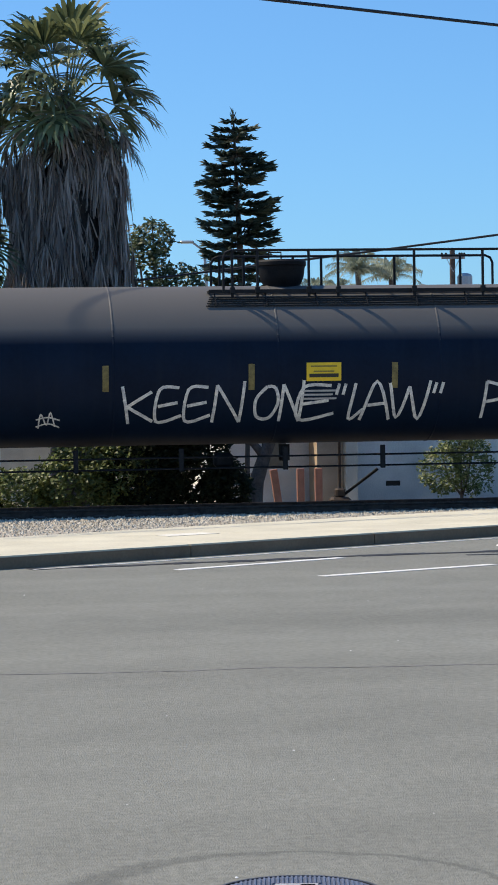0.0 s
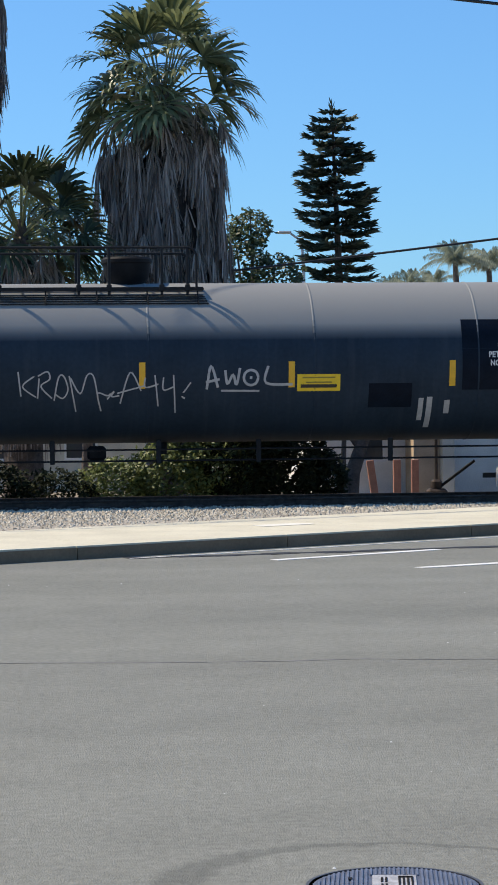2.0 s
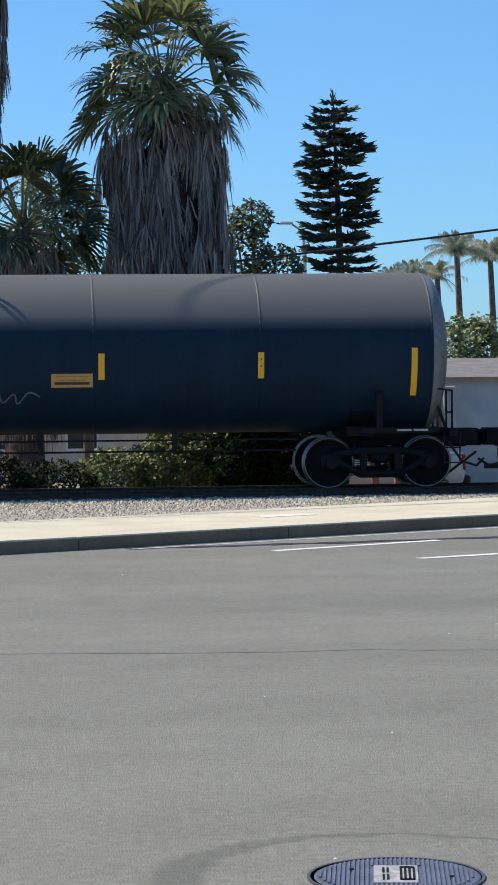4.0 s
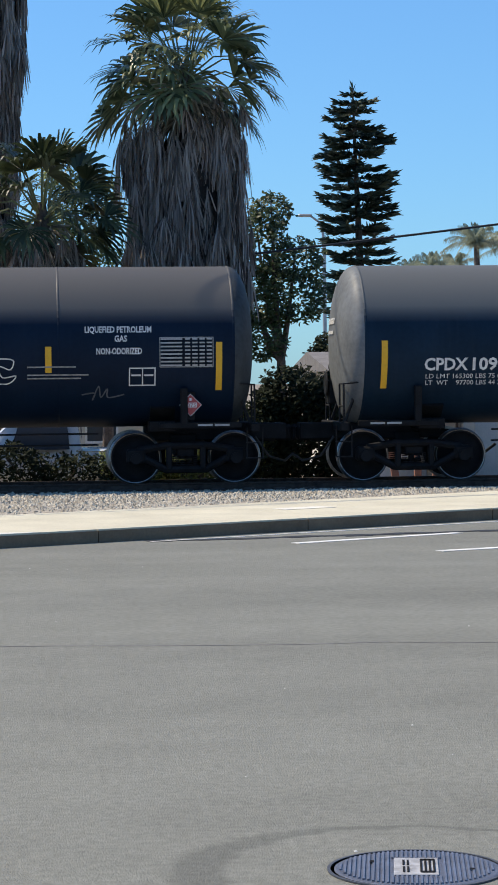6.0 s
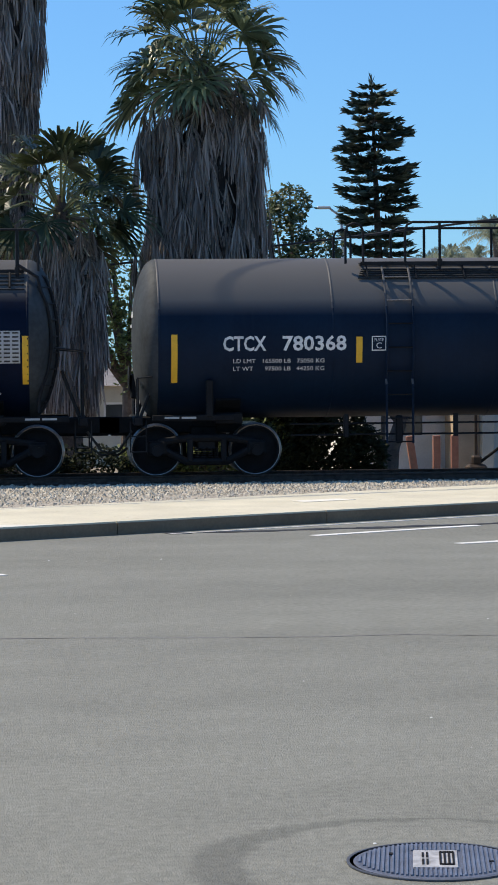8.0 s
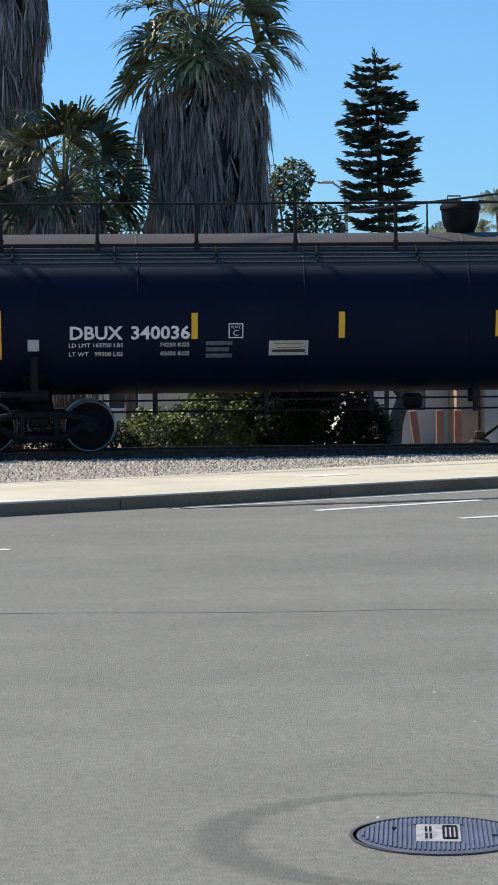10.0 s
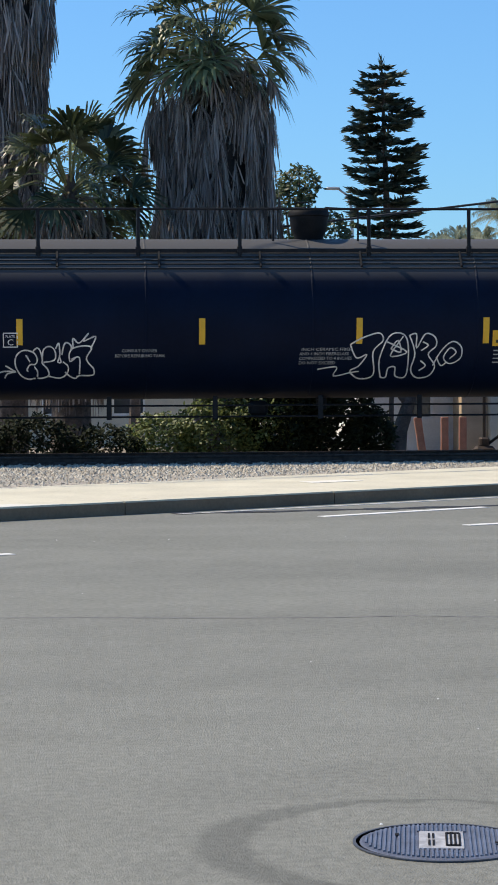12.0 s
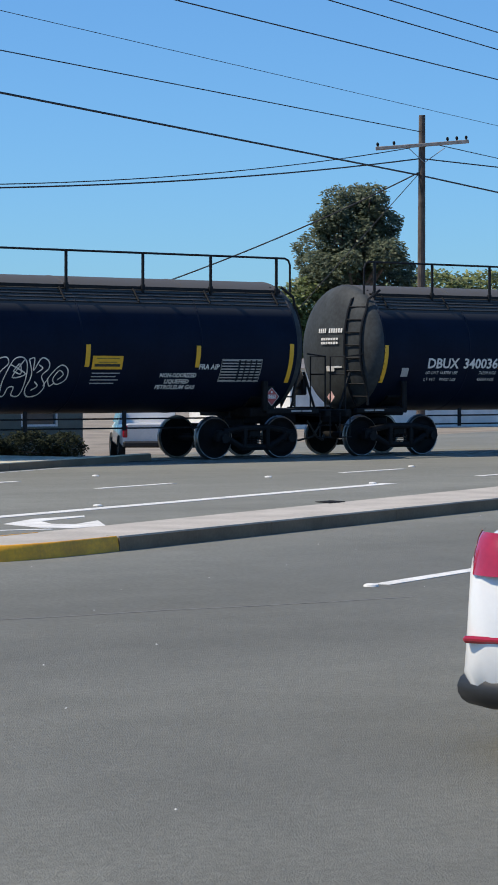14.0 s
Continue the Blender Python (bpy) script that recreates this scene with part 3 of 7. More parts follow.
def rail_bits(car, posts, height, base, y, mid, x0, x1, round_ends=True, thick=0.026):
    for x in posts:
        s = Soup().tube([(x, y, base - 0.12), (x, y, base + height)], thick, 8)
        s.box(x, y, base + 0.02, 0.09, 0.07, 0.12, bevel=0.01)
        part("railing_post", s, GRATE, car)
    s = Soup()
    if round_ends:
        c = 0.14
        s.tube([(x0, y, base), (x0, y, base + height - c), (x0 + 0.3 * c, y, base + height - 0.3 * c), (x0 + c, y, base + height), (x1 - c, y, base + height), (x1 - 0.3 * c, y, base + height - 0.3 * c), (x1, y, base + height - c), (x1, y, base)], 0.024, 8)
    else:
        s.tube([(x0, y, base + height), (x1, y, base + height)], 0.022, 8)
    if mid:
        s.tube([(x0, y, base + mid), (x1, y, base + mid)], 0.016, 6)
    part("handrail", s, GRATE, car, "thin black handrail")


def short_platform(car, flip, skin, deck_ends):
    """Walkway round the valve housing, railings on both sides, ladder at one end."""
    f = -1 if flip else 1
    z = 3.77
    deck = Soup()
    lo, hi = sorted((f * deck_ends[0], f * deck_ends[1]))
    for y in (-0.83, 0.83):
        deck.box((lo + hi) / 2, y, z, hi - lo, 0.05, 0.07)
        for i in range(5):
            deck.box((lo + hi) / 2, y + (0.07 + i * 0.075) * (1 if y < 0 else -1), z + 0.01, hi - lo, 0.03, 0.03)
        n = int((hi - lo) / 0.45)
        for i in range(n + 1):
            deck.box(lo + (hi - lo) * i / n, y + (0.2 if y < 0 else -0.2), z, 0.025, 0.42, 0.035)
    part("walkway", deck, GRATE, car, "open steel grating walkway")
    skirt = Soup()
    for y in (-1, 1):
        for yy in (0.86, 0.905, 0.95, 0.995, 1.04):
            zz = TANK_Z + math.sqrt(TANK_R ** 2 - yy * yy) + 0.03
            skirt.box((lo + hi) / 2, y * yy, zz, hi - lo + 0.9 * (yy - 0.86), 0.022, 0.022)
        for k in range(8):
            x = lo + 0.1 + (hi - lo - 0.2) * k / 7
            skirt.tube([(x, y * 0.80, z - 0.03), (x, y * 1.05, TANK_Z + 1.03)], 0.016, 5)
    part("walkway_bracket", skirt, GRATE, car)
    for y in (-0.86, 0.86):
        posts = [f * p for p in (-3.89, -2.61, -1.20, -0.66, 0.28, 0.74)]
        a, b = sorted((f * -4.52, f * 0.90))
        rail_bits(car, posts, 0.74, z, y, 0, a, b)
        x0, x1 = sorted((f * -5.60, f * -5.28))
        rail_bits(car, [], 0.72, z, y, 0, x0, x1)
    dome(car, f * -0.30, 3.90, 0.92)
    lad = Soup()
    for x in (f * -4.95, f * -4.48):
        pts = []
        for i in range(13):
            a = radians(60 - i * 10)
            pts.append((x, -(TANK_R + 0.07) * math.cos(a), TANK_Z + (TANK_R + 0.07) * math.sin(a)))
        pts = [p for p in pts if p[2] > 1.7]
        lad.tube(pts + [(x, -1.40, 1.6), (x, -1.40, 0.55)], 0.022, 6)
    ladder = part("ladder", lad, skin, car, "narrow painted steel ladder over the tank side")
    for i in range(8):
        zz = 0.58 + i * 0.42
        y = -1.40 if zz < 1.7 else skin_y(zz, 0.07)
        part("rung", Soup().tube([(f * -4.95, y, zz), (f * -4.48, y, zz)], 0.013, 6), TREAD if i > 5 else TRUCK, ladder)
    st = Soup()
    st.box(f * -4.72, -1.30, 0.80, 0.12, 0.12, 0.5, bevel=0.02)
    part("ladder_bracket", st, TRUCK, car)


def long_platform(car, skin):
    """Running boards from end to end with railings, on both sides of the crest."""
    z = 3.66
    for y in (-1, 1):
        s = Soup()
        for yy, zz, wide in ((0.72, z + 0.03, 0.02), (0.80, z + 0.02, 0.02), (0.89, z, 0.04)):
            s.box(0, y * yy, zz, 16.7, wide, 0.07 if wide > 0.03 else 0.03)
        for i in range(20):
            s.box(-8.3 + i * 16.6 / 19, y * 0.79, z - 0.01, 0.02, 0.2, 0.03)
        part("running_board", s, GRATE, car, "black steel grating running board")
        b = Soup()
        for yy in (0.97, 1.035, 1.10, 1.165):
            b.box(0, y * yy, TANK_Z + math.sqrt(TANK_R ** 2 - yy * yy) + 0.012, 16.7, 0.024, 0.02)
        for i in range(10):
            x = -8.1 + i * 1.8
            b.tube([(x, y * 0.93, z - 0.02), (x, y * 1.17, z - 0.29)], 0.022, 6)
        part("board_bracket", b, GRATE, car)
        if y < 0:
            rail_bits(car, (-8.3, -6.6, -4.84, -3.07, -1.26, 1.06, 2.87, 4.75, 6.48, 8.23), 0.74, z, y * 0.92, 0, -8.6, 8.6, thick=0.034)
    dome(car, 0.08, 3.95, 0.75)
    for x in (-0.62, 0.92):
        s = Soup().tube([(x, -0.5, 3.85), (x, -0.5, 4.42), (x + (0.6 if x < 0 else -0.6), -0.5, 4.45)], 0.02, 6)
        part("guard_rail", s, GRATE, car)
    for side in (-1, 1):
        lad = Soup()
        def off(y, zz):
            q = min(0.97, math.hypot(y, zz - TANK_Z) / TANK_R)
            return side * (8.46 + 0.52 * math.sqrt(1 - q * q))
        for y in (-1.06, -0.62):
            pts = [(off(y, 3.55 - 0.24 * i), y, 3.55 - 0.24 * i) for i in range(11)]
            lad.tube([(side * 8.25, y, 3.76)] + pts, 0.03, 6)
        for i in range(8):
            zz = 1.35 + i * 0.29
            lad.tube([(off(-1.06, zz), -1.06, zz), (off(-0.62, zz), -0.62, zz)], 0.016, 6)
        part("end_ladder", lad, GRATE, car, "black steel ladder up the tank end")


def tank_car(label, skin, long_board=False, flip=False, stripes=(), end_stripe=8.65, stripe_mat=None, head=None, deck_ends=(-5.50, 1.16)):
    car = thing("tank_car", label, "tank car", "cars of the train")
    shell, depth = (8.40, 0.52) if long_board else (HALF + 0.24, 0.44)
    part("tank", tank_mesh(shell), skin, car, "", True)
    for side in (-1, 1):
        part("tank_head", head_mesh(shell, side, depth), head or HEAD_DULL, car, "domed tank head", True)
        post = Soup().box(side * (end_stripe - 0.62), -1.30, 1.38, 0.13, 0.10, 0.66, bevel=0.02)
        part("jacking_post", post, TRUCK, car)
    for x in (-shell, -5.9, -2.95, 0.0, 2.95, 5.9, shell):
        vs, fs = [], []
        for k in range(72):
            a = 2 * math.pi * k / 72
            for dx, r in ((-0.022, TANK_R), (-0.008, TANK_R + 0.008), (0.008, TANK_R + 0.008), (0.022, TANK_R)):
                vs.append((x + dx, r * math.cos(a), TANK_Z + r * math.sin(a)))
        fs = [(4 * k + j, 4 * k + j + 1, (4 * k + j + 5) % 288, (4 * k + j + 4) % 288) for k in range(72) for j in range(3)]
        part("weld_seam", Soup().add(vs, fs), skin, car)
    for side in (-1, 1):
        end_platform(car, side, long_board)
        coupler(car, side)
    trucks(car, end_stripe - 0.70 + (0.0 if long_board else 0.12))
    under_rods(car, (-5.6, -3.6, -1.7, 0.2, 2.0, 4.4))
    (long_platform(car, skin) if long_board else short_platform(car, flip, skin, deck_ends))
    mat = stripe_mat or STRIPE
    for x in stripes:
        part("reflector_stripe", panel(Soup(), x - 0.055, 1.99, x + 0.055, 2.45), mat, car, "yellow reflective stripe")
    for x in (-end_stripe, end_stripe):
        part("end_stripe", panel(Soup(), x - 0.055, 1.66, x + 0.055, 2.51), mat, car, "tall yellow reflective stripe")
    return car

CAR_PLACES = []


def place(car, centre):
    CAR_PLACES.append((car, centre))
    return car


car_a = place(tank_car("black tank car with large white graffiti, dulled stripes", BLACK, flip=True, head=HEAD_PALE, stripes=(-5.5, -3.1, -0.5, 2.1, 5.4), stripe_mat=STRIPE_OLD), 6.64)
car_b = place(tank_car("weathered grey tank car with black touched-up patches", GREY, stripes=(-5.88, -2.79, -0.12, 2.53, 5.42), deck_ends=(-5.50, 1.02)), -13.49)
car_d = place(tank_car("black tank car with a white sprayed doodle", BLACK_BLUE, head=HEAD_PALE, stripes=(-5.36, -2.36, 0.41, 3.08, 5.9)), -33.71)
car_e = place(tank_car("black tank car with cream graffiti and orange panel", BLACK_CLEAN, stripes=(-5.44, -2.42, 0.78, 3.07, 5.72), end_stripe=8.72, deck_ends=(-5.32, 1.0)), -54.03)
car_f = place(tank_car("black jacketed tank car with full-length running boards", BLACK_JACKET, True, stripes=(-4.92, -2.31, 0.5, 3.0, 5.6), end_stripe=8.36), -73.72)
car_g = place(tank_car("black jacketed tank car with outlined white graffiti", BLACK_JACKET, True, stripes=(-5.17, -1.97, 0.82, 3.09, 5.82), end_stripe=8.27), -93.00)


# ---- lettering, panels and graffiti ----
def spray(car, name, label, x0, z0, w, h, lines, mat=None, width=0.045):
    """Graffiti: sprayed lines given in a unit box, set at (x0, z0) with size w by h."""
    s = Soup()
    for line in lines:
        stroke(s, [(x0 + u * w, z0 + v * h) for u, v in line], width)
    return part(name, s, mat or SPRAY, car, label)


LETTERS = {  # strokes of single sprayed capitals in a unit box
    "K": [[(0.05, 1), (0.15, 0.5), (0.25, 0)], [(0.95, 0.85), (0.2, 0.45)], [(0.2, 0.45), (1.0, 0.05)]],
    "E": [[(0.9, 0.95), (0.2, 0.9), (0.1, 0.05), (1.0, 0.2)], [(0.15, 0.45), (0.85, 0.55)]],
    "N": [[(0.1, 0.0), (0.2, 1.0)], [(0.2, 1.0), (0.8, 0.0)], [(0.8, 0.0), (0.9, 1.1)]],
    "O": [[(0.5, 0.95), (0.1, 0.6), (0.15, 0.15), (0.6, 0.1), (0.9, 0.5), (0.8, 0.9), (0.5, 0.95)]],
    "L": [[(0.4, 1.0), (0.1, 0.05), (0.9, 0.3)]],
    "A": [[(0.05, 0.0), (0.5, 1.05), (0.95, 0.0)], [(0.25, 0.4), (0.8, 0.45)]],
    "W": [[(0.05, 1.0), (0.25, 0.05), (0.5, 0.9)], [(0.5, 0.9), (0.75, 0.0), (0.98, 1.05)]],
    "P": [[(0.1, 0.0), (0.2, 1.0)], [(0.2, 1.0), (0.9, 0.85), (0.85, 0.55), (0.2, 0.45)]],
    '"': [[(0.3, 1.0), (0.1, 0.7)], [(0.8, 1.0), (0.6, 0.7)]],
}


def sprayed_word(car, label, letters, z0, h, mat=None, width=0.05):
    """letters: (capital, left, right) in the car's metres."""
    s = Soup()
    for c, a, b in letters:
        for line in LETTERS[c]:
            stroke(s, [(a + u * (b - a), z0 + v * h) for u, v in line], width)
    return part("graffiti", s, mat or SPRAY, car, label)


def plate_box(car, x, z, size=0.26):
    s = Soup()
    t = 0.018
    panel(s, x, z, x + size, z + t)
    panel(s, x, z + size - t, x + size, z + size)
    panel(s, x, z + t, x + t, z + size - t)
    panel(s, x + size - t, z + t, x + size, z + size - t)
    words(s, "PLATE", x + 0.05, z + 0.17, 0.05, size - 0.1)
    words(s, "C", x + 0.08, z + 0.04, 0.11, 0.1)
    part("clearance_plate", s, WHITE, car, "boxed white plate mark")


def weights(car, x, z, w, rows, size=0.075, gap=0.135):
    for i, row in enumerate(rows):
        part("weight_lettering", words(Soup(), row, x, z - i * gap, size, w), WHITE, car, "small white load limit lettering")


def car_mark(car, x0, x1, z, height, mark, number, gap):
    """The car's running number in white; gap: shares of the width at which mark and number part. No mark: plain bars."""
    w = x1 - x0
    if mark:
        part("running_mark", words(Soup(), mark, x0, z, height, gap[0] * w, bold=0.008), WHITE, car, "white stencilled capitals")
    else:
        part("running_mark", blocks(Soup(), x0, x0 + gap[0] * w, z, height, 4), WHITE, car, "plain white bars")
    part("running_number", words(Soup(), number, x0 + gap[1] * w, z, height, (1 - gap[1]) * w, bold=0.008), WHITE, car, "white stencilled numerals")


def notice(car, rows, size, label="white stencilled notice"):
    """rows: (text, x, z, width)."""
    for text, x, z, w in rows:
        part("notice", words(Soup(), text, x, z, size, w, bold=0.004 if size > 0.07 else 0.0), WHITE if size > 0.07 else SILVER, car, label)


def data_panel(car, x0, z0, x1, z1, solid=False):
    s = Soup()
    if solid:
        back = part("data_panel", panel(Soup(), x0, z0, x1, z1, 0.006), SILVER, car, "pale grey test data panel")
    else:
        back = part("data_panel", panel(Soup(), x0, z0, x1, z1, 0.004), FRESH, car, "framed table of white test data")
    n = 8
    h = (z1 - z0) / n
    k = Soup()
    for i in range(n):
        z = z0 + (i + 0.3) * h
        panel(k, x0 + 0.02, z, x0 + 0.42 * (x1 - x0), z + h * 0.42, 0.009)
        for j in range(4):
            a = x0 + (0.47 + j * 0.135) * (x1 - x0)
            panel(k, a, z, a + 0.10 * (x1 - x0), z + h * 0.42, 0.009)
    if not solid:
        for z in (z0, z1 - 0.012):
            panel(k, x0, z, x1, z + 0.012, 0.009)
        for x in (x0, x1 - 0.012):
            panel(k, x, z0 + 0.012, x + 0.012, z1 - 0.012, 0.009)
    part("data_grid", k, INK if solid else SILVER, back)


def small_rows(car, x0, x1, z, count, gap=0.07, h=0.035, mat=None):
    s = Soup()
    for i in range(count):
        panel(s, x0, z - i * gap, x1 - (0.12 * (x1 - x0) if i % 2 else 0), z - i * gap + h)
    part("small_print", s, mat or SILVER, car, "small print as plain bars")


def info_sign(car, x0, z0, x1, z1, mat, label):
    sign = part("info_panel", panel(Soup(), x0, z0, x1, z1), mat, car, label)
    h = z1 - z0
    for i, (a, b, tall) in enumerate(((0.12, 0.88, 0.08), (0.2, 0.8, 0.08), (0.08, 0.92, 0.2))):
        z = z0 + h * (0.76 - 0.28 * i)
        part("info_print", panel(Soup(), x0 + a * (x1 - x0), z, x0 + b * (x1 - x0), z + h * tall, 0.012), INK if i == 2 else INK_FADED, sign)


def placard(car, x, z, r=0.2):
    """Diamond-shaped hazard sign in a holder that hangs before the tank."""
    y = skin_y(z + r, 0.06)
    holder = Soup().box(x - 0.02, y + 0.02, z - 0.02, 0.2, 0.02, 0.5, bevel=0.004)
    hold = part("placard_holder", holder, TRUCK, car)
    s = Soup()
    s.add([(x - r, y, z), (x, y, z - r), (x + r, y, z), (x, y, z + r)], [(0, 1, 2, 3)])
    s.add([(x - r, y + 0.006, z), (x, y + 0.006, z - r), (x + r, y + 0.006, z), (x, y + 0.006, z + r)], [(3, 2, 1, 0)])
    sign = part("placard", s, RED, hold, "red diamond hazard placard with a white band")
    k = Soup()
    for p, q in (((-r, 0), (0, -r)), ((0, -r), (r, 0)), ((r, 0), (0, r)), ((0, r), (-r, 0))):
        i = 0.94
        k.add([(x + p[0], y - 0.003, z + p[1]), (x + q[0], y - 0.003, z + q[1]), (x + i * q[0], y - 0.003, z + i * q[1]), (x + i * p[0], y - 0.003, z + i * p[1])], [(0, 1, 2, 3)])
    k.box(x, y - 0.003, z, 0.22, 0.004, 0.085)
    k.box(x, y - 0.003, z + 0.10, 0.04, 0.004, 0.05)
    part("placard_band", k, WHITE, hold)
    num = Soup()
    words(num, "1075", 0, 0, 0.07, 0.2, flat=True)
    num.v = [(x - 0.1 + p[0], y - 0.007, z - 0.035 + p[2]) for p in num.v]
    part("placard_number", num, RED, hold)


def head_print(car):
    """Two short rows of plain white bars across the middle of the domed head."""
    for z, n, tall, wide in ((2.84, 9, 0.11, 0.085), (2.66, 7, 0.06, 0.09)):
        s = Soup()
        for i in range(n):
            y = (i - n / 2) * wide
            vs = []
            for yy, zz in ((y, z), (y + 0.75 * wide, z), (y + 0.75 * wide, z + tall), (y, z + tall)):
                q = math.hypot(yy, zz - TANK_Z) / TANK_R
                vs.append((-(HALF + 0.262 + 0.44 * math.sqrt(1 - q * q)), yy, zz))
            s.add(vs, [(3, 2, 1, 0)])
        part("end_mark", s, WHITE, car, "row of plain white marks on the tank end")


for head_car in (car_a, car_d, car_e):
    head_print(head_car)

# first car
for x0, z0, x1, z1 in ((-8.42, 1.16, -8.22, 1.27), (-8.12, 1.30, -7.98, 1.34), (-8.12, 1.38, -7.98, 1.42), (-7.99, 1.22, -7.95, 1.27)):
    part("small_print", panel(Soup(), x0, z0, x1, z1), SILVER, car_a, "small white print")
car_mark(car_a, -8.42, -5.86, 1.99, 0.22, "GBRX", "703931", (0.40, 0.48))
weights(car_a, -7.7, 1.84, 1.83, ("LD LMT   163400 LB   74100 KG", "LT WT     99600 LB   45200 KG"), 0.07)
plate_box(car_a, -5.29, 2.0)
small_rows(car_a, -7.7, -7.08, 1.49, 1)
info_sign(car_a, 0.49, 2.13, 1.12, 2.46, SIGN_YELLOW, "bright yellow emergency information panel")
small_rows(car_a, 0.44, 1.05, 1.94, 3)
sprayed_word(car_a, "large sprayed white capitals", [("K", -2.83, -2.25), ("E", -2.24, -1.74), ("E", -1.72, -1.22), ("N", -1.25, -0.55), ("O", -0.46, 0.04), ("N", -0.02, 0.5), ("E", 0.30, 1.02), ('"', 1.02, 1.26), ("L", 1.27, 1.58), ("A", 1.48, 2.08), ("W", 1.98, 2.78), ('"', 2.80, 3.05), ("P", 3.72, 4.15)], 1.42, 0.66, None, 0.056)
spray(car_a, "small_tag", "small white sprayed tag", -4.32, 1.36, 0.42, 0.28, [[(0.1, 0), (0.2, 0.9), (0.45, 0.2), (0.6, 1), (0.8, 0.1)], [(0, 0.1), (0.5, 0.3), (1, 0.05)], [(0, 0.55), (0.5, 0.7), (1, 0.5)]], None, 0.025)

# the tank of the first car rides higher on its trucks than the others
RUNNING_GEAR = ("wheelset", "side_frame", "bolster", "coupler", "air_hose", "end_sill", "brake_pipe", "pipe_hanger", "brake_reservoir", "valve", "saddle")
for ob in car_a.children:
    if ob.name.split(".")[0] not in RUNNING_GEAR:
        ob.matrix_basis = Matrix.Translation((0, 0, 0.11)) @ ob.matrix_basis

# second car, grey
for x0, z0, x1, z1 in ((5.60, 2.66, 6.32, 3.18), (5.60, 1.92, 7.12, 2.655), (3.92, 1.62, 4.70, 2.05)):
    part("paint_patch", panel(Soup(), x0, z0, x1, z1, 0.004), FRESH, car_b, "fresh black paint patch")
notice(car_b, (("LIQUEFIED", 6.25, 2.65, 0.6), ("PETROLEUM GAS", 6.08, 2.50, 0.94), ("NON-ODORIZED", 6.11, 2.35, 0.88)), 0.105)
data_panel(car_b, 7.44, 2.15, 8.50, 2.62)
small_rows(car_b, 6.47, 6.92, 1.97, 3)
placard(car_b, 8.2, 1.40)
info_sign(car_b, 2.63, 1.92, 3.40, 2.22, SIGN_YELLOW, "bright yellow emergency information panel")
for x0, z0, x1, z1 in ((4.83, 1.38, 4.92, 1.78), (4.98, 1.25, 5.08, 1.80), (5.30, 1.50, 5.40, 1.74)):
    part("chalk_bar", panel(Soup(), x0, z0, x1, z1), SILVER, car_b)
car_mark(car_b, -8.10, -6.47, 2.13, 0.21, "CPDX", "107061", (0.42, 0.47))
small_rows(car_b, -8.10, -6.60, 1.87, 2, 0.13, 0.05)
plate_box(car_b, -5.70, 2.10)
spray(car_b, "graffiti", "smudged white sprayed capitals", 0, 0, 1, 1, [[(1.019, 1.966), (1.095, 2.38), (1.218, 1.997)], [(1.004, 2.091), (1.248, 2.145)], [(1.347, 2.302), (1.386, 2.059), (1.485, 2.223), (1.546, 2.044), (1.607, 2.341)], [(1.935, 2.169), (1.897, 2.075), (1.805, 2.036), (1.714, 2.075), (1.676, 2.169), (1.714, 2.263), (1.805, 2.302), (1.897, 2.263), (1.935, 2.169)], [(1.783, 2.169), (1.828, 2.169)], [(2.111, 2.372), (2.073, 2.075), (2.546, 2.044)]], SILVER, 0.045)
spray(car_b, "underline", "white sprayed underline", 0, 0, 1, 1, [[(1.271, 1.942), (1.958, 1.934)]], SILVER, 0.035)
spray(car_b, "graffiti", "long thin grey sprayed scrawl", 0, 0, 1, 1, [[(-2.294, 2.302), (-2.248, 1.872)], [(-2.011, 2.223), (-2.217, 2.044), (-1.988, 1.856)], [(-1.927, 2.184), (-1.958, 1.833)], [(-1.95, 2.223), (-1.782, 2.302), (-1.744, 2.169), (-1.897, 2.044), (-1.706, 1.833)], [(-1.668, 1.794), (-1.592, 2.184), (-1.5, 2.223), (-1.424, 1.989), (-1.515, 1.833), (-1.653, 1.911)], [(-1.401, 2.223), (-1.286, 1.598)], [(-1.378, 2.184), (-1.21, 1.911), (-1.095, 2.223), (-0.981, 2.223), (-0.905, 1.872)]], SILVER, 0.026)
spray(car_b, "graffiti", "thin grey sprayed capitals and numerals", 0, 0, 1, 1, [[(-0.843, 1.598), (-0.905, 1.911), (-0.737, 1.872), (-0.675, 1.911)], [(-0.737, 1.809), (-0.614, 1.95), (-0.66, 1.856), (-0.523, 1.872)], [(-0.508, 1.731), (-0.332, 2.278), (-0.141, 1.95)], [(-0.561, 1.911), (-0.065, 2.044)], [(-0.065, 2.184), (-0.065, 2.013), (0.164, 2.067)], [(0.103, 2.223), (0.164, 1.677)], [(0.256, 2.184), (0.256, 1.966), (0.454, 2.028)], [(0.431, 2.223), (0.47, 1.559)], [(0.737, 2.091), (0.607, 1.911)], [(0.576, 1.848), (0.637, 1.809)]], SILVER, 0.026)
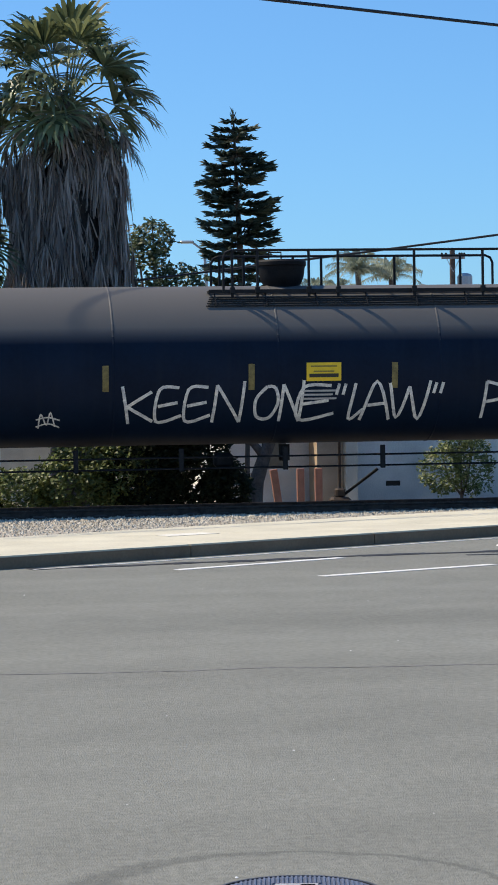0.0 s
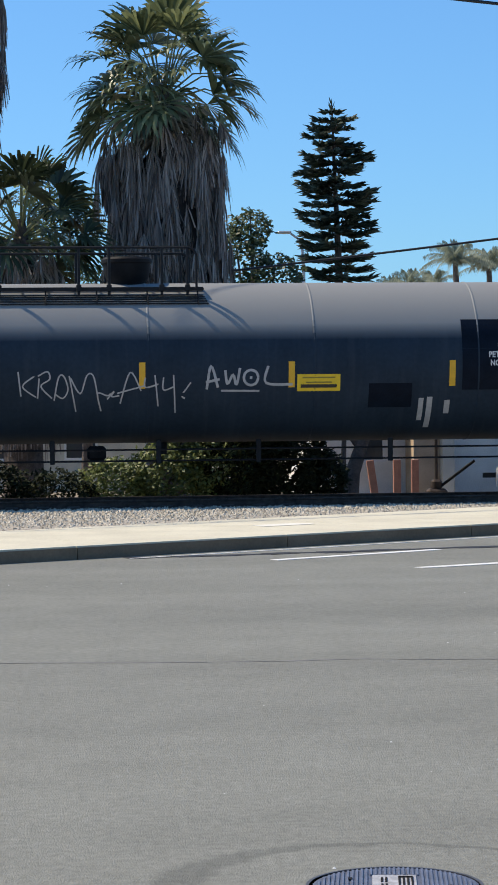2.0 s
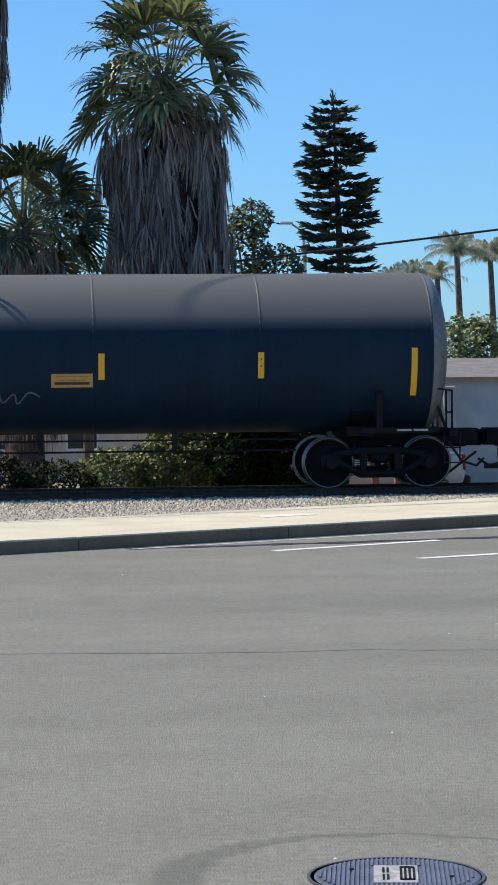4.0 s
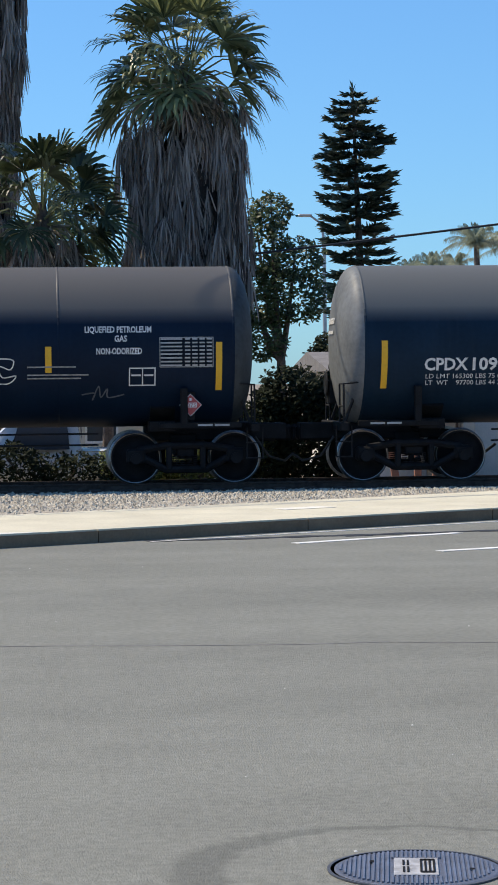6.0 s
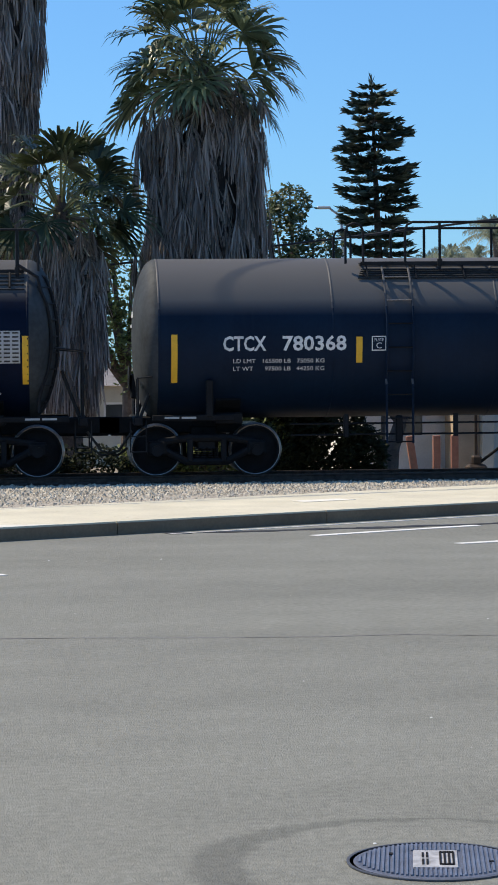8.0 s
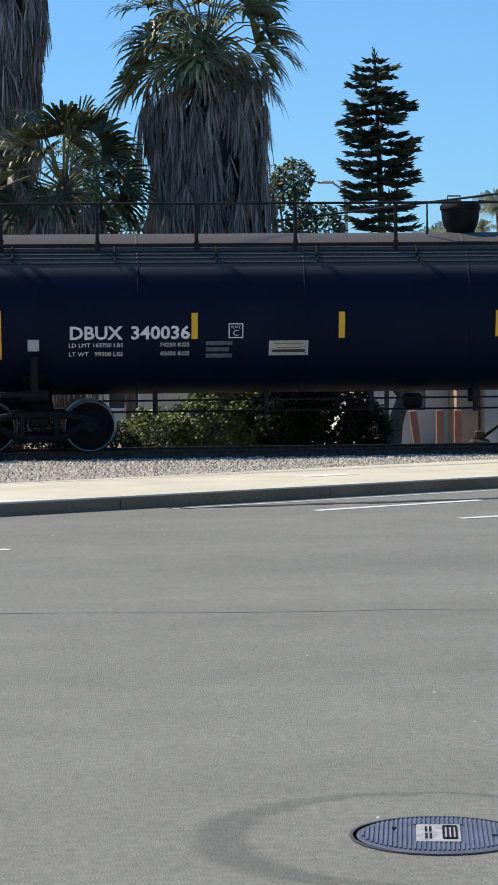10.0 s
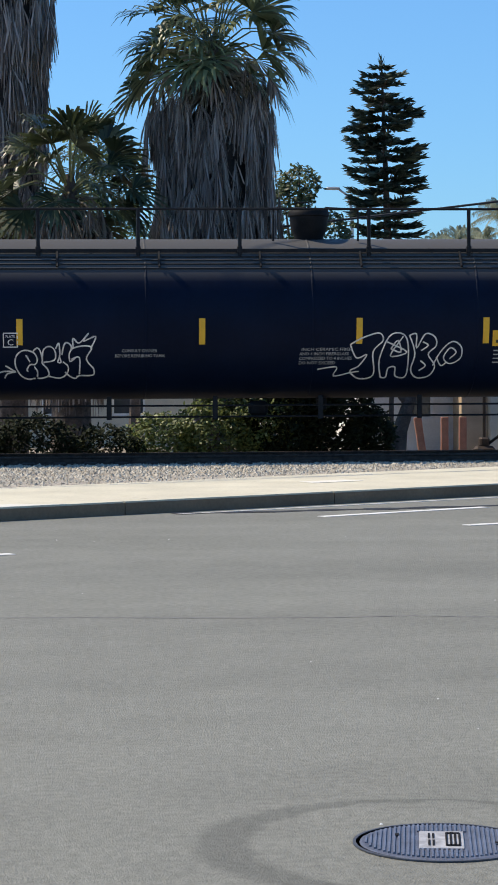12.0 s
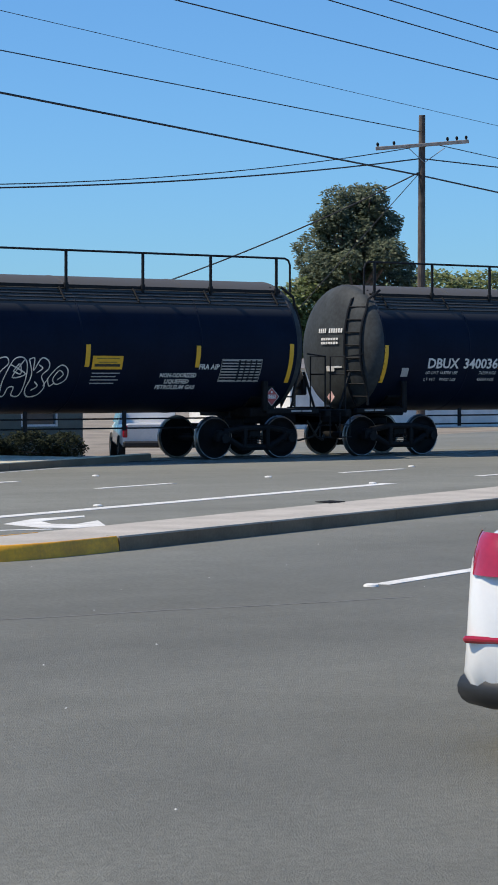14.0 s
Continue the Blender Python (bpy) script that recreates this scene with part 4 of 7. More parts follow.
spray(car_b, "small_tag", "small white looping tag", 0, 0, 1, 1, [[(-3.996, 2.263), (-3.882, 2.184), (-3.996, 2.067), (-3.882, 1.966)], [(-3.843, 2.223), (-3.805, 1.989), (-3.744, 2.184), (-3.691, 1.966)], [(-3.561, 2.356), (-3.577, 2.318), (-3.614, 2.302), (-3.652, 2.318), (-3.668, 2.356), (-3.652, 2.395), (-3.614, 2.411), (-3.577, 2.395), (-3.561, 2.356)], [(-3.614, 2.223), (-3.614, 1.966), (-3.5, 2.067)], [(-3.462, 2.223), (-3.347, 2.263), (-3.408, 2.122), (-3.286, 2.091), (-3.385, 1.95)], [(-3.309, 2.302), (-3.233, 2.067), (-3.385, 1.989), (-3.408, 1.778)]], SILVER, 0.03)

# third car
car_mark(car_d, -7.93, -6.10, 1.98, 0.22, "CPDX", "109048", (0.43, 0.475))
weights(car_d, -7.9, 1.83, 1.70, ("LD LMT 165300 LBS 75 000 KG", "LT  WT    97700 LBS 44 300 KG"), 0.085, 0.115)
plate_box(car_d, -5.85, 2.0)
spray(car_d, "doodle", "thin grey sprayed arch outline with wavy foot", 0, 0, 1, 1, [[(-4.203, 1.908), (-4.12, 2.05), (-3.996, 2.3), (-3.707, 2.425), (-3.377, 2.325), (-3.186, 2.05), (-3.186, 1.658), (-2.897, 1.592)], [(-4.286, 1.575), (-4.162, 1.633), (-4.112, 1.875), (-4.153, 1.925)], [(-4.286, 1.575), (-3.996, 1.6), (-3.939, 1.55), (-3.79, 1.608), (-3.624, 1.55), (-3.459, 1.592), (-3.294, 1.567), (-3.186, 1.65), (-2.897, 1.592)]], SILVER_DULL, 0.022)
spray(car_d, "doodle", "two sprayed rings and a curved line", 0, 0, 1, 1, [[(-3.872, 2.05), (-3.904, 1.973), (-3.98, 1.942), (-4.056, 1.973), (-4.087, 2.05), (-4.056, 2.127), (-3.98, 2.158), (-3.904, 2.127), (-3.872, 2.05)], [(-3.955, 2.042), (-3.972, 2.013), (-4.005, 2.013), (-4.021, 2.042), (-4.005, 2.071), (-3.972, 2.071), (-3.955, 2.042)], [(-3.393, 2.067), (-3.441, 1.937), (-3.558, 1.883), (-3.675, 1.937), (-3.724, 2.067), (-3.675, 2.196), (-3.558, 2.25), (-3.441, 2.196), (-3.393, 2.067)], [(-3.484, 2.05), (-3.5, 2.021), (-3.534, 2.021), (-3.55, 2.05), (-3.534, 2.079), (-3.5, 2.079), (-3.484, 2.05)], [(-3.715, 2.108), (-3.542, 2.142), (-3.393, 2.117)], [(-4.013, 1.867), (-3.707, 1.825), (-3.418, 1.8), (-3.286, 1.95)], [(-3.939, 1.833), (-3.889, 1.675), (-3.707, 1.633), (-3.608, 1.808)], [(-4.186, 2.058), (-4.17, 2.008)], [(-3.112, 2.108), (-3.062, 2.092)]], SILVER_DULL, 0.024)
spray(car_d, "year", "sprayed white numerals", -3.05, 1.88, 0.42, 0.16, [[(0, 0.8), (0.12, 1), (0.18, 0.7), (0, 0.1), (0.2, 0.1)], [(0.36, 0.9), (0.28, 0.3), (0.42, 0.2), (0.45, 0.7), (0.36, 0.9)], [(0.52, 0.8), (0.62, 1), (0.68, 0.7), (0.52, 0.1), (0.72, 0.1)], [(0.78, 0.8), (0.9, 1), (0.95, 0.7), (0.78, 0.1), (1, 0.1)]], SILVER, 0.022)
spray(car_d, "graffiti", "white sprayed angular capitals", 0, 0, 1, 1, [[(-1.707, 2.05), (-1.889, 1.967), (-1.682, 1.883), (-1.558, 1.792), (-1.682, 1.675), (-1.848, 1.758), (-1.79, 1.808)], [(-1.492, 1.708), (-1.765, 1.658)], [(-1.558, 2.133), (-1.492, 1.708)], [(-1.385, 2.05), (-1.55, 1.883), (-1.335, 1.742)], [(-1.319, 2.175), (-1.22, 1.708)], [(-1.186, 2.05), (-1.162, 1.733), (-0.98, 1.775), (-0.996, 2.05)], [(-0.914, 1.708), (-0.856, 2.05), (-0.748, 1.842), (-0.666, 2.092), (-0.649, 1.708)], [(-0.79, 2.142), (-0.799, 2.118), (-0.823, 2.108), (-0.846, 2.118), (-0.856, 2.142), (-0.846, 2.165), (-0.823, 2.175), (-0.799, 2.165), (-0.79, 2.142)]], None, 0.034)
spray(car_d, "graffiti", "white sprayed numerals and arrow", 0, 0, 1, 1, [[(-0.418, 2.175), (-0.567, 1.883), (-0.319, 1.908)], [(-0.385, 2.05), (-0.401, 1.725)], [(-0.591, 1.75), (-0.236, 1.792)], [(-0.253, 2.092), (-0.153, 2.275), (-0.137, 1.742)], [(-0.277, 1.725), (0.07, 1.692)], [(0.045, 2.075), (-0.087, 1.992), (-0.005, 1.908)], [(-0.087, 1.992), (0.177, 1.992), (0.359, 1.8), (0.384, 1.575)]], None, 0.03)
info_sign(car_d, 2.20, 1.86, 2.93, 2.10, SIGN_TAN, "faded orange information panel")
spray(car_d, "faint_tag", "faint grey scrawl", 0.7, 1.55, 1.3, 0.25, [[(0, 0.2), (0.1, 0.9), (0.2, 0.3), (0.3, 0.8), (0.35, 0.1)], [(0.45, 0.9), (0.5, 0.2), (0.65, 0.8), (0.7, 0.1), (0.85, 0.9), (1, 0.6)]], FAINT, 0.03)

# fourth car
car_mark(car_e, -7.86, -5.67, 2.22, 0.26, "CTCX", "780368", (0.35, 0.48))
weights(car_e, -7.68, 2.0, 1.62, ("LD LMT   165500 LB   75050 KG", "LT WT      97500 LB   44250 KG"))
plate_box(car_e, -5.22, 2.20)
spray(car_e, "graffiti", "cream sprayed angular scrawl", -2.12, 1.54, 1.41, 0.765, [[(0.02, 0.91), (0.09, 0.96), (0.11, 0.80), (0.09, 0.40), (0.14, 0.16), (0.25, 0.24), (0.29, 0.43), (0.20, 0.45)], [(0.16, 0.73), (0.24, 0.69), (0.28, 0.56), (0.19, 0.43)], [(0.29, 0.67), (0.33, 0.51), (0.41, 0.27), (0.38, 0.60), (0.41, 0.84), (0.47, 0.67)], [(0.47, 0.73), (0.44, 0.37), (0.50, 0.28), (0.54, 0.43), (0.46, 0.53)], [(0.51, 0.84), (0.54, 0.60), (0.64, 0.27)], [(0.57, 0.64), (0.61, 0.83), (0.63, 0.56), (0.69, 0.20)], [(0.65, 0.89), (0.68, 0.64), (0.73, 0.13)], [(0.71, 0.67), (0.75, 0.89), (0.80, 0.76), (0.75, 0.47), (0.85, 0.52)], [(0.80, 0.43), (0.86, 0.13), (0.93, 0.03), (0.96, 0.24), (0.88, 0.48), (0.84, 0.24)], [(0.87, 0.84), (0.91, 0.59), (1.04, 0.27)]], None, 0.048)
for x0, z0, x1, z1 in ((3.55, 1.93, 4.16, 2.06), (3.43, 1.78, 4.2, 1.90)):
    part("paint_patch", panel(Soup(), x0, z0, x1, z1, 0.004), FAINT, car_e, "dull grey paint-over patch")
info_sign(car_e, 4.18, 2.03, 4.75, 2.36, SIGN_TAN, "faded orange information panel")
spray(car_e, "swirl_tag", "thin white swirling tag", 4.2, 1.75, 0.95, 0.55, [[(0.0, 0.1), (0.15, 0.5), (0.25, 0.2), (0.4, 0.6), (0.5, 0.3), (0.7, 0.5)], [(0.65, 0.9), (0.95, 0.85), (0.9, 0.55), (0.7, 0.65), (0.75, 0.3), (1.0, 0.35), (0.85, 0.1), (0.5, 0.15)], [(0.1, 0.15), (0.0, 0.0), (0.3, 0.0), (0.6, 0.2)]], None, 0.022)
small_rows(car_e, 5.35, 6.2, 2.08, 1, 0.07, 0.025, SILVER_DULL)
small_rows(car_e, 5.35, 6.42, 1.94, 2, 0.06, 0.025, SILVER_DULL)
notice(car_e, (("LIQUEFIED PETROLEUM", 6.36, 2.69, 1.17), ("GAS", 6.88, 2.53, 0.22), ("NON-ODORIZED", 6.56, 2.31, 0.80)), 0.11)
data_panel(car_e, 7.67, 2.07, 8.62, 2.60)
plate = Soup()
for x0, z0, x1, z1 in ((7.13, 1.75, 7.6, 1.77), (7.13, 2.05, 7.6, 2.07), (7.13, 1.77, 7.15, 2.05), (7.58, 1.77, 7.6, 2.05), (7.36, 1.77, 7.38, 2.05), (7.17, 1.92, 7.34, 1.95), (7.40, 1.92, 7.56, 1.95)):
    panel(plate, x0, z0, x1, z1)
part("test_box", plate, WHITE, car_e, "boxed white test mark")
placard(car_e, 8.22, 1.40)
spray(car_e, "faint_tag", "faint grey scrawl", 6.3, 1.5, 0.75, 0.25, [[(0, 0.4), (0.3, 0.5), (0.25, 0), (0.4, 1), (0.45, 0.2), (0.6, 0.8), (0.62, 0.2), (1, 0.4)]], FAINT, 0.025)

# fifth car
car_mark(car_f, -7.11, -5.0, 2.0, 0.23, "DBUX", "340036", (0.44, 0.51))
weights(car_f, -7.13, 1.86, 0.95, ("LD LMT 163700 LBS", "LT WT   99300 LBS"), 0.075, 0.155)
weights(car_f, -5.53, 1.86, 0.52, ("74250 KGS", "45050 KGS"), 0.075, 0.155)
part("blank_plate", panel(Soup(), -7.85, 1.80, -7.65, 2.0), SILVER, car_f, "blank pale square plate")
plate_box(car_f, -4.32, 2.0)
info_sign(car_f, -3.6, 1.69, -2.9, 1.95, SILVER, "peeling pale information panel")
small_rows(car_f, -4.72, -4.25, 1.88, 3, 0.11, 0.07, FAINT)
notice(car_f, (("NON-ODORIZED", 5.9, 2.62, 1.0), ("LIQUEFIED", 6.0, 2.45, 0.75)), 0.11)
data_panel(car_f, 7.17, 2.03, 8.27, 2.60, True)
placard(car_f, 7.73, 1.50)
part("blank_plate", panel(Soup(), 7.62, 1.80, 7.82, 1.97), SILVER, car_f, "blank pale square plate")

# last car
car_mark(car_g, -7.50, -5.65, 1.94, 0.26, "", "62886", (0.46, 0.49))
weights(car_g, -7.46, 1.79, 1.60, ("LD LMT   163800 LB   74350 KG", "LT WT      99100 LB   44950 KG"), 0.085, 0.135)
plate_box(car_g, -5.46, 1.95)
spray(car_g, "graffiti", "outlined white bubble graffiti with a crown", -5.64, 1.36, 1.80, 0.82, [[(0.41, 0.06), (0.34, 0.04), (0.27, 0.12), (0.22, 0.31), (0.22, 0.50), (0.26, 0.62), (0.32, 0.66), (0.40, 0.60), (0.43, 0.46), (0.41, 0.36), (0.36, 0.35), (0.33, 0.25), (0.34, 0.20)], [(0.32, 0.56), (0.36, 0.41)], [(0.40, 0.31), (0.43, 0.21), (0.43, 0.09)], [(0.39, 0.64), (0.43, 0.71), (0.46, 0.64), (0.48, 0.46), (0.48, 0.38), (0.53, 0.25), (0.54, 0.12), (0.48, 0.06), (0.43, 0.06)], [(0.48, 0.46), (0.49, 0.66), (0.54, 0.74), (0.59, 0.69), (0.61, 0.56), (0.59, 0.44), (0.49, 0.40)], [(0.61, 0.69), (0.64, 0.81), (0.65, 0.56), (0.63, 0.41), (0.66, 0.40), (0.65, 0.50)], [(0.67, 0.56), (0.69, 0.76), (0.72, 0.82), (0.76, 0.75), (0.76, 0.64)], [(0.68, 0.41), (0.73, 0.31), (0.72, 0.16), (0.65, 0.06), (0.54, 0.10)], [(0.74, 0.56), (0.77, 0.69), (0.88, 0.75), (0.96, 0.71), (0.91, 0.50), (0.93, 0.38), (0.98, 0.25), (0.97, 0.12), (0.84, 0.11), (0.80, 0.05), (0.74, 0.11), (0.70, 0.19)], [(0.76, 0.46), (0.84, 0.50), (0.84, 0.14)], [(0.74, 0.56), (0.75, 0.42), (0.80, 0.49)], [(0.78, 0.71), (0.78, 0.91), (0.84, 0.81), (0.93, 1.02), (0.88, 0.85), (1.00, 0.95), (0.95, 0.69)], [(0.02, 0.21), (0.01, 0.15), (0.11, 0.21), (0.22, 0.20)], [(0.12, 0.33), (0.22, 0.20)], [(0.11, 0.06), (0.14, 0.16), (0.22, 0.20)]], None, 0.026)
notice(car_g, (("CONSULT OWNER", -3.38, 1.86, 0.62), ("BEFORE REPAIRING TANK", -3.5, 1.77, 0.88)), 0.055, "small white stencilled notice")
notice(car_g, (("INCH CERAMIC FIBER", -0.2, 1.87, 0.90), ("AND 4 INCH FIBERGLASS", -0.24, 1.79, 0.88), ("COMPRESSED TO 4 INCHES", -0.24, 1.71, 0.94), ("DO NOT EXCEED", -0.24, 1.63, 0.65)), 0.055, "small white stencilled notice")
spray(car_g, "graffiti", "outlined white looping graffiti letters", 0, 0, 1, 1, [[(0.662, 1.978), (0.893, 2.102), (1.172, 2.18), (1.245, 2.046), (1.075, 1.843), (1.111, 1.439), (0.856, 1.371), (0.687, 1.506), (0.832, 1.596), (0.966, 1.798), (0.784, 1.742), (0.662, 1.978)], [(1.245, 1.394), (1.196, 1.708), (1.342, 2.102), (1.536, 2.18), (1.682, 2.046), (1.718, 1.596), (1.682, 1.394), (1.512, 1.416), (1.487, 1.574), (1.366, 1.551), (1.342, 1.394), (1.245, 1.394)], [(1.39, 1.899), (1.512, 2.046), (1.572, 1.843), (1.39, 1.899)], [(1.318, 2.023), (1.682, 1.843), (1.39, 1.776), (1.609, 2.124)]], None, 0.026)
spray(car_g, "graffiti", "outlined white looping graffiti letter", 0, 0, 1, 1, [[(1.718, 2.135), (1.839, 2.158), (1.852, 1.911), (1.997, 2.158), (2.167, 2.113), (2.203, 1.956), (2.07, 1.798), (2.203, 1.596), (2.119, 1.416), (1.9, 1.383), (1.779, 1.529), (1.827, 1.821), (1.718, 2.135)], [(1.961, 2.023), (2.058, 1.956), (1.937, 1.866)], [(1.937, 1.686), (2.034, 1.596), (1.924, 1.506)]], None, 0.026)
spray(car_g, "graffiti", "outlined round sprayed tag", 0, 0, 1, 1, [[(2.167, 1.596), (2.288, 1.843), (2.483, 2.023), (2.653, 1.933), (2.653, 1.731), (2.47, 1.63), (2.349, 1.742), (2.458, 1.911), (2.568, 1.832), (2.458, 1.72)], [(2.216, 1.753), (2.313, 1.596), (2.41, 1.663)]], None, 0.024)
spray(car_g, "zigzag", "thin white zigzag arrow", 0.1, 1.40, 0.75, 0.2, [[(0, 0.7), (0.45, 0.9), (0.4, 0.1), (0.8, 0.4), (1.0, 0.5)]], None, 0.022)
info_sign(car_g, 3.21, 1.94, 3.95, 2.22, STRIPE, "yellow emergency information panel")
small_rows(car_g, 3.24, 3.92, 1.85, 4, 0.07, 0.022)
notice(car_g, (("NON-ODORIZED", 4.93, 1.78, 0.92), ("LIQUEFIED", 5.08, 1.65, 0.62), ("PETROLEUM GAS", 4.90, 1.53, 1.0)), 0.088)
notice(car_g, (("FRA AIP", 5.88, 1.95, 0.52),), 0.11, "white stencilled letters")
data_panel(car_g, 6.44, 1.68, 7.50, 2.17)
placard(car_g, 7.9, 1.36)


def on_head(soup, y0, y1, z0, z1, side=-1):
    """A thin plate on the domed end of a jacketed tank."""
    vs = []
    for y, z in ((y0, z0), (y1, z0), (y1, z1), (y0, z1)):
        q = min(0.97, math.hypot(y, z - TANK_Z) / TANK_R)
        vs.append((side * (8.44 + 0.52 * math.sqrt(1 - q * q)), y, z))
    return soup.add(vs, [(0, 1, 2, 3)])


marks = Soup()
for i in range(11):
    if i != 4:
        on_head(marks, 0.34 - 0.08 * i, 0.285 - 0.08 * i, 2.80, 2.90)
part("end_mark", marks, WHITE, car_f, "row of plain white marks on the tank end")
small = Soup()
for z in (2.63, 2.54):
    for i in range(7):
        on_head(small, 0.22 - 0.09 * i, 0.15 - 0.09 * i, z, z + 0.055)
part("end_lettering", small, WHITE, car_f)
part("end_label", on_head(on_head(Soup(), 0.04, -0.24, 1.92, 2.04), -0.24, -0.50, 2.00, 2.04), WHITE, car_f, "torn white paper label")
dia = Soup().add([(-8.92, -0.12, 1.20), (-8.92, -0.26, 1.34), (-8.92, -0.12, 1.48), (-8.92, 0.02, 1.34)], [(0, 1, 2, 3)])
part("end_placard", dia, material("bleached_placard", (0.75, 0.5, 0.48), 0.5, spots=0.25, scale=18), car_f, "bleached red diamond placard")


# ---- road details ----
for x0, y0, x1, y1, w in ((2.93, 25.07, 5.03, 26.35, 0.15), (9.84, 28.99, 12.07, 30.07, 0.15), (17.26, 32.97, 19.40, 33.90, 0.15), (4.30, 23.58, 6.44, 24.62, 0.15), (11.65, 27.34, 13.84, 28.32, 0.15), (19.25, 31.03, 21.30, 31.90, 0.15), (26.24, 33.66, 28.38, 34.46, 0.15), (9.33, 23.20, 24.31, 29.82, 0.25), (8.62, 22.72, 9.0, 22.88, 0.16), (12.54, 15.29, 14.6, 16.15, 0.16), (20.0, 18.5, 22.2, 19.42, 0.16), (-2.55, 19.75, -0.42, 20.73, 0.15), (27.5, 31.2, 28.3, 31.5, 0.15)):
    s = Soup()
    strip(s, x0, y0, x1, y1, w)
    single("lane_line", s, LINE, "worn white painted lane line", "lane line", "lane lines", kind="structure")
# sunlight on the gutter edge, drawn as a pale strip on the road
s = Soup()
p, q = kerb_at(2.0, -0.32), kerb_at(27, -0.32)
strip(s, p[0], p[1], q[0], q[1], 0.05)
single("edge_line", s, LINE, "sunlit gutter edge drawn as a thin pale strip", "lane line", kind="structure")
dot = Soup().turned([(0.055, 0.0), (0.05, 0.012), (0.03, 0.02), (0.0005, 0.022)], 12)
dot_mesh = dot.mesh("road_stud", LINE, True)
for x, y in ((7.38, 27.83), (9.46, 26.32), (21.59, 34.92), (16.69, 26.83), (23.96, 32.86), (24.07, 29.98), (9.15, 23.12), (12.35, 15.2), (29.2, 35.2)):
    ob = tagged(new("road_stud", dot_mesh), "small round white raised road stud", "road stud", "road studs")
    ob.matrix_basis = Matrix.Translation((x, y, 0.002)) @ Matrix.Scale(1.25, 4)

arrow = Soup()
arrow.prism([(13.71, 24.15), (13.75, 23.76), (13.77, 23.33), (14.05, 23.03), (14.59, 23.2), (15.03, 24.1), (14.42, 23.64), (14.22, 23.86), (14.36, 24.37), (15.28, 24.84), (15.4, 25.05), (14.5, 24.81)], 0.001, 0.006)
strip(arrow, 12.96, 23.2, 13.74, 23.03, 0.12)
single("turn_arrow", arrow, LINE, "white painted turn arrow on the lane", "road marking", kind="structure")

wild = random.Random(5)


# narrow dark strips on the road, uneven in place and width
def wavy_line(points, width, label, mat=None):
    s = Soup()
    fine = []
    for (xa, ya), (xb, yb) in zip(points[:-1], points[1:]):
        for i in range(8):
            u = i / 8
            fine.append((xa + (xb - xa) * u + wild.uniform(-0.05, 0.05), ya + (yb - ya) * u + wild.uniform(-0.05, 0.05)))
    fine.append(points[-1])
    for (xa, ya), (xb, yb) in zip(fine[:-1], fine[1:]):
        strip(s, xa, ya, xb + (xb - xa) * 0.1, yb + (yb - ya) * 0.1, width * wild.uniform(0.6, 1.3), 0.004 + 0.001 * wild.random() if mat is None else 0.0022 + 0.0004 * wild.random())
    single("tar_seam", s, mat or NEAR_BLACK, label, "tar seam", "tar seams", kind="structure")


STREAK_LABEL = "narrow uneven dark line on the road"
wavy_line([(1.3, 25.75), (3.0, 26.1), (5.33, 26.6), (7.47, 26.9), (8.62, 27.05), (11.5, 25.9)], 0.24, STREAK_LABEL)
wavy_line([(6.6, 26.3), (7.6, 26.15), (8.8, 26.6), (10.6, 26.5)], 0.15, STREAK_LABEL)
wavy_line([(8.0, 27.3), (9.5, 27.0), (11.5, 26.7)], 0.12, STREAK_LABEL)
wavy_line([(5.93, 19.95), (7.0, 20.5), (8.18, 21.07)], 0.06, STREAK_LABEL, PATCH)
wavy_line([(6.29, 18.34), (7.4, 19.0), (8.61, 19.63)], 0.06, STREAK_LABEL, PATCH)
wavy_line([(-6, 16.1), (-2, 15.8), (2.43, 15.41), (5.91, 14.95), (12, 14.3)], 0.035, "faint worn seam across the road", SEAM_SOFT)

# speckles of grit and pale stones on the road
grit = Soup()
for i in range(90):
    y = wild.uniform(6.5, 24)
    x = wild.uniform(-0.25, 1.0) * y
    r = wild.uniform(0.002, 0.007)
    grit.add([(x - r, y - r, 0.001), (x + r, y - r, 0.001), (x + r, y + r, 0.001), (x - r, y + r, 0.001), (x, y, r * 1.2)], [(0, 1, 4), (1, 2, 4), (2, 3, 4), (3, 0, 4)])
single("grit", grit, LINE, "tiny pale stones scattered on the road", "grit", kind="stuff")

# manhole
mx, my = 1.43, 8.22
cover = thing("manhole_cover", "ribbed round iron manhole cover in the road", "manhole cover", at=pose(mx, my, 0, 0, 0, -9))
part("frame_ring", Soup().turned([(0.318, 0.002), (0.330, 0.002), (0.330, 0.007), (0.318, 0.007), (0.318, 0.002)], 64, None, False), IRON_RING, cover)
part("gap", Soup().turned([(0.0005, 0.0035), (0.318, 0.0035)], 64), IRON_DARK, cover)
part("lid", Soup().turned([(0.0005, 0.008), (0.30, 0.008), (0.308, 0.006), (0.308, 0.001)], 64, pose(0.004, -0.008, 0)), IRON, cover)
for i in range(33):
    x = -0.28 + i * 0.0175
    half = math.sqrt(max(0.0, 0.285 ** 2 - x * x))
    spans = [(-half, half)] if abs(x) > 0.09 else [(-half, -0.152), (0.152, half)]
    for a, b in spans:
        if b - a > 0.02:
            part("rib", Soup().box(x, (a + b) / 2, 0.0105, 0.008, b - a, 0.006), RIB, cover)
part("badge", Soup().box(0, 0, 0.0105, 0.165, 0.29, 0.007, bevel=0.002), BADGE, cover, "worn pale badge")
s = Soup()
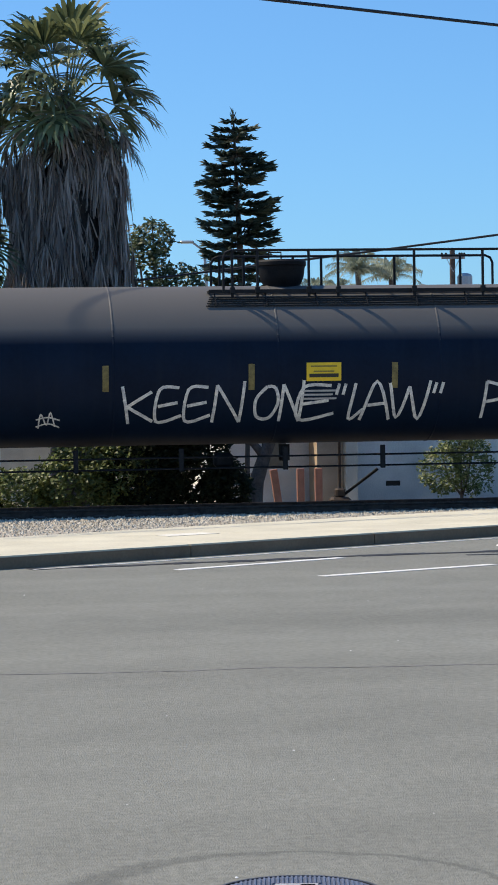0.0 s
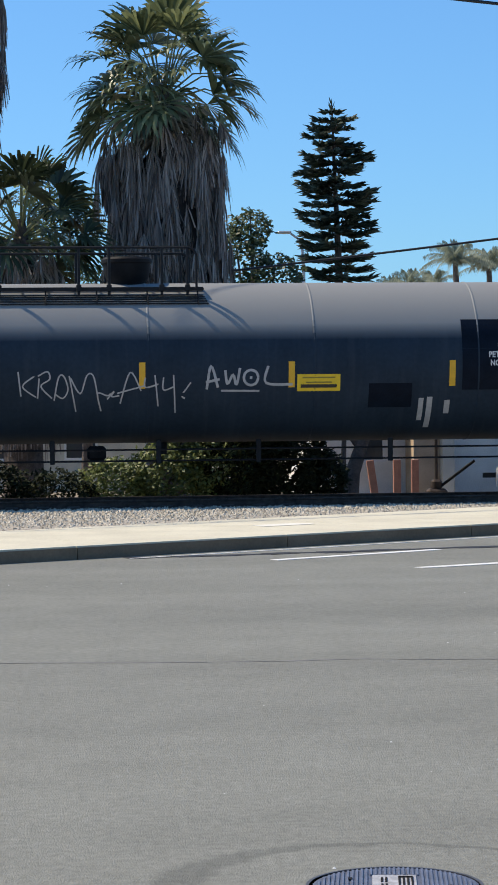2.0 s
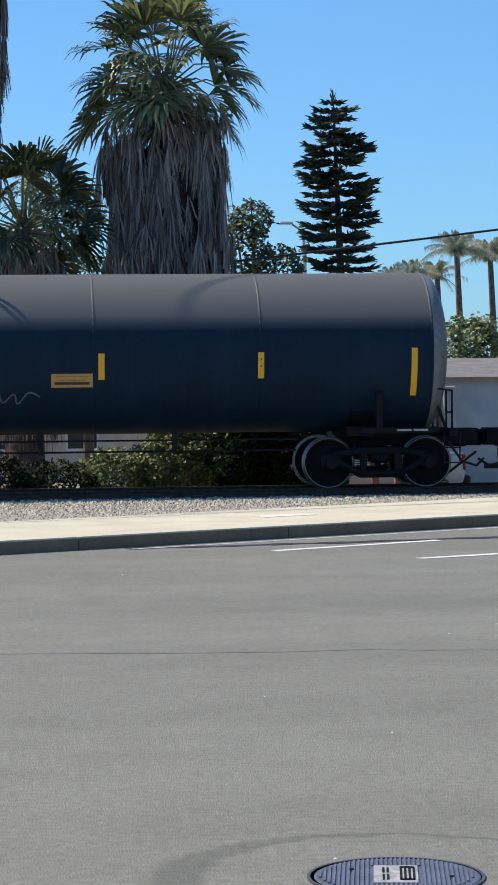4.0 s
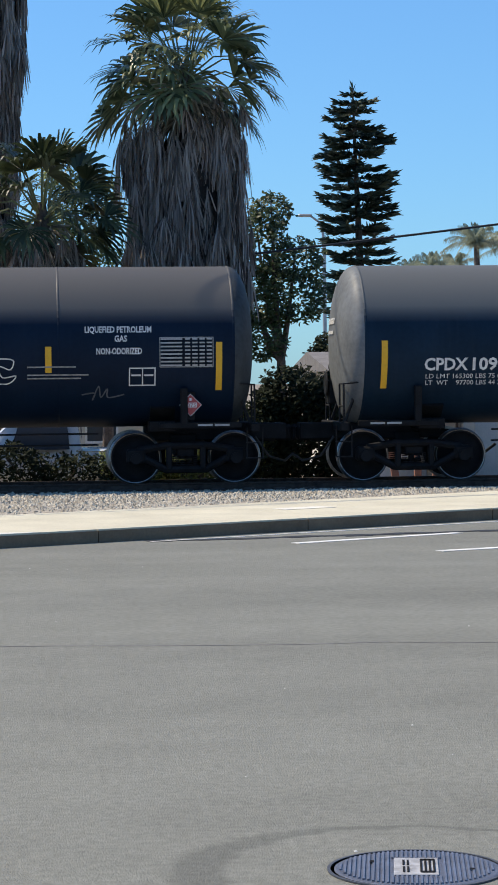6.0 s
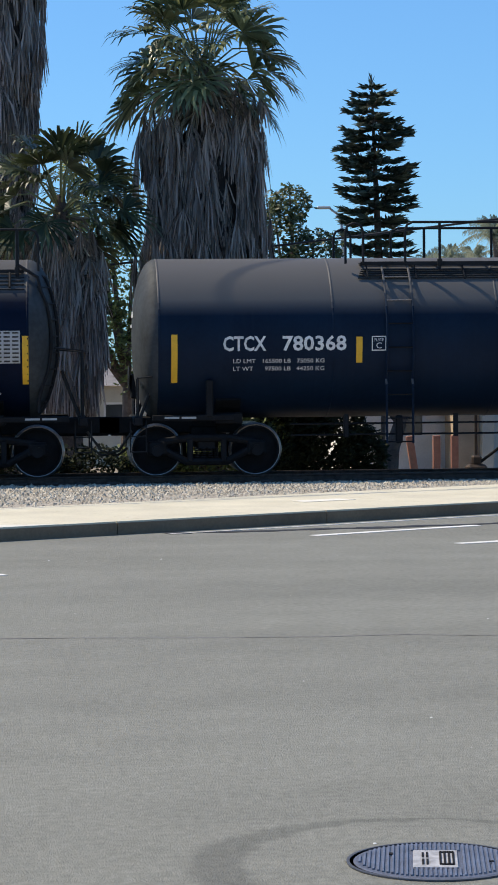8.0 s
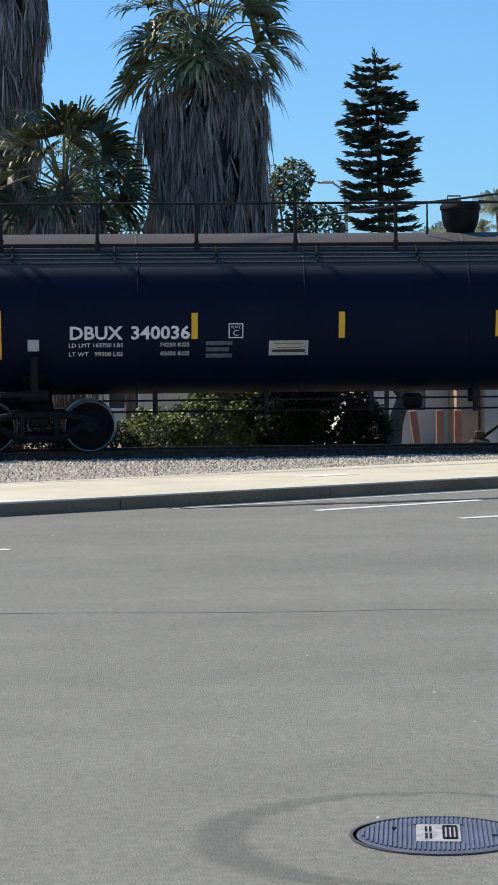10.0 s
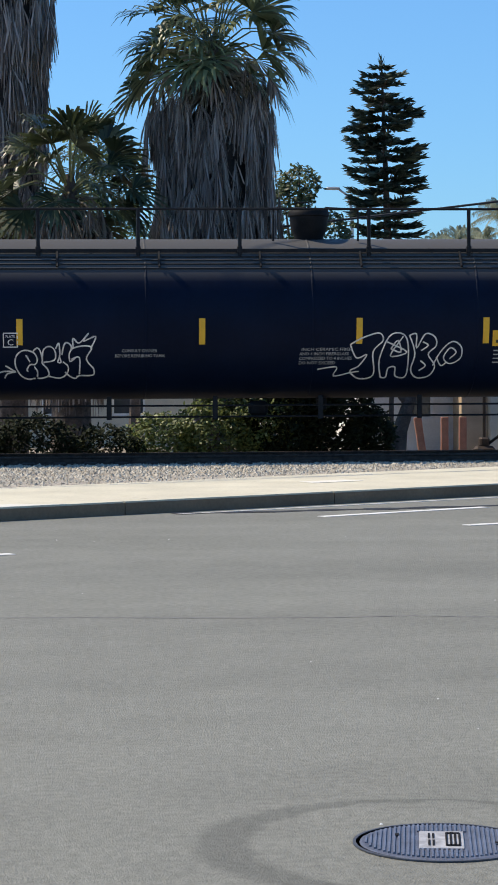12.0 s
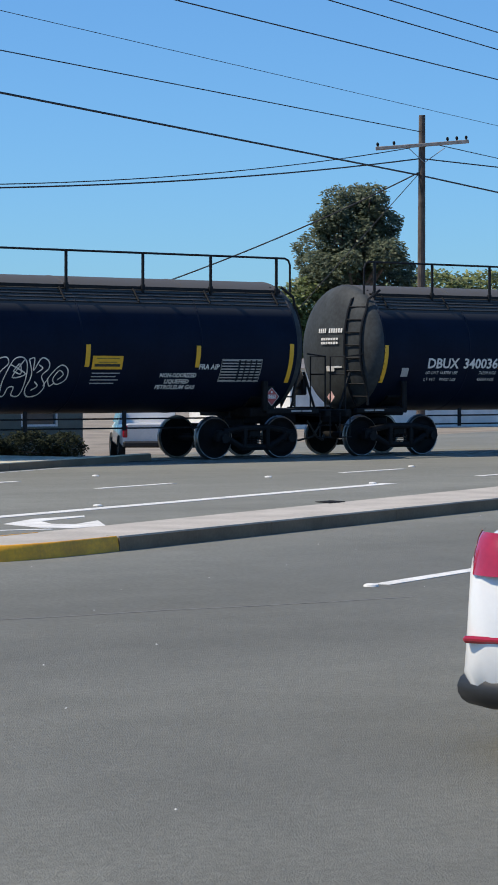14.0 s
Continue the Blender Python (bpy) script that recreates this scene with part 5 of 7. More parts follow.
for xx, yy, wx, wy in ((-0.047, 0.03, 0.008, 0.045), (-0.031, 0.03, 0.008, 0.045), (-0.046, -0.035, 0.008, 0.05), (-0.030, -0.035, 0.008, 0.05), (0.018, 0.0, 0.008, 0.12), (0.034, 0.0, 0.008, 0.12), (0.050, 0.0, 0.008, 0.12), (0.066, 0.0, 0.008, 0.12), (0.042, 0.058, 0.05, 0.012), (0.042, -0.058, 0.05, 0.012)):
    part("badge_bar", Soup().box(xx, 1.8 * yy, 0.0155, wx, 1.8 * wy, 0.003), IRON_DARK, cover)
part("pick_hole", Soup().box(0.205, -0.045, 0.0145, 0.018, 0.02, 0.003), IRON_DARK, cover)
part("pick_hole", Soup().box(-0.165, 0.075, 0.0145, 0.016, 0.03, 0.003), IRON_DARK, cover)

# median
VX, VY = math.cos(radians(22.5)), math.sin(radians(22.5))


def med(s, off):
    return 11.4 + s * VX - off * VY, 19.25 + s * VY + off * VX


island = thing("median", "narrow raised concrete median with yellow nose", "median", kind="structure")
body = Soup()
body.prism([med(1.35, 0.18), med(70, 0.18), med(70, 2.1), med(14, 1.52), med(1.35, 1.12)], -0.2, 0.15)
part("median_top", body, MEDIAN, island)
for i in range(23):
    s0 = 1.35 + 3 * i
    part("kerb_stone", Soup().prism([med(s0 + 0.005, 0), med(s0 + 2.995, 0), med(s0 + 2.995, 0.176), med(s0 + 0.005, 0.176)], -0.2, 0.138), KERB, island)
    part("kerb_top", Soup().prism([med(s0 + 0.005, 0.02), med(s0 + 2.995, 0.02), med(s0 + 2.995, 0.176), med(s0 + 0.005, 0.176)], 0.138, 0.155), MEDIAN, island, "pale top of the median kerb")
nose, n = Soup(), 28
rings = []
for grow, z in ((1.0, 0.0), (0.97, 0.10), (0.95, 0.145), (0.93, 0.156), (0.89, 0.156), (0.89, 0.0)):
    ring = []
    for i in range(n + 1):
        a = radians(-90 - 180 * i / n)
        u, v = math.cos(a), math.sin(a)
        ring.append((*med(1.345 - 2.10 * grow * abs(u) ** 0.7, 0.56 + 0.56 * (1.0 if grow == 1.0 else grow) * (1 if v > 0 else -1) * abs(v) ** 0.7), z))
    rings.append(ring)
m_ = n + 1
nose.add([p for r in rings for p in r], [(r * m_ + i, r * m_ + i + 1, (r + 1) * m_ + i + 1, (r + 1) * m_ + i) for r in range(5) for i in range(n)])
fill = [(x, y) for x, y, z in rings[4]]
part("nose_top", Soup().prism(fill[::-1] if med(0, 1)[1] < med(0, 0)[1] else fill, -0.1, 0.152), MEDIAN, island)
part("yellow_nose", nose, YELLOW_KERB, island, "yellow painted rounded kerb nose", True)
drain = Soup()
for i in range(4):
    drain.box(18.2 + 0.1 * i, 23.6 + 0.04 * i, 0.158, 0.05, 0.3, 0.012)
single("drain_cover", drain, IRON_DARK, "small dark iron cover in the median", "drain cover")

# ballast stones
stones = Soup()
for i in range(42000):
    x = wild.uniform(-6, 21)
    back = 40.35
    fx = (x - KERB0[0]) / KX
    near = kerb_at(fx, 3.35)[1] - 0.05
    span = max(0.4, back - near)
    y = near + span * wild.random()
    if y < near + 0.05 or kerb_at(0, 0)[1] + 0.586 * (x - KERB0[0]) + 3.75 > y:
        continue
    z = -0.135 + 0.225 * max(0, 1 - (y - near) / span)
    r = wild.uniform(0.03, 0.07)
    base = [(x + r * wild.uniform(0.7, 1.3) * math.cos(a), y + r * wild.uniform(0.7, 1.3) * math.sin(a), z - 0.01) for a in (0, 1.57, 3.14, 4.71)]
    tip = (x + wild.uniform(-0.5, 0.5) * r, y + wild.uniform(-0.5, 0.5) * r, z + r * wild.uniform(0.25, 0.75))
    stones.add(base + [tip], [(0, 1, 4), (1, 2, 4), (2, 3, 4), (3, 0, 4)])
single("ballast", stones, BALLAST, "crushed pale grey stones of the track bed", "ballast", kind="stuff")
slope = Soup()
for i in range(60):
    s0, s1 = -85 + i * 1.87, -85 + (i + 1) * 1.87
    (xa, ya), (xb, yb) = kerb_at(s0, 3.05), kerb_at(s1, 3.05)
    if ya > 39.8:
        break
    slope.add([(xa, ya, 0.10), (xb, yb, 0.10), (xb, max(yb, 40.3), -0.135), (xa, max(ya, 40.3), -0.135)], [(0, 1, 2, 3)])
single("ballast_slope", slope, BALLAST_BED, "sloping shoulder of pale grey ballast", "ballast", kind="structure")
tie_mesh = Soup().box(0, 0, 0, 0.23, 2.6, 0.18, bevel=0.015).mesh("sleeper", TIE)
ties = thing("sleepers", "row of dark creosoted wooden sleepers", "sleepers", kind="structure")
for i in range(90):
    shared("sleeper", tie_mesh, ties, pose(-22 + i * 0.55, TRACK, -0.17))
cross = Soup()
for y0, y1 in ((38.9, 40.36), (40.52, 41.80), (41.95, 43.4)):
    cross.prism([(26.8, y0), (60, y0), (60, y1), (26.8, y1)], -0.2, 0.012)
single("crossing_panel", cross, ASPHALT, "asphalt panels of the level crossing", "level crossing", kind="structure")


# ---- plants ----
FROND = island_material("palm_green", (0.05, 0.068, 0.032), (0.29, 0.32, 0.15), 0.36, 0.34, 0.5)
DEAD = island_material("palm_dead", (0.09, 0.072, 0.062), (0.58, 0.49, 0.43), 0.85, 0.15)
DRY_STALK = island_material("dry_stalk", (0.12, 0.10, 0.07), (0.46, 0.40, 0.30), 0.6)
# darker copy of FROND: the short palm's shade is put into its leaf colour
FROND_SHADED = island_material("shaded_palm_green", (0.022, 0.034, 0.018), (0.09, 0.11, 0.05), 0.42, 0.2, 0.4)
STALK = material("palm_stalk", (0.20, 0.21, 0.09), 0.5, spots=0.2)
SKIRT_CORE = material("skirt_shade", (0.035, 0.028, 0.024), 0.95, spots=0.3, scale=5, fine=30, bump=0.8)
BARK = material("bark", (0.13, 0.10, 0.08), 0.9, spots=0.3, scale=5, fine=30, bump=0.8)
PINE = island_material("pine_needles", (0.020, 0.034, 0.026), (0.10, 0.13, 0.085), 0.55, 0.18)
LEAF = island_material("leaves", (0.03, 0.045, 0.018), (0.12, 0.15, 0.06), 0.5, 0.25)
LEAF_LIGHT = island_material("bush_leaves", (0.06, 0.085, 0.026), (0.27, 0.31, 0.11), 0.5, 0.3)
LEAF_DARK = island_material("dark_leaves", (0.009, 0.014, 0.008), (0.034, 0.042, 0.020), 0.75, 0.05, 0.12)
LEAF_GREY = island_material("grey_green_leaves", (0.06, 0.08, 0.045), (0.18, 0.21, 0.125), 0.55, 0.35)
FAR = island_material("far_palm_leaves", (0.20, 0.235, 0.18), (0.40, 0.43, 0.32), 0.5, 0.35)


def fan(soup, stalks, rng, base, yaw, lift, reach, blade, droop, span=112, wide=0.056):
    """One fan leaf: an arching stalk and a pleated fan whose tips hang."""
    d = Vector((math.cos(yaw) * math.cos(lift), math.sin(yaw) * math.cos(lift), math.sin(lift)))
    mid = base + d * reach * 0.6 + Vector((0, 0, 0.05 * reach))
    end = base + d * reach + Vector((0, 0, -0.10 * reach - 0.12 * droop * reach))
    stalks.tube([base, mid, end], [0.03, 0.022, 0.015], 4, False)
    ax = ((end - mid).normalized() + Vector((0.2 * math.cos(yaw), 0.2 * math.sin(yaw), -0.1 - 0.45 * droop))).normalized()
    side = ax.cross(Vector((0, 0, 1)))
    side = side.normalized() if side.length > 0.05 else Vector((-math.sin(yaw), math.cos(yaw), 0))
    side = (side + side.cross(ax) * rng.gauss(0, 0.55)).normalized()
    up = side.cross(ax)
    count = 26
    for i in range(count):
        a = radians(-span + 2 * span * i / (count - 1)) + rng.uniform(-0.03, 0.03)
        w = (ax * math.cos(a) + side * math.sin(a) + up * 0.3 * (1 - math.cos(a)) + up * (0.05 if i % 2 else -0.05)).normalized()
        length = blade * (0.74 + 0.26 * math.cos(a)) * rng.uniform(0.85, 1.12)
        cross_way = w.cross(up).normalized() * (wide * blade)
        p1 = end + w * length * 0.58
        hang = rng.uniform(0.5, 1.2)
        p2 = end + w * length * 0.82 + Vector((0, 0, -0.06 * length * hang))
        p3 = end + w * length * 0.98 + Vector((0, 0, -0.24 * length * hang))
        soup.add([end, p1 - cross_way, p1 + cross_way, p2 - cross_way * 0.6, p2 + cross_way * 0.6, p3], [(0, 1, 2), (1, 3, 4, 2), (3, 5, 4)])


def dead_fan(soup, rng, top, yaw, length, splay):
    """A folded dry leaf that hangs down: a bunch of narrow curled strips from one point."""
    c, s = math.cos(yaw), math.sin(yaw)
    out, along = Vector((c, s, 0)), Vector((-s, c, 0))
    for i in range(rng.randint(15, 22)):
        l = length * rng.uniform(0.55, 1.1)
        sway = along * rng.gauss(0, splay) + out * rng.gauss(0.03, 0.5 * splay)
        turn = rng.uniform(0, math.pi)
        t = (along * math.cos(turn) + out * math.sin(turn)) * rng.uniform(0.009, 0.028)
        b = top + sway * 0.6 + Vector((0, 0, -0.45 * l))
        e = top + sway + Vector((0, 0, -l)) + along * rng.gauss(0, 0.03)
        soup.add([top, b - t, b + t, e - t * 0.5, e + t * 0.5], [(0, 1, 2), (1, 3, 4, 2)])


def fan_palm(seed, x, y, top, crown, skirt_r, skirt_low, label, fronds=46, ground=-0.6, skirt_n=420, leaf=None):
    rng = random.Random(seed)
    palm = thing("fan_palm", label, "palm tree", "fan palms", at=pose(x, y, 0))
    part("trunk", Soup().tube([(0, 0, ground), (0, 0, top - 0.56 * crown - 0.3), (0, 0, top)], [0.45, 0.34, 0.09], 14), BARK, palm)
    green, dead, stalks, dry = Soup(), Soup(), Soup(), Soup()
    for i in range(fronds):
        u = (i + 0.5) / fronds
        lift = radians(82 - 98 * u) + rng.uniform(-0.16, 0.16)
        yaw = i * 2.399963 + rng.uniform(-0.35, 0.35)
        base = Vector((0.15 * math.cos(yaw), 0.15 * math.sin(yaw), top - 0.55 * u))
        fan(green, stalks, rng, base, yaw, lift, crown * rng.uniform(0.44, 0.60), crown * rng.uniform(0.35, 0.45), 0.7 * u)
    # dry stalks and the newest dead leaves below the green ones
    for i in range(fronds * 4):
        yaw, lift = rng.uniform(0, 6.283), rng.uniform(-1.2, 0.1)
        base = Vector((0.25 * math.cos(yaw), 0.25 * math.sin(yaw), top - rng.uniform(0.4, 1.3)))
        d = Vector((math.cos(yaw) * math.cos(lift), math.sin(yaw) * math.cos(lift), math.sin(lift)))
        reach = skirt_r * rng.uniform(0.5, 0.95)
        tip = base + d * reach + Vector((0, 0, -0.3 * reach))
        dry.tube([base, base + d * reach * 0.6, tip], [0.03, 0.022, 0.014], 4, False)
        if i % 3:
            dead_fan(dead, rng, tip, yaw, rng.uniform(0.6, 1.0), 0.16)
    part("stalk_tangle", dry, DRY_STALK, palm, "tangle of dry leaf stalks")
    part("crown", green, leaf or FROND, palm, "stiff green fan leaves")
    part("stalkwork", stalks, STALK, palm)
    head = top - 0.56 * crown
    tall = head - skirt_low
    for i in range(skirt_n):
        u = rng.random()
        z = head - tall * 0.86 * u
        yaw = rng.uniform(0, 6.283)
        lump = noise.noise(Vector((math.cos(yaw) * 2.6, math.sin(yaw) * 2.6, z * 0.55)))
        r = skirt_r * (0.84 + 0.16 * math.sin(math.pi * min(1, u * 1.3))) * (0.95 + 0.46 * lump) * rng.uniform(0.84, 1.04)
        loose = i % 9 == 0
        if loose:
            r *= rng.uniform(1.04, 1.16)
        dead_fan(dead, rng, Vector((r * math.cos(yaw), r * math.sin(yaw), z)), yaw, rng.uniform(0.7, 1.45), 0.15 if loose else 0.085)
    # dark body that paints in the shade deep between the hanging leaves
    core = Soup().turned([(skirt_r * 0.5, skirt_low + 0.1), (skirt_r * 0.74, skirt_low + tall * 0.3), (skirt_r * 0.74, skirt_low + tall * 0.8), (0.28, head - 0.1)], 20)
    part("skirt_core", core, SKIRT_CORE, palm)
    part("dead_skirt", dead, DEAD, palm, "thick skirt of dry brown hanging leaves")
    return palm


fan_palm(11, 3.42, 50.0, 8.85, 2.5, 1.32, 2.0, "tall fan palm with a broad dry brown skirt", 44, -0.6, 900)
fan_palm(12, 0.25, 48.0, 5.65, 2.1, 0.82, 1.5, "shorter fan palm with a ragged brown skirt", 36, -0.6, 480, FROND_SHADED)
fan_palm(13, -1.15, 52.0, 13.6, 2.3, 0.92, 4.2, "very tall fan palm with a long brown skirt", 34, -0.6, 760)


def norfolk_pine(x, y, top, radius, ground=-0.6):
    rng = random.Random(21)
    tree = thing("conifer", "narrow dark conifer with tiered level branches", "conifer tree", at=pose(x, y, 0))
    bend = lambda z: (top - z) * 0.035
    part("trunk", Soup().tube([(bend(ground), 0, ground), (bend(top * 0.5), 0, top * 0.5), (0, 0, top)], [0.2, 0.12, 0.02], 8), BARK, tree)
    limbs, green = Soup(), Soup()
    z = top - 0.25
    k = 0
    while z > 1.6:
        u = (top - z) / top
        reach = radius * (1 - math.exp(-(top - z - 0.1) / 0.5)) * rng.uniform(0.92, 1.08)
        count = 6 if u < 0.15 else 8
        for i in range(count):
            yaw = 2 * math.pi * i / count + k * 0.7 + rng.uniform(-0.3, 0.3)
            if rng.random() < 0.16:
                continue
            length = reach * rng.uniform(0.7, 1.12)
            d = Vector((math.cos(yaw), math.sin(yaw), 0))
            zz = z + rng.uniform(-0.11, 0.11) * min(1, u * 4)
            p0 = Vector((bend(zz), 0, zz))
            p1 = p0 + d * length * 0.6 + Vector((0, 0, rng.uniform(-0.12, 0.02) * length))
            p2 = p0 + d * length + Vector((0, 0, rng.uniform(0.0, 0.12) * length))
            limbs.tube([p0, p1, p2], [0.03, 0.02, 0.008], 4, False)
            n = max(8, int(length * 44))
            for j in range(n):
                v = 0.12 + 0.88 * j / n
                p = p0.lerp(p1, v / 0.6) if v < 0.6 else p1.lerp(p2, (v - 0.6) / 0.4)
                for sgn in (-1, 1):
                    w = (Vector((-d.y, d.x, 0)) * sgn * rng.uniform(0.3, 1.0) + d * 0.7 + Vector((0, 0, rng.uniform(-0.22, 0.42)))).normalized()
                    tl = rng.uniform(0.16, 0.40) * (0.75 + 0.9 * v * (1.15 - v)) * (0.65 + 0.5 * min(1, length))
                    o = w.orthogonal().normalized() * 0.034
                    o2 = w.cross(o)
                    green.add([p, p + w * tl * 0.5 + o, p + w * tl * 0.5 - o * 0.5 + o2, p + w * tl * 0.5 - o * 0.5 - o2, p + w * tl], [(0, 1, 2), (0, 2, 3), (0, 3, 1), (1, 4, 2), (2, 4, 3), (3, 4, 1)])
        z -= 0.25 + 0.13 * min(1, u * 2) + rng.uniform(-0.03, 0.03)
        k += 1
    for i in range(14):
        w = Vector((rng.uniform(-0.5, 0.5), rng.uniform(-0.5, 0.5), 1)).normalized()
        p = Vector((0, 0, top - 0.3 + 0.02 * i))
        green.add([p, p + w * 0.1 + Vector((0.02, 0, 0)), p + w * 0.1 - Vector((0.02, 0, 0)), p + w * 0.28], [(0, 1, 2), (1, 3, 2)])
    part("branchwork", limbs, BARK, tree)
    part("crown", green, PINE, tree, "dark upturned needle sprays")


norfolk_pine(9.75, 68.0, 10.72, 1.04)


def leaves(soup, rng, blobs, n, size):
    """Small folded leaves scattered in the shells of blobs (x, y, z, rx, ry, rz)."""
    total = sum(b[3] * b[5] for b in blobs)
    for x, y, z, rx, ry, rz in blobs:
        for i in range(int(n * rx * rz / total)):
            d = Vector((rng.gauss(0, 1), rng.gauss(0, 1), rng.gauss(0, 1))).normalized()
            if noise.noise(d * 2.3 + Vector((x, y, z))) < -0.22:
                continue
            r = rng.uniform(0.55, 1.05) ** 0.6 * (1 + 0.22 * noise.noise(d * 3 + Vector((z, x, y))))
            p = Vector((x + d.x * rx * r, y + d.y * ry * r, z + d.z * rz * r))
            a = Vector((rng.gauss(0, 1), rng.gauss(0, 1), rng.gauss(0, 0.6) - 0.2)).normalized()
            b = a.orthogonal().normalized()
            l = size * rng.uniform(0.6, 1.3)
            soup.add([p, p + a * l * 0.5 + b * l * 0.28, p + a * l, p + a * l * 0.5 - b * l * 0.28], [(0, 1, 2), (0, 2, 3)])


def leafy_tree(seed, name, label, x, y, blobs, n, size, mat, trunk_r=0.16, ground=-0.6, group=""):
    rng = random.Random(seed)
    tree = thing(name, label, "tree" if "tree" in name else "bush", group, at=pose(x, y, 0))
    wood = Soup()
    low = min(b[2] - 0.3 * b[5] for b in blobs)
    fork = max(ground + 0.3, low - 0.4)
    wood.tube([(0, 0, ground), (0.05, 0, fork)], [trunk_r, trunk_r * 0.75], 8)
    for bx, by, bz, rx, ry, rz in blobs:
        wood.tube([(0.05, 0, fork - 0.05), (bx * 0.6, by * 0.6, fork + (bz - fork) * 0.55), (bx, by, bz + rz * 0.5)], [trunk_r * 0.6, trunk_r * 0.35, 0.02], 6)
    part("trunk", wood, BARK, tree)
    green = Soup()
    leaves(green, rng, blobs, n, size)
    part("crown", green, mat, tree)
    return tree


leafy_tree(31, "broadleaf_tree", "open broadleaf tree with small grey-green leaves", 6.8, 62.0, [(-0.6, 0, 5.6, 0.9, 0.9, 0.9), (-0.2, 0, 6.5, 0.6, 0.6, 0.55), (0.5, 0.2, 5.2, 0.8, 0.8, 0.6), (0.4, 0, 4.2, 1.0, 0.8, 0.8), (-0.8, 0.2, 4.2, 0.9, 0.8, 0.9), (-0.5, 0, 3.0, 0.7, 0.6, 0.6)], 11000, 0.15, LEAF)
leafy_tree(32, "broadleaf_tree", "yellowish leafy tree behind the palms", 1.9, 58.0, [(-0.4, 0, 6.2, 0.9, 0.8, 1.0), (-0.9, 0, 7.1, 0.8, 0.7, 0.7), (-1.5, 0, 5.0, 1.0, 0.8, 1.2), (0.2, 0, 4.2, 1.0, 0.8, 1.2), (-1.0, 0, 3.0, 1.1, 0.8, 1.0), (0.4, 0, 2.2, 0.7, 0.6, 0.9)], 12000, 0.14, LEAF_LIGHT)
leafy_tree(33, "shrub", "sunlit green shrub beside the track", 2.86, 44.8, [(-0.8, 0, 0.15, 0.75, 0.5, 0.5), (0.2, 0, 0.3, 0.8, 0.5, 0.6), (1.2, 0, 0.55, 0.8, 0.5, 0.7), (0.6, 0.3, 1.0, 0.7, 0.5, 0.5)], 16000, 0.10, LEAF_LIGHT, 0.05, group="shrubs")
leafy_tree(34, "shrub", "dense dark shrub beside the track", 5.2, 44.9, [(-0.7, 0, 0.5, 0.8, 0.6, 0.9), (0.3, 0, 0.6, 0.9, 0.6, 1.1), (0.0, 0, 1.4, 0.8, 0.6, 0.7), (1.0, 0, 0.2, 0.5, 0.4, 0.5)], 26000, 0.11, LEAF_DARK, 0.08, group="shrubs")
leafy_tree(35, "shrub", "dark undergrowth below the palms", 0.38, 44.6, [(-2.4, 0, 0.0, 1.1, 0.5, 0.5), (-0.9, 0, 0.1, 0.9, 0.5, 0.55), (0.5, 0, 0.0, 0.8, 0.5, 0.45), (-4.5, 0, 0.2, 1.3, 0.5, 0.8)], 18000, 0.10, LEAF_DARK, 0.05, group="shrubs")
leafy_tree(36, "shrub", "loose green shrub before the pale wall", 12.4, 50.6, [(-0.4, 0, 0.3, 0.55, 0.4, 0.55), (0.3, 0, 0.4, 0.5, 0.4, 0.7), (0.0, 0, 1.0, 0.5, 0.4, 0.4)], 5000, 0.09, LEAF_LIGHT, 0.05, group="shrubs")
lobes = random.Random(77)
clumps = [(0.0, 0.4, 7.2, 2.0, 1.6, 1.3)]
for k in range(30):
    a, h = lobes.uniform(0, 6.283), lobes.uniform(0, 1)
    wide = 2.5 * (1 - 0.7 * h ** 2.2)
    size = lobes.uniform(0.6, 1.1)
    clumps.append((wide * math.cos(a) + 0.2, wide * math.sin(a), 6.3 + 4.6 * h, size, size, size * lobes.uniform(0.7, 1.0)))
clumps += [(3.3, 0, 7.2, 0.8, 0.8, 0.8), (0.2, 0, 8.8, 1.9, 1.6, 1.5)]
leafy_tree(37, "broadleaf_tree", "large dark green tree with an uneven lobed crown", 71.8, 92.0, clumps, 60000, 0.2, LEAF_GREY, 0.3)
leafy_tree(42, "hedge_tree", "sunlit leafy bush at the foot of the large tree", 68.2, 92.0, [(0.6, 0, 5.7, 1.5, 1.2, 1.1), (-0.8, 0, 5.0, 1.5, 1.2, 1.1), (-0.4, 0, 3.4, 1.8, 1.4, 1.5), (1.4, 0, 4.0, 1.5, 1.2, 1.4)], 18000, 0.24, LEAF_LIGHT, 0.25)
leafy_tree(38, "hedge_tree", "row of sunlit green hedge trees", 84.0, 96.0, [(-3.5, 0, 6.2, 3.0, 2.0, 1.5), (1.0, 0, 6.4, 3.0, 2.0, 1.4), (6.0, 0, 6.2, 3.0, 2.0, 1.5), (-1.0, 0, 4.0, 5.0, 2.0, 2.0)], 26000, 0.28, LEAF_LIGHT, 0.3)
leafy_tree(39, "hedge_tree", "leafy green trees beyond the low house", 23.5, 100.0, [(-3.0, 0, 3.0, 2.2, 1.4, 2.0), (0.5, 0, 3.6, 2.2, 1.4, 1.8), (4.0, 0, 3.2, 2.4, 1.4, 1.8)], 16000, 0.28, LEAF_LIGHT, 0.25)
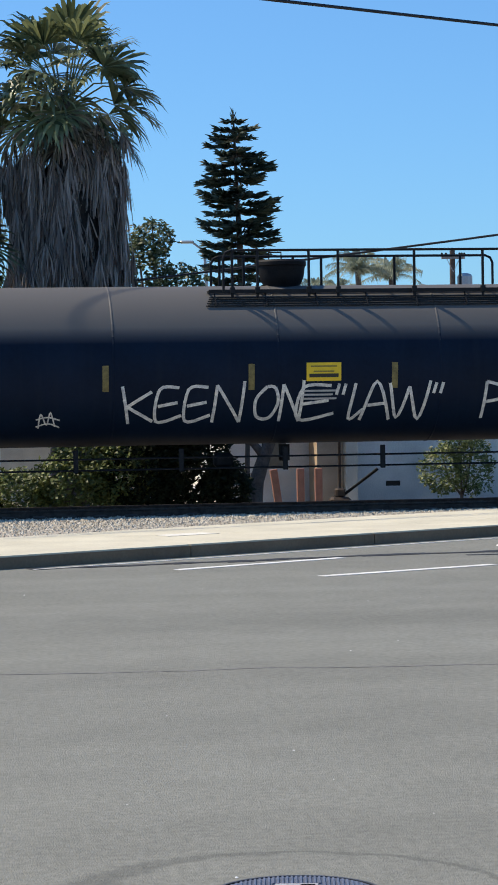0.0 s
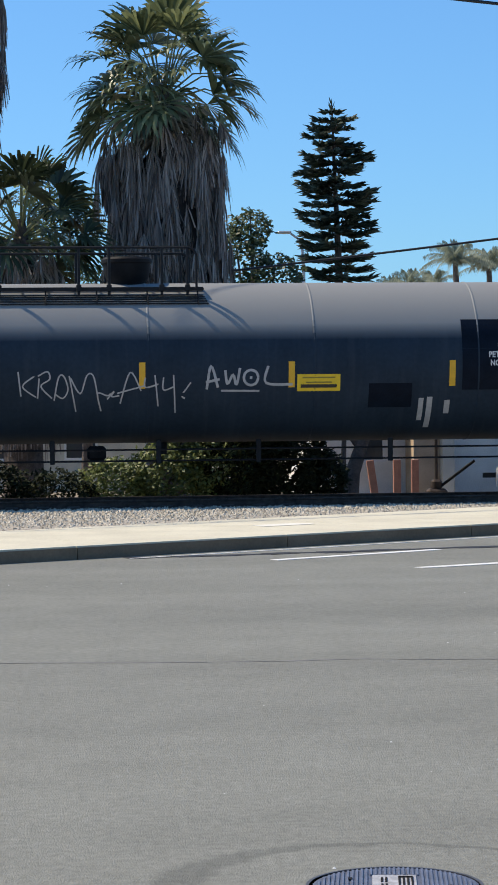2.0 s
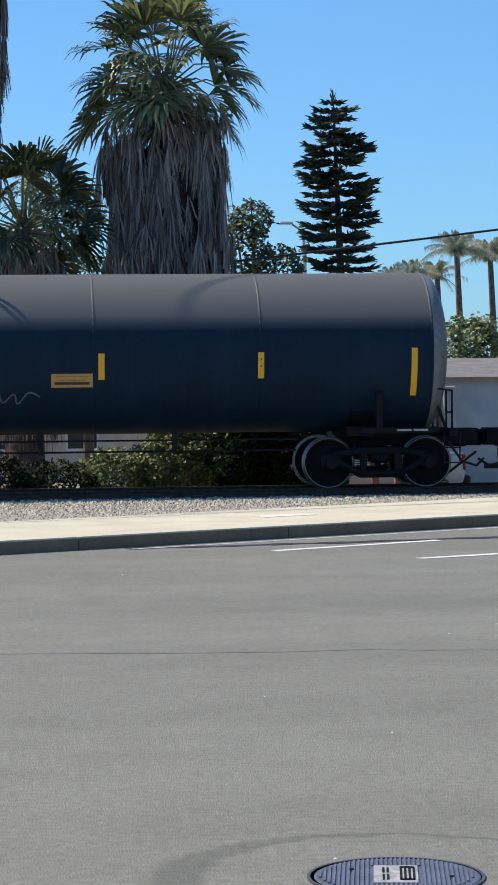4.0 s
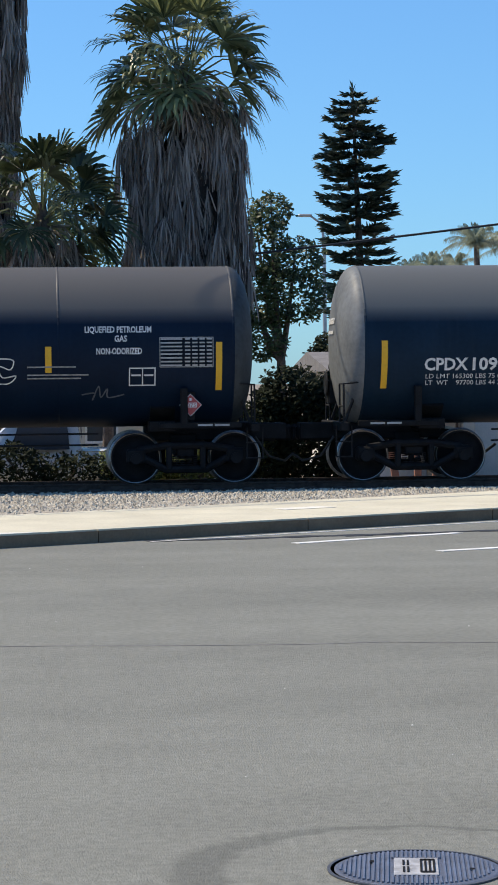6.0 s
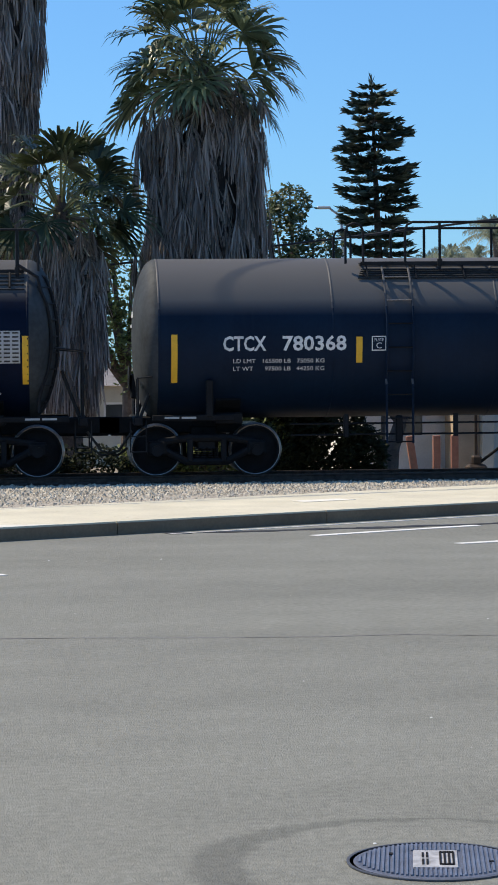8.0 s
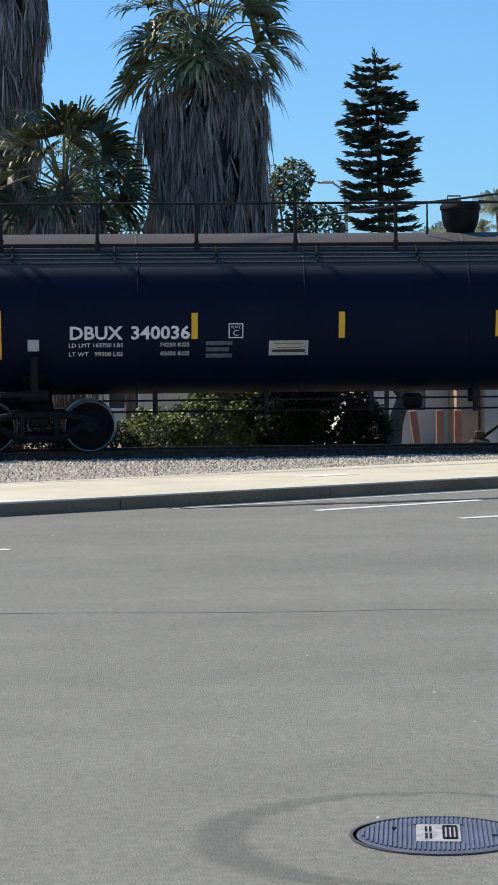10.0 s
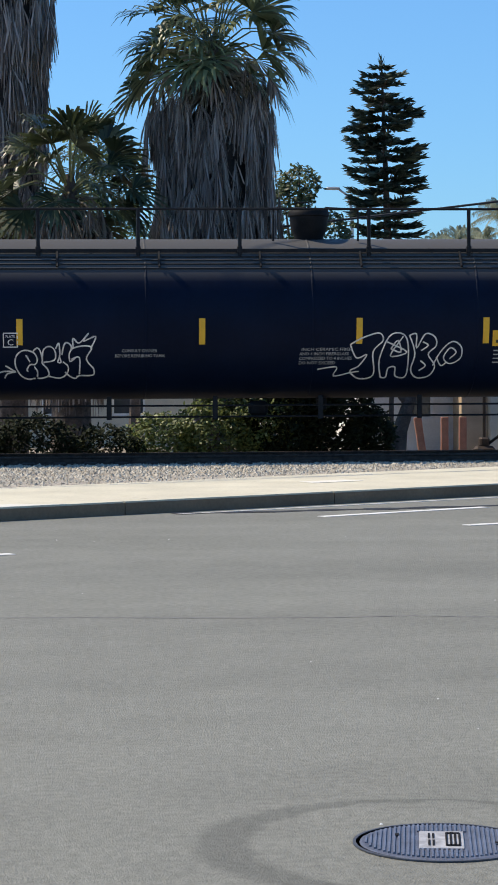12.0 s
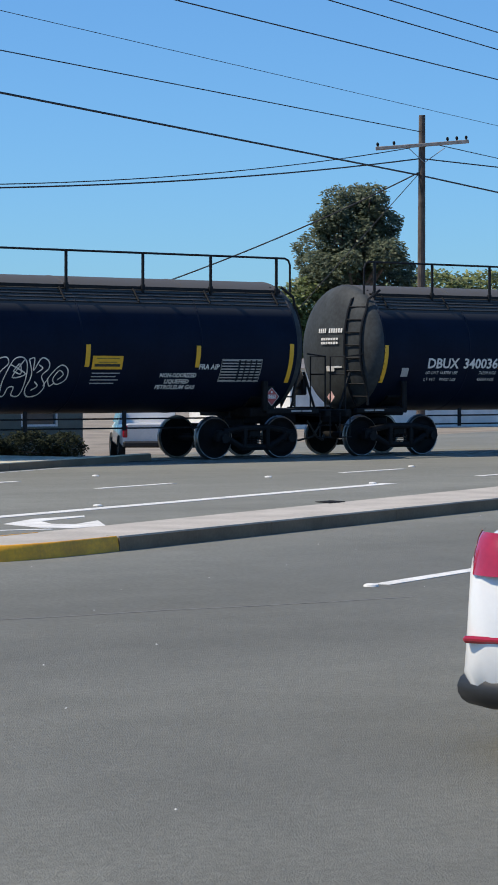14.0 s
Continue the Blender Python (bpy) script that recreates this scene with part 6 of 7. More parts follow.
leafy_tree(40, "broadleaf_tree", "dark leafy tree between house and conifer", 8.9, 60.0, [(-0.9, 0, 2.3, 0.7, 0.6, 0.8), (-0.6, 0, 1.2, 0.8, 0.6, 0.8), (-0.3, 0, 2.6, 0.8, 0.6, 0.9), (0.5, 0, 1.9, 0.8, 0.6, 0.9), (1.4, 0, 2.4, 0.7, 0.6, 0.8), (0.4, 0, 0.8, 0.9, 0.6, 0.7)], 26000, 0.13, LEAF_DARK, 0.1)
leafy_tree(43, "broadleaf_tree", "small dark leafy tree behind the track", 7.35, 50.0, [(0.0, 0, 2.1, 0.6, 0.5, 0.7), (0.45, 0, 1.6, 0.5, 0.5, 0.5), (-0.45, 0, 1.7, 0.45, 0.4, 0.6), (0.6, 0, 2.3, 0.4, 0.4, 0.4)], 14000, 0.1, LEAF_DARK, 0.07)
# leaning trunk by the posts
tr = Soup().tube([(7.20, 48, -0.6), (7.28, 48, 0.2), (7.5, 48, 0.85), (7.9, 48, 1.7), (8.4, 48.2, 2.4)], [0.2, 0.17, 0.14, 0.09, 0.03], 10)
tr.tube([(7.45, 48, 0.75), (7.0, 48, 1.3), (6.5, 48, 1.9)], [0.1, 0.06, 0.02], 7)
single("tree_trunk", tr, BARK, "dark leaning bare tree trunk", "tree trunk", smooth=True)


def feather_palm(seed, x, y, top, size, label):
    rng = random.Random(seed)
    palm = thing("feather_palm", label, "palm tree", "far feather palms", at=pose(x, y, 0))
    part("trunk", Soup().tube([(0, 0, -0.6), (0.2, 0, top * 0.5), (0, 0, top)], [0.25, 0.2, 0.16], 8), BARK, palm)
    green = Soup()
    for i in range(34):
        yaw, lift = i * 2.4, radians(rng.uniform(5, 85))
        d = Vector((math.cos(yaw) * math.cos(lift), math.sin(yaw) * math.cos(lift), math.sin(lift)))
        for j in range(22):
            v = (j + 1) / 22
            p = Vector((0, 0, top)) + d * size * v + Vector((0, 0, -size * 0.5 * v * v))
            for sgn in (-1, 1):
                o = Vector((-math.sin(yaw), math.cos(yaw), 0)) * sgn * 0.17 * size * (1.1 - 0.7 * v)
                e = p + o + Vector((0, 0, -0.14 * size * rng.uniform(0.6, 1.2)))
                green.add([p, p + d * 0.03 * size, e], [(0, 1, 2)])
    part("crown", green, FAR, palm, "drooping feathery leaves")


feather_palm(51, 25.8, 130.0, 9.7, 2.6, "far feathery palm above the roofs")
feather_palm(52, 28.0, 131.0, 9.4, 2.5, "far feathery palm with yellowed leaves")
feather_palm(53, 22.8, 128.0, 8.1, 2.2, "far low feathery palm")
feather_palm(54, 25.2, 133.0, 8.4, 2.0, "far low feathery palm")
feather_palm(55, 22.8, 135.0, 8.2, 2.0, "far low feathery palm")


# ---- poles and wires ----
POLE = material("pole_wood", (0.11, 0.085, 0.07), 0.9, spots=0.25, scale=4, fine=30, bump=0.4)
PALE_WOOD = material("grey_crossarm", (0.34, 0.30, 0.27), 0.9, spots=0.2, scale=6)
CABLE = material("cable", (0.02, 0.02, 0.022), 0.6, spots=0.1)
GALV = material("galvanised", (0.42, 0.43, 0.44), 0.5, 0.6, spots=0.1)


def utility_pole(x, y, top, arm_z, arm, tilt, label, yaw=0.0, lean=0.0):
    pole = thing("utility_pole", label, "utility pole", "utility poles", at=pose(x, y, 0, 0, lean, 0))
    part("post", Soup().tube([(0, 0, -0.6), (0, 0, top)], [0.16, 0.11], 12), POLE, pole)
    a = part("crossarm", Soup().box(0, -0.13, 0, 2 * arm, 0.1, 0.12, bevel=0.01), PALE_WOOD, pole, "weathered wooden crossarm")
    a.matrix_basis = pose(0, 0, arm_z, 0, tilt, yaw)
    for u in (-0.95, -0.6, 0.55, 0.75, 0.95):
        i = part("insulator", Soup().turned([(0.03, 0.06), (0.035, 0.1), (0.05, 0.12), (0.05, 0.16), (0.03, 0.2), (0.0005, 0.21)], 10), TRUCK, a)
        i.matrix_basis = pose(u * arm, -0.13, 0)
    b = Soup()
    for sgn in (-1, 1):
        b.tube([(sgn * 0.55 * arm, -0.16, arm_z - 0.05), (0, -0.14, arm_z - 0.6)], 0.015, 5)
    part("brace", b, GALV, pole)
    return pole


utility_pole(15.75, 51.0, 7.1, 6.22, 1.0, -11, "leaning dark wooden utility pole with tilted crossarm", 0, -1.2)
utility_pole(49.95, 60.0, 10.78, 9.75, 1.6, -4.6, "dark wooden utility pole with grey crossarm", -35)
far_pole = utility_pole(22.3, 92.0, 8.2, 7.9, 0.5, 0, "far utility pole with a transformer")
part("transformer", Soup().turned([(0.3, 0), (0.32, 0.05), (0.32, 0.75), (0.26, 0.85), (0.1, 0.9)], 14, pose(0.5, -0.1, 6.35)), GALV, far_pole, "grey drum transformer")
utility_pole(50.5, 118.0, 8.6, 8.2, 1.0, 0, "far thin utility pole")


def wire(name, a, b, sag, radius, label):
    pts = []
    for i in range(25):
        u = i / 24
        p = Vector(a).lerp(Vector(b), u)
        p.z -= sag * 4 * u * (1 - u)
        pts.append(p)
    single(name, Soup().tube(pts, radius, 5), CABLE, label, "overhead wire", "overhead wires")


WIRE_LABEL = "thin black overhead wire across the sky"
for a, b, sag, r in (
    ((-60, 4.2, 8.62), (49.9, 60, 8.72), 0.0, 0.030),
    ((49.9, 60, 8.72), (140, 106, 8.7), 0.2, 0.030),
    ((-60, 13.0, 9.72), (49.8, 59.9, 10.2), 0.0, 0.016),
    ((52.0, 61.5, 10.0), (140, 100, 10.1), 0.3, 0.016),
    ((-37.5, 30.3, 14.1), (142.5, 102.6, 14.1), 0.0, 0.024),
    ((-40.5, 21.75, 14.1), (142.5, 101.25, 14.1), 0.0, 0.021),
    ((-30.0, 25.35, 14.1), (142.5, 98.25, 14.1), 0.0, 0.021),
    ((-37.5, 33.6, 14.1), (142.5, 114.0, 14.1), 0.0, 0.012),
    ((16.7, 51, 6.45), (48.6, 59, 9.5), 0.72, 0.016),
    ((16.2, 51, 6.2), (49.9, 60, 9.3), 0.54, 0.024),
    ((49.9, 60, 9.3), (140, 70, 9.6), 0.4, 0.022),
    ((14.65, 50.9, 5.85), (-30, 49.9, 1.6), 0.35, 0.028),
    ((49.9, 60, 8.85), (38.4, 62.5, 4.09), 0.25, 0.025),
    ((49.9, 60, 8.85), (43.6, 58.5, 4.0), 0.0, 0.014),
):
    wire("overhead_wire", a, b, sag, r, WIRE_LABEL)

# street lamp
lamp = thing("street_lamp", "slim grey street lamp with curved arm", "street lamp", at=pose(10.4, 80.0, 0))
part("post", Soup().tube([(0, 0, -0.6), (0, 0, 6.6), (-0.05, 0, 7.2), (-0.2, 0, 7.5), (-0.45, 0, 7.68)], [0.09, 0.06, 0.05, 0.04, 0.04], 8), GALV, lamp)
part("lamp_head", Soup().box(-0.68, 0, 7.72, 0.5, 0.2, 0.1, bevel=0.04), GALV, lamp)


# ---- buildings behind the track ----
STUCCO = material("grey_white_stucco", (0.80, 0.78, 0.73), 0.85, spots=0.1, scale=1.5, fine=30, bump=0.3)
TAN = material("tan_boards", (0.50, 0.38, 0.26), 0.8, spots=0.15, scale=2)
CREAM = material("cream_stucco", (0.62, 0.58, 0.48), 0.85, spots=0.1, scale=2, bump=0.2)
ROOF = material("grey_roof", (0.20, 0.19, 0.19), 0.85, spots=0.15, scale=3, bump=0.3)
GLASS = material("window_glass", (0.05, 0.06, 0.07), 0.08, spots=0.05, spec=0.8)
BLIND = material("pale_blind", (0.60, 0.60, 0.56), 0.7, spots=0.05)
PAINT_WHITE = material("white_paint", (0.78, 0.78, 0.76), 0.6, spots=0.05)
PAINT_YELLOW = material("yellow_wall_paint", (0.75, 0.50, 0.10), 0.7, spots=0.1)
DOOR_GREY = material("roller_door", (0.30, 0.30, 0.31), 0.5, 0.3, spots=0.1)
SALMON = material("salmon_plank", (0.46, 0.22, 0.16), 0.75, spots=0.15, scale=4)
BROWN = material("brown_wood", (0.14, 0.07, 0.05), 0.7, spots=0.2)
BIN = material("bin_plastic", (0.03, 0.04, 0.05), 0.5, spots=0.1)
GREEN_WALL = material("shaded_green_wall", (0.16, 0.18, 0.15), 0.9, spots=0.1)


def house(name, label, x0, x1, y, deep, z1, wall, openings=(), roof_over=0.35, z0=-0.65):
    """A low block: its front wall is pierced by openings (x0, z0, x1, z1, kind)."""
    b = thing(name, label, "building", "buildings behind the track")
    xs = sorted({x0, x1, *[o[0] for o in openings], *[o[2] for o in openings]})
    zs = sorted({z0, z1, *[o[1] for o in openings], *[o[3] for o in openings]})
    front = Soup()
    for xa, xb in zip(xs[:-1], xs[1:]):
        for za, zb in zip(zs[:-1], zs[1:]):
            mx_, mz_ = (xa + xb) / 2, (za + zb) / 2
            if not any(o[0] < mx_ < o[2] and o[1] < mz_ < o[3] for o in openings):
                front.box(mx_, y + 0.1, mz_, xb - xa, 0.2, zb - za)
    part("front_wall", front.weld(), wall, b)
    for xx in (x0 + 0.1, x1 - 0.1):
        part("side_wall", Soup().box(xx, y + 0.2 + deep / 2, (z0 + z1) / 2, 0.2, deep, z1 - z0), wall, b)
    part("rear_wall", Soup().box((x0 + x1) / 2, y + 0.3 + deep, (z0 + z1) / 2, x1 - x0, 0.2, z1 - z0), wall, b)
    r = Soup()
    ov = roof_over
    r.add([(x0 - ov, y - ov, z1), (x1 + ov, y - ov, z1), (x1 + ov, y + deep + ov, z1), (x0 - ov, y + deep + ov, z1), (x0 - ov, y + deep / 2, z1 + 0.5), (x1 + ov, y + deep / 2, z1 + 0.5)], [(0, 1, 5, 4), (2, 3, 4, 5), (1, 2, 5), (3, 0, 4), (3, 2, 1, 0)])
    part("roof", r, ROOF, b)
    for xa, za, xb, zb, kind in openings:
        if kind == "window":
            w = part("window", Soup().box((xa + xb) / 2, y + 0.12, (za + zb) / 2, xb - xa - 0.1, 0.02, zb - za - 0.1), GLASS, b)
            f = Soup()
            for xx in (xa + 0.03, xb - 0.03):
                f.box(xx, y + 0.08, (za + zb) / 2, 0.06, 0.1, zb - za)
            for zz in (za + 0.03, zb - 0.03):
                f.box((xa + xb) / 2, y + 0.08, zz, xb - xa - 0.12, 0.1, 0.06)
            part("window_frame", f, PAINT_WHITE, w)
            part("blind", Soup().box((xa + xb) / 2, y + 0.16, (za + zb) / 2 + 0.1, xb - xa - 0.12, 0.01, (zb - za) * 0.7), BLIND, w)
        elif kind == "vent":
            part("vent", Soup().box((xa + xb) / 2, y + 0.06, (za + zb) / 2, xb - xa, 0.04, zb - za), INK, b)
        elif kind == "door":
            n = 9
            for i in range(n):
                h = (zb - za) / n
                part("door_slat", Soup().box((xa + xb) / 2, y + 0.12, za + (i + 0.5) * h, xb - xa, 0.05, h * 0.94, bevel=0.01), DOOR_GREY, b, "grey roller door slat")
    return b


house("low_house", "low grey-white stucco house behind the track", 7.2, 23.3, 52.2, 8, 2.05, STUCCO, ((13.97, 0.13, 15.4, 1.4, "window"), (16.6, 0.65, 17.7, 1.3, "window"), (11.0, -0.10, 11.35, 0.02, "vent"), (17.9, -0.2, 18.2, -0.08, "vent"), (19.2, 0.5, 20.3, 1.4, "window"), (8.0, 0.3, 8.7, 1.3, "window")))
house("tan_shed", "narrow tan boarded shed with cream corner", 9.15, 9.75, 51.0, 0.7, 1.9, TAN, roof_over=0.1)
single("wall_end", Soup().box(9.9, 50.95, 0.6, 0.28, 0.5, 2.5, bevel=0.02), CREAM, "cream stucco end of a garden wall", "wall")
house("garage", "garage with grey roller door between yellow and white posts", 23.95, 26.1, 50.4, 6, 2.3, PAINT_YELLOW, ((24.35, -0.6, 25.75, 1.8, "door"),))
single("white_post", Soup().box(24.1, 50.1, 0.7, 0.34, 0.3, 2.6, bevel=0.02), PAINT_WHITE, "square white painted porch post", "post")
house("shaded_house", "dark shaded house with hedges in front", 28.2, 33.4, 55.0, 7, 2.6, GREEN_WALL, ((29.2, 0.4, 30.3, 1.5, "window"), (31.4, 0.4, 32.6, 1.5, "window")))
leafy_tree(41, "hedge", "low clipped dark green hedge", 31.5, 52.6, [(-2.6, 0, -0.1, 0.9, 0.4, 0.45), (-1.2, 0, -0.1, 0.9, 0.4, 0.45), (-0.1, 0, -0.1, 0.6, 0.4, 0.4)], 12000, 0.09, LEAF_DARK, 0.04)
house("pale_house", "pale house glimpsed between the palms", -9.0, 5.2, 61.0, 8, 1.55, CREAM, ((-0.5, 0.2, 0.5, 1.1, "window"), (1.4, 0.2, 2.3, 1.1, "window"), (-3.5, 0.2, -2.4, 1.1, "window")))
house("far_house", "far low house beyond the crossing", 62.0, 84.0, 84.0, 8, 2.2, STUCCO, ((64, 0.2, 65.4, 1.3, "window"), (68, 0.2, 69.4, 1.3, "window"), (72, 0.2, 73.4, 1.3, "window")))
for i, x in enumerate((7.27, 7.74, 8.11)):
    m = pose(x, 45.05, -0.05, 0, -8 if i == 0 else 0, 0)
    s = Soup().box(0, 0, 0, 0.15, 0.1, 1.2, m, 0.01)
    single("plank_post", s, SALMON, "weathered salmon-red wooden post", "post", "salmon posts")
stand = thing("switch_stand", "rusty track switch stand with a long lever", "switch stand", at=pose(8.35, 44.0, -0.3))
part("base", Soup().box(0, 0, 0.15, 0.4, 0.35, 0.3, bevel=0.05).box(0, 0, 0.38, 0.2, 0.2, 0.2, bevel=0.04), RUST, stand)
part("mast", Soup().tube([(0, 0, 0.4), (0, 0, 1.6)], 0.03, 8), RUST, stand)
part("lever", Soup().tube([(0.08, -0.05, 0.35), (0.75, -0.1, 0.85)], 0.03, 8), TRUCK, stand)
for x in (19.15, 19.7):
    wheelie = thing("wheeled_bin", "dark plastic wheeled bin with lid", "bin", "wheeled bins", at=pose(x, 48.2, -0.6))
    part("body", Soup().add([(-0.2, -0.2, 0), (0.2, -0.2, 0), (0.2, 0.2, 0), (-0.2, 0.2, 0), (-0.26, -0.28, 0.95), (0.26, -0.28, 0.95), (0.26, 0.28, 0.95), (-0.26, 0.28, 0.95)], [(3, 2, 1, 0), (0, 1, 5, 4), (1, 2, 6, 5), (2, 3, 7, 6), (3, 0, 4, 7), (4, 5, 6, 7)]), BIN, wheelie)
    part("lid", Soup().box(0, 0, 1.0, 0.58, 0.64, 0.08, bevel=0.03), BIN, wheelie)
planter = thing("planter", "long low brown wooden planter with pale rail", "planter", at=pose(13.75, 48.4, -0.6))
part("box", Soup().box(0, 0, 0.3, 1.3, 0.5, 0.62, bevel=0.03), BROWN, planter)
part("rail", Soup().tube([(-0.3, -0.3, 0.62), (0.7, -0.3, 0.62), (0.9, -0.3, 0.1)], 0.02, 6), PAINT_WHITE, planter)
single("low_wall", Soup().box(21.4, 48.0, -0.2, 1.95, 0.5, 0.8, bevel=0.04), CREAM, "low beige block wall", "wall")
single("lamp_pipe", Soup().tube([(17.35, 49, -0.6), (17.35, 49, 1.9)], 0.04, 8), PAINT_WHITE, "thin white pipe post", "post")
single("lawn_strip", Soup().box(17.0, 49.6, -0.58, 9.0, 3.6, 0.05), material("lawn", (0.07, 0.10, 0.03), 0.9, spots=0.3, scale=6, fine=60, bump=0.6), "narrow green lawn before the house", "lawn", kind="structure")


# ---- vehicles ----
CAR_WHITE = material("white_car_paint", (0.80, 0.79, 0.76), 0.25, spots=0.02, scale=2, coat=0.6)
CAR_DARK = material("dark_car_paint", (0.015, 0.016, 0.018), 0.3, spots=0.05, coat=0.5)
LAMP_RED = material("tail_lamp", (0.38, 0.01, 0.03), 0.12, spots=0.1, scale=8, coat=1.0)
TRIM = material("black_trim", (0.02, 0.02, 0.02), 0.5, spots=0.1)
TYRE = material("tyre", (0.02, 0.02, 0.02), 0.85, spots=0.1)
RIM = material("alloy_rim", (0.45, 0.45, 0.46), 0.3, 0.8, spots=0.05)


def loft(sections):
    """A body from cross-sections: (x, half width, low z, belt z, top z, top half width)."""
    s = Soup()
    rings = []
    for x, w, lo, belt, top, tw in sections:
        rings.append([(x, -w * 0.92, lo), (x, -w, lo + 0.12), (x, -w * 0.965, belt - 0.08), (x, -w * 0.91, belt), (x, -tw, top - 0.04), (x, -tw * 0.8, top), (x, tw * 0.8, top), (x, tw, top - 0.04), (x, w * 0.91, belt), (x, w * 0.965, belt - 0.08), (x, w, lo + 0.12), (x, w * 0.92, lo)])
    n = 12
    vs = [p for r in rings for p in r]
    fs = [tuple(range(n)), tuple((len(rings) - 1) * n + k for k in range(n - 1, -1, -1))]
    for i in range(len(rings) - 1):
        for k in range(n):
            a, b = i * n + k, i * n + (k + 1) % n
            fs.append((a, a + n, b + n, b))
    return s.add(vs, fs)


def road_wheel(parent, x, y, r):
    w = part("wheel", Soup().turned([(r * 0.62, -0.1), (r * 0.95, -0.1), (r, -0.07), (r, 0.07), (r * 0.95, 0.1), (r * 0.62, 0.1)], 28, pose(x, y, r, 90, 0, 0), False), TYRE, parent)
    part("rim", Soup().turned([(0.0005, 0.06), (r * 0.2, 0.07), (r * 0.55, 0.03), (r * 0.64, 0.085), (r * 0.64, -0.085), (0.0005, -0.05)], 20, pose(x, y, r, 90, 0, 0)), RIM, w)


def sedan(m):
    """A white saloon; its rear end lies at x = 0 and it points along +x."""
    c = thing("sedan", "white saloon car seen from behind, red tail lamps", "car", at=m)
    rear = [(0.0, 0.72, 0.36, 0.60, 0.64, 0.60), (0.025, 0.79, 0.31, 0.68, 0.72, 0.70), (0.07, 0.83, 0.28, 0.82, 0.88, 0.74), (0.12, 0.85, 0.26, 0.95, 1.04, 0.74), (0.19, 0.87, 0.24, 1.01, 1.09, 0.74), (0.30, 0.885, 0.23, 1.02, 1.11, 0.75), (0.45, 0.90, 0.22, 1.01, 1.12, 0.76), (0.9, 0.91, 0.22, 0.97, 1.25, 0.68), (1.5, 0.91, 0.22, 0.97, 1.42, 0.62), (2.4, 0.91, 0.22, 0.96, 1.46, 0.62), (3.0, 0.91, 0.22, 0.95, 1.35, 0.64), (3.6, 0.90, 0.22, 0.92, 1.02, 0.72), (4.3, 0.86, 0.22, 0.82, 0.88, 0.72), (4.65, 0.72, 0.26, 0.66, 0.72, 0.60)]
    part("body", loft(rear), CAR_WHITE, c, "glossy white body", True)
    part("bumper", Soup().tube([(0.45, -0.85, 0.30), (0.18, -0.82, 0.31), (0.07, -0.68, 0.31), (0.04, -0.3, 0.31), (0.04, 0.3, 0.31), (0.07, 0.68, 0.31), (0.18, 0.82, 0.31), (0.45, 0.85, 0.30)], 0.085, 14), TRIM, c, "black lower bumper", True)
    for y in (-1, 1):
        lamp = Soup()
        cols = ((0.0, 0.46), (0.004, 0.62), (0.02, 0.74), (0.06, 0.825), (0.14, 0.868), (0.26, 0.895))
        rows = ((0.86, 0.045), (0.91, 0.06), (0.97, 0.085), (1.03, 0.12), (1.06, 0.15))
        vs = [(dx + back - 0.022, y * (0.945 * w + 0.012 - 0.2 * max(0, back - 0.09)), zz + 0.05 * dx) for zz, back in rows for dx, w in cols]
        lamp.add(vs, [(6 * i + k, 6 * i + k + 1, 6 * i + k + 7, 6 * i + k + 6) if y > 0 else (6 * i + k + 6, 6 * i + k + 7, 6 * i + k + 1, 6 * i + k) for i in range(4) for k in range(5)])
        part("tail_lamp", lamp, LAMP_RED, c, "glossy red tail lamp", True)
    part("reflector", Soup().box(0.04, 0, 0.56, 0.10, 1.62, 0.035, bevel=0.012), LAMP_RED, c, "thin red reflector line")
    part("rear_window", Soup().add([(0.62, -0.62, 1.12), (0.62, 0.62, 1.12), (1.38, 0.56, 1.40), (1.38, -0.56, 1.40)], [(0, 1, 2, 3)]), GLASS, c)
    part("plate", Soup().box(-0.005, 0, 0.78, 0.02, 0.32, 0.16, bevel=0.01), PAINT_WHITE, c)
    for x in (0.95, 3.75):
        for y in (-0.80, 0.80):
            road_wheel(c, x, y, 0.32)
    return c


sedan(pose(7.66, 7.38, 0, 0, 0, 27))


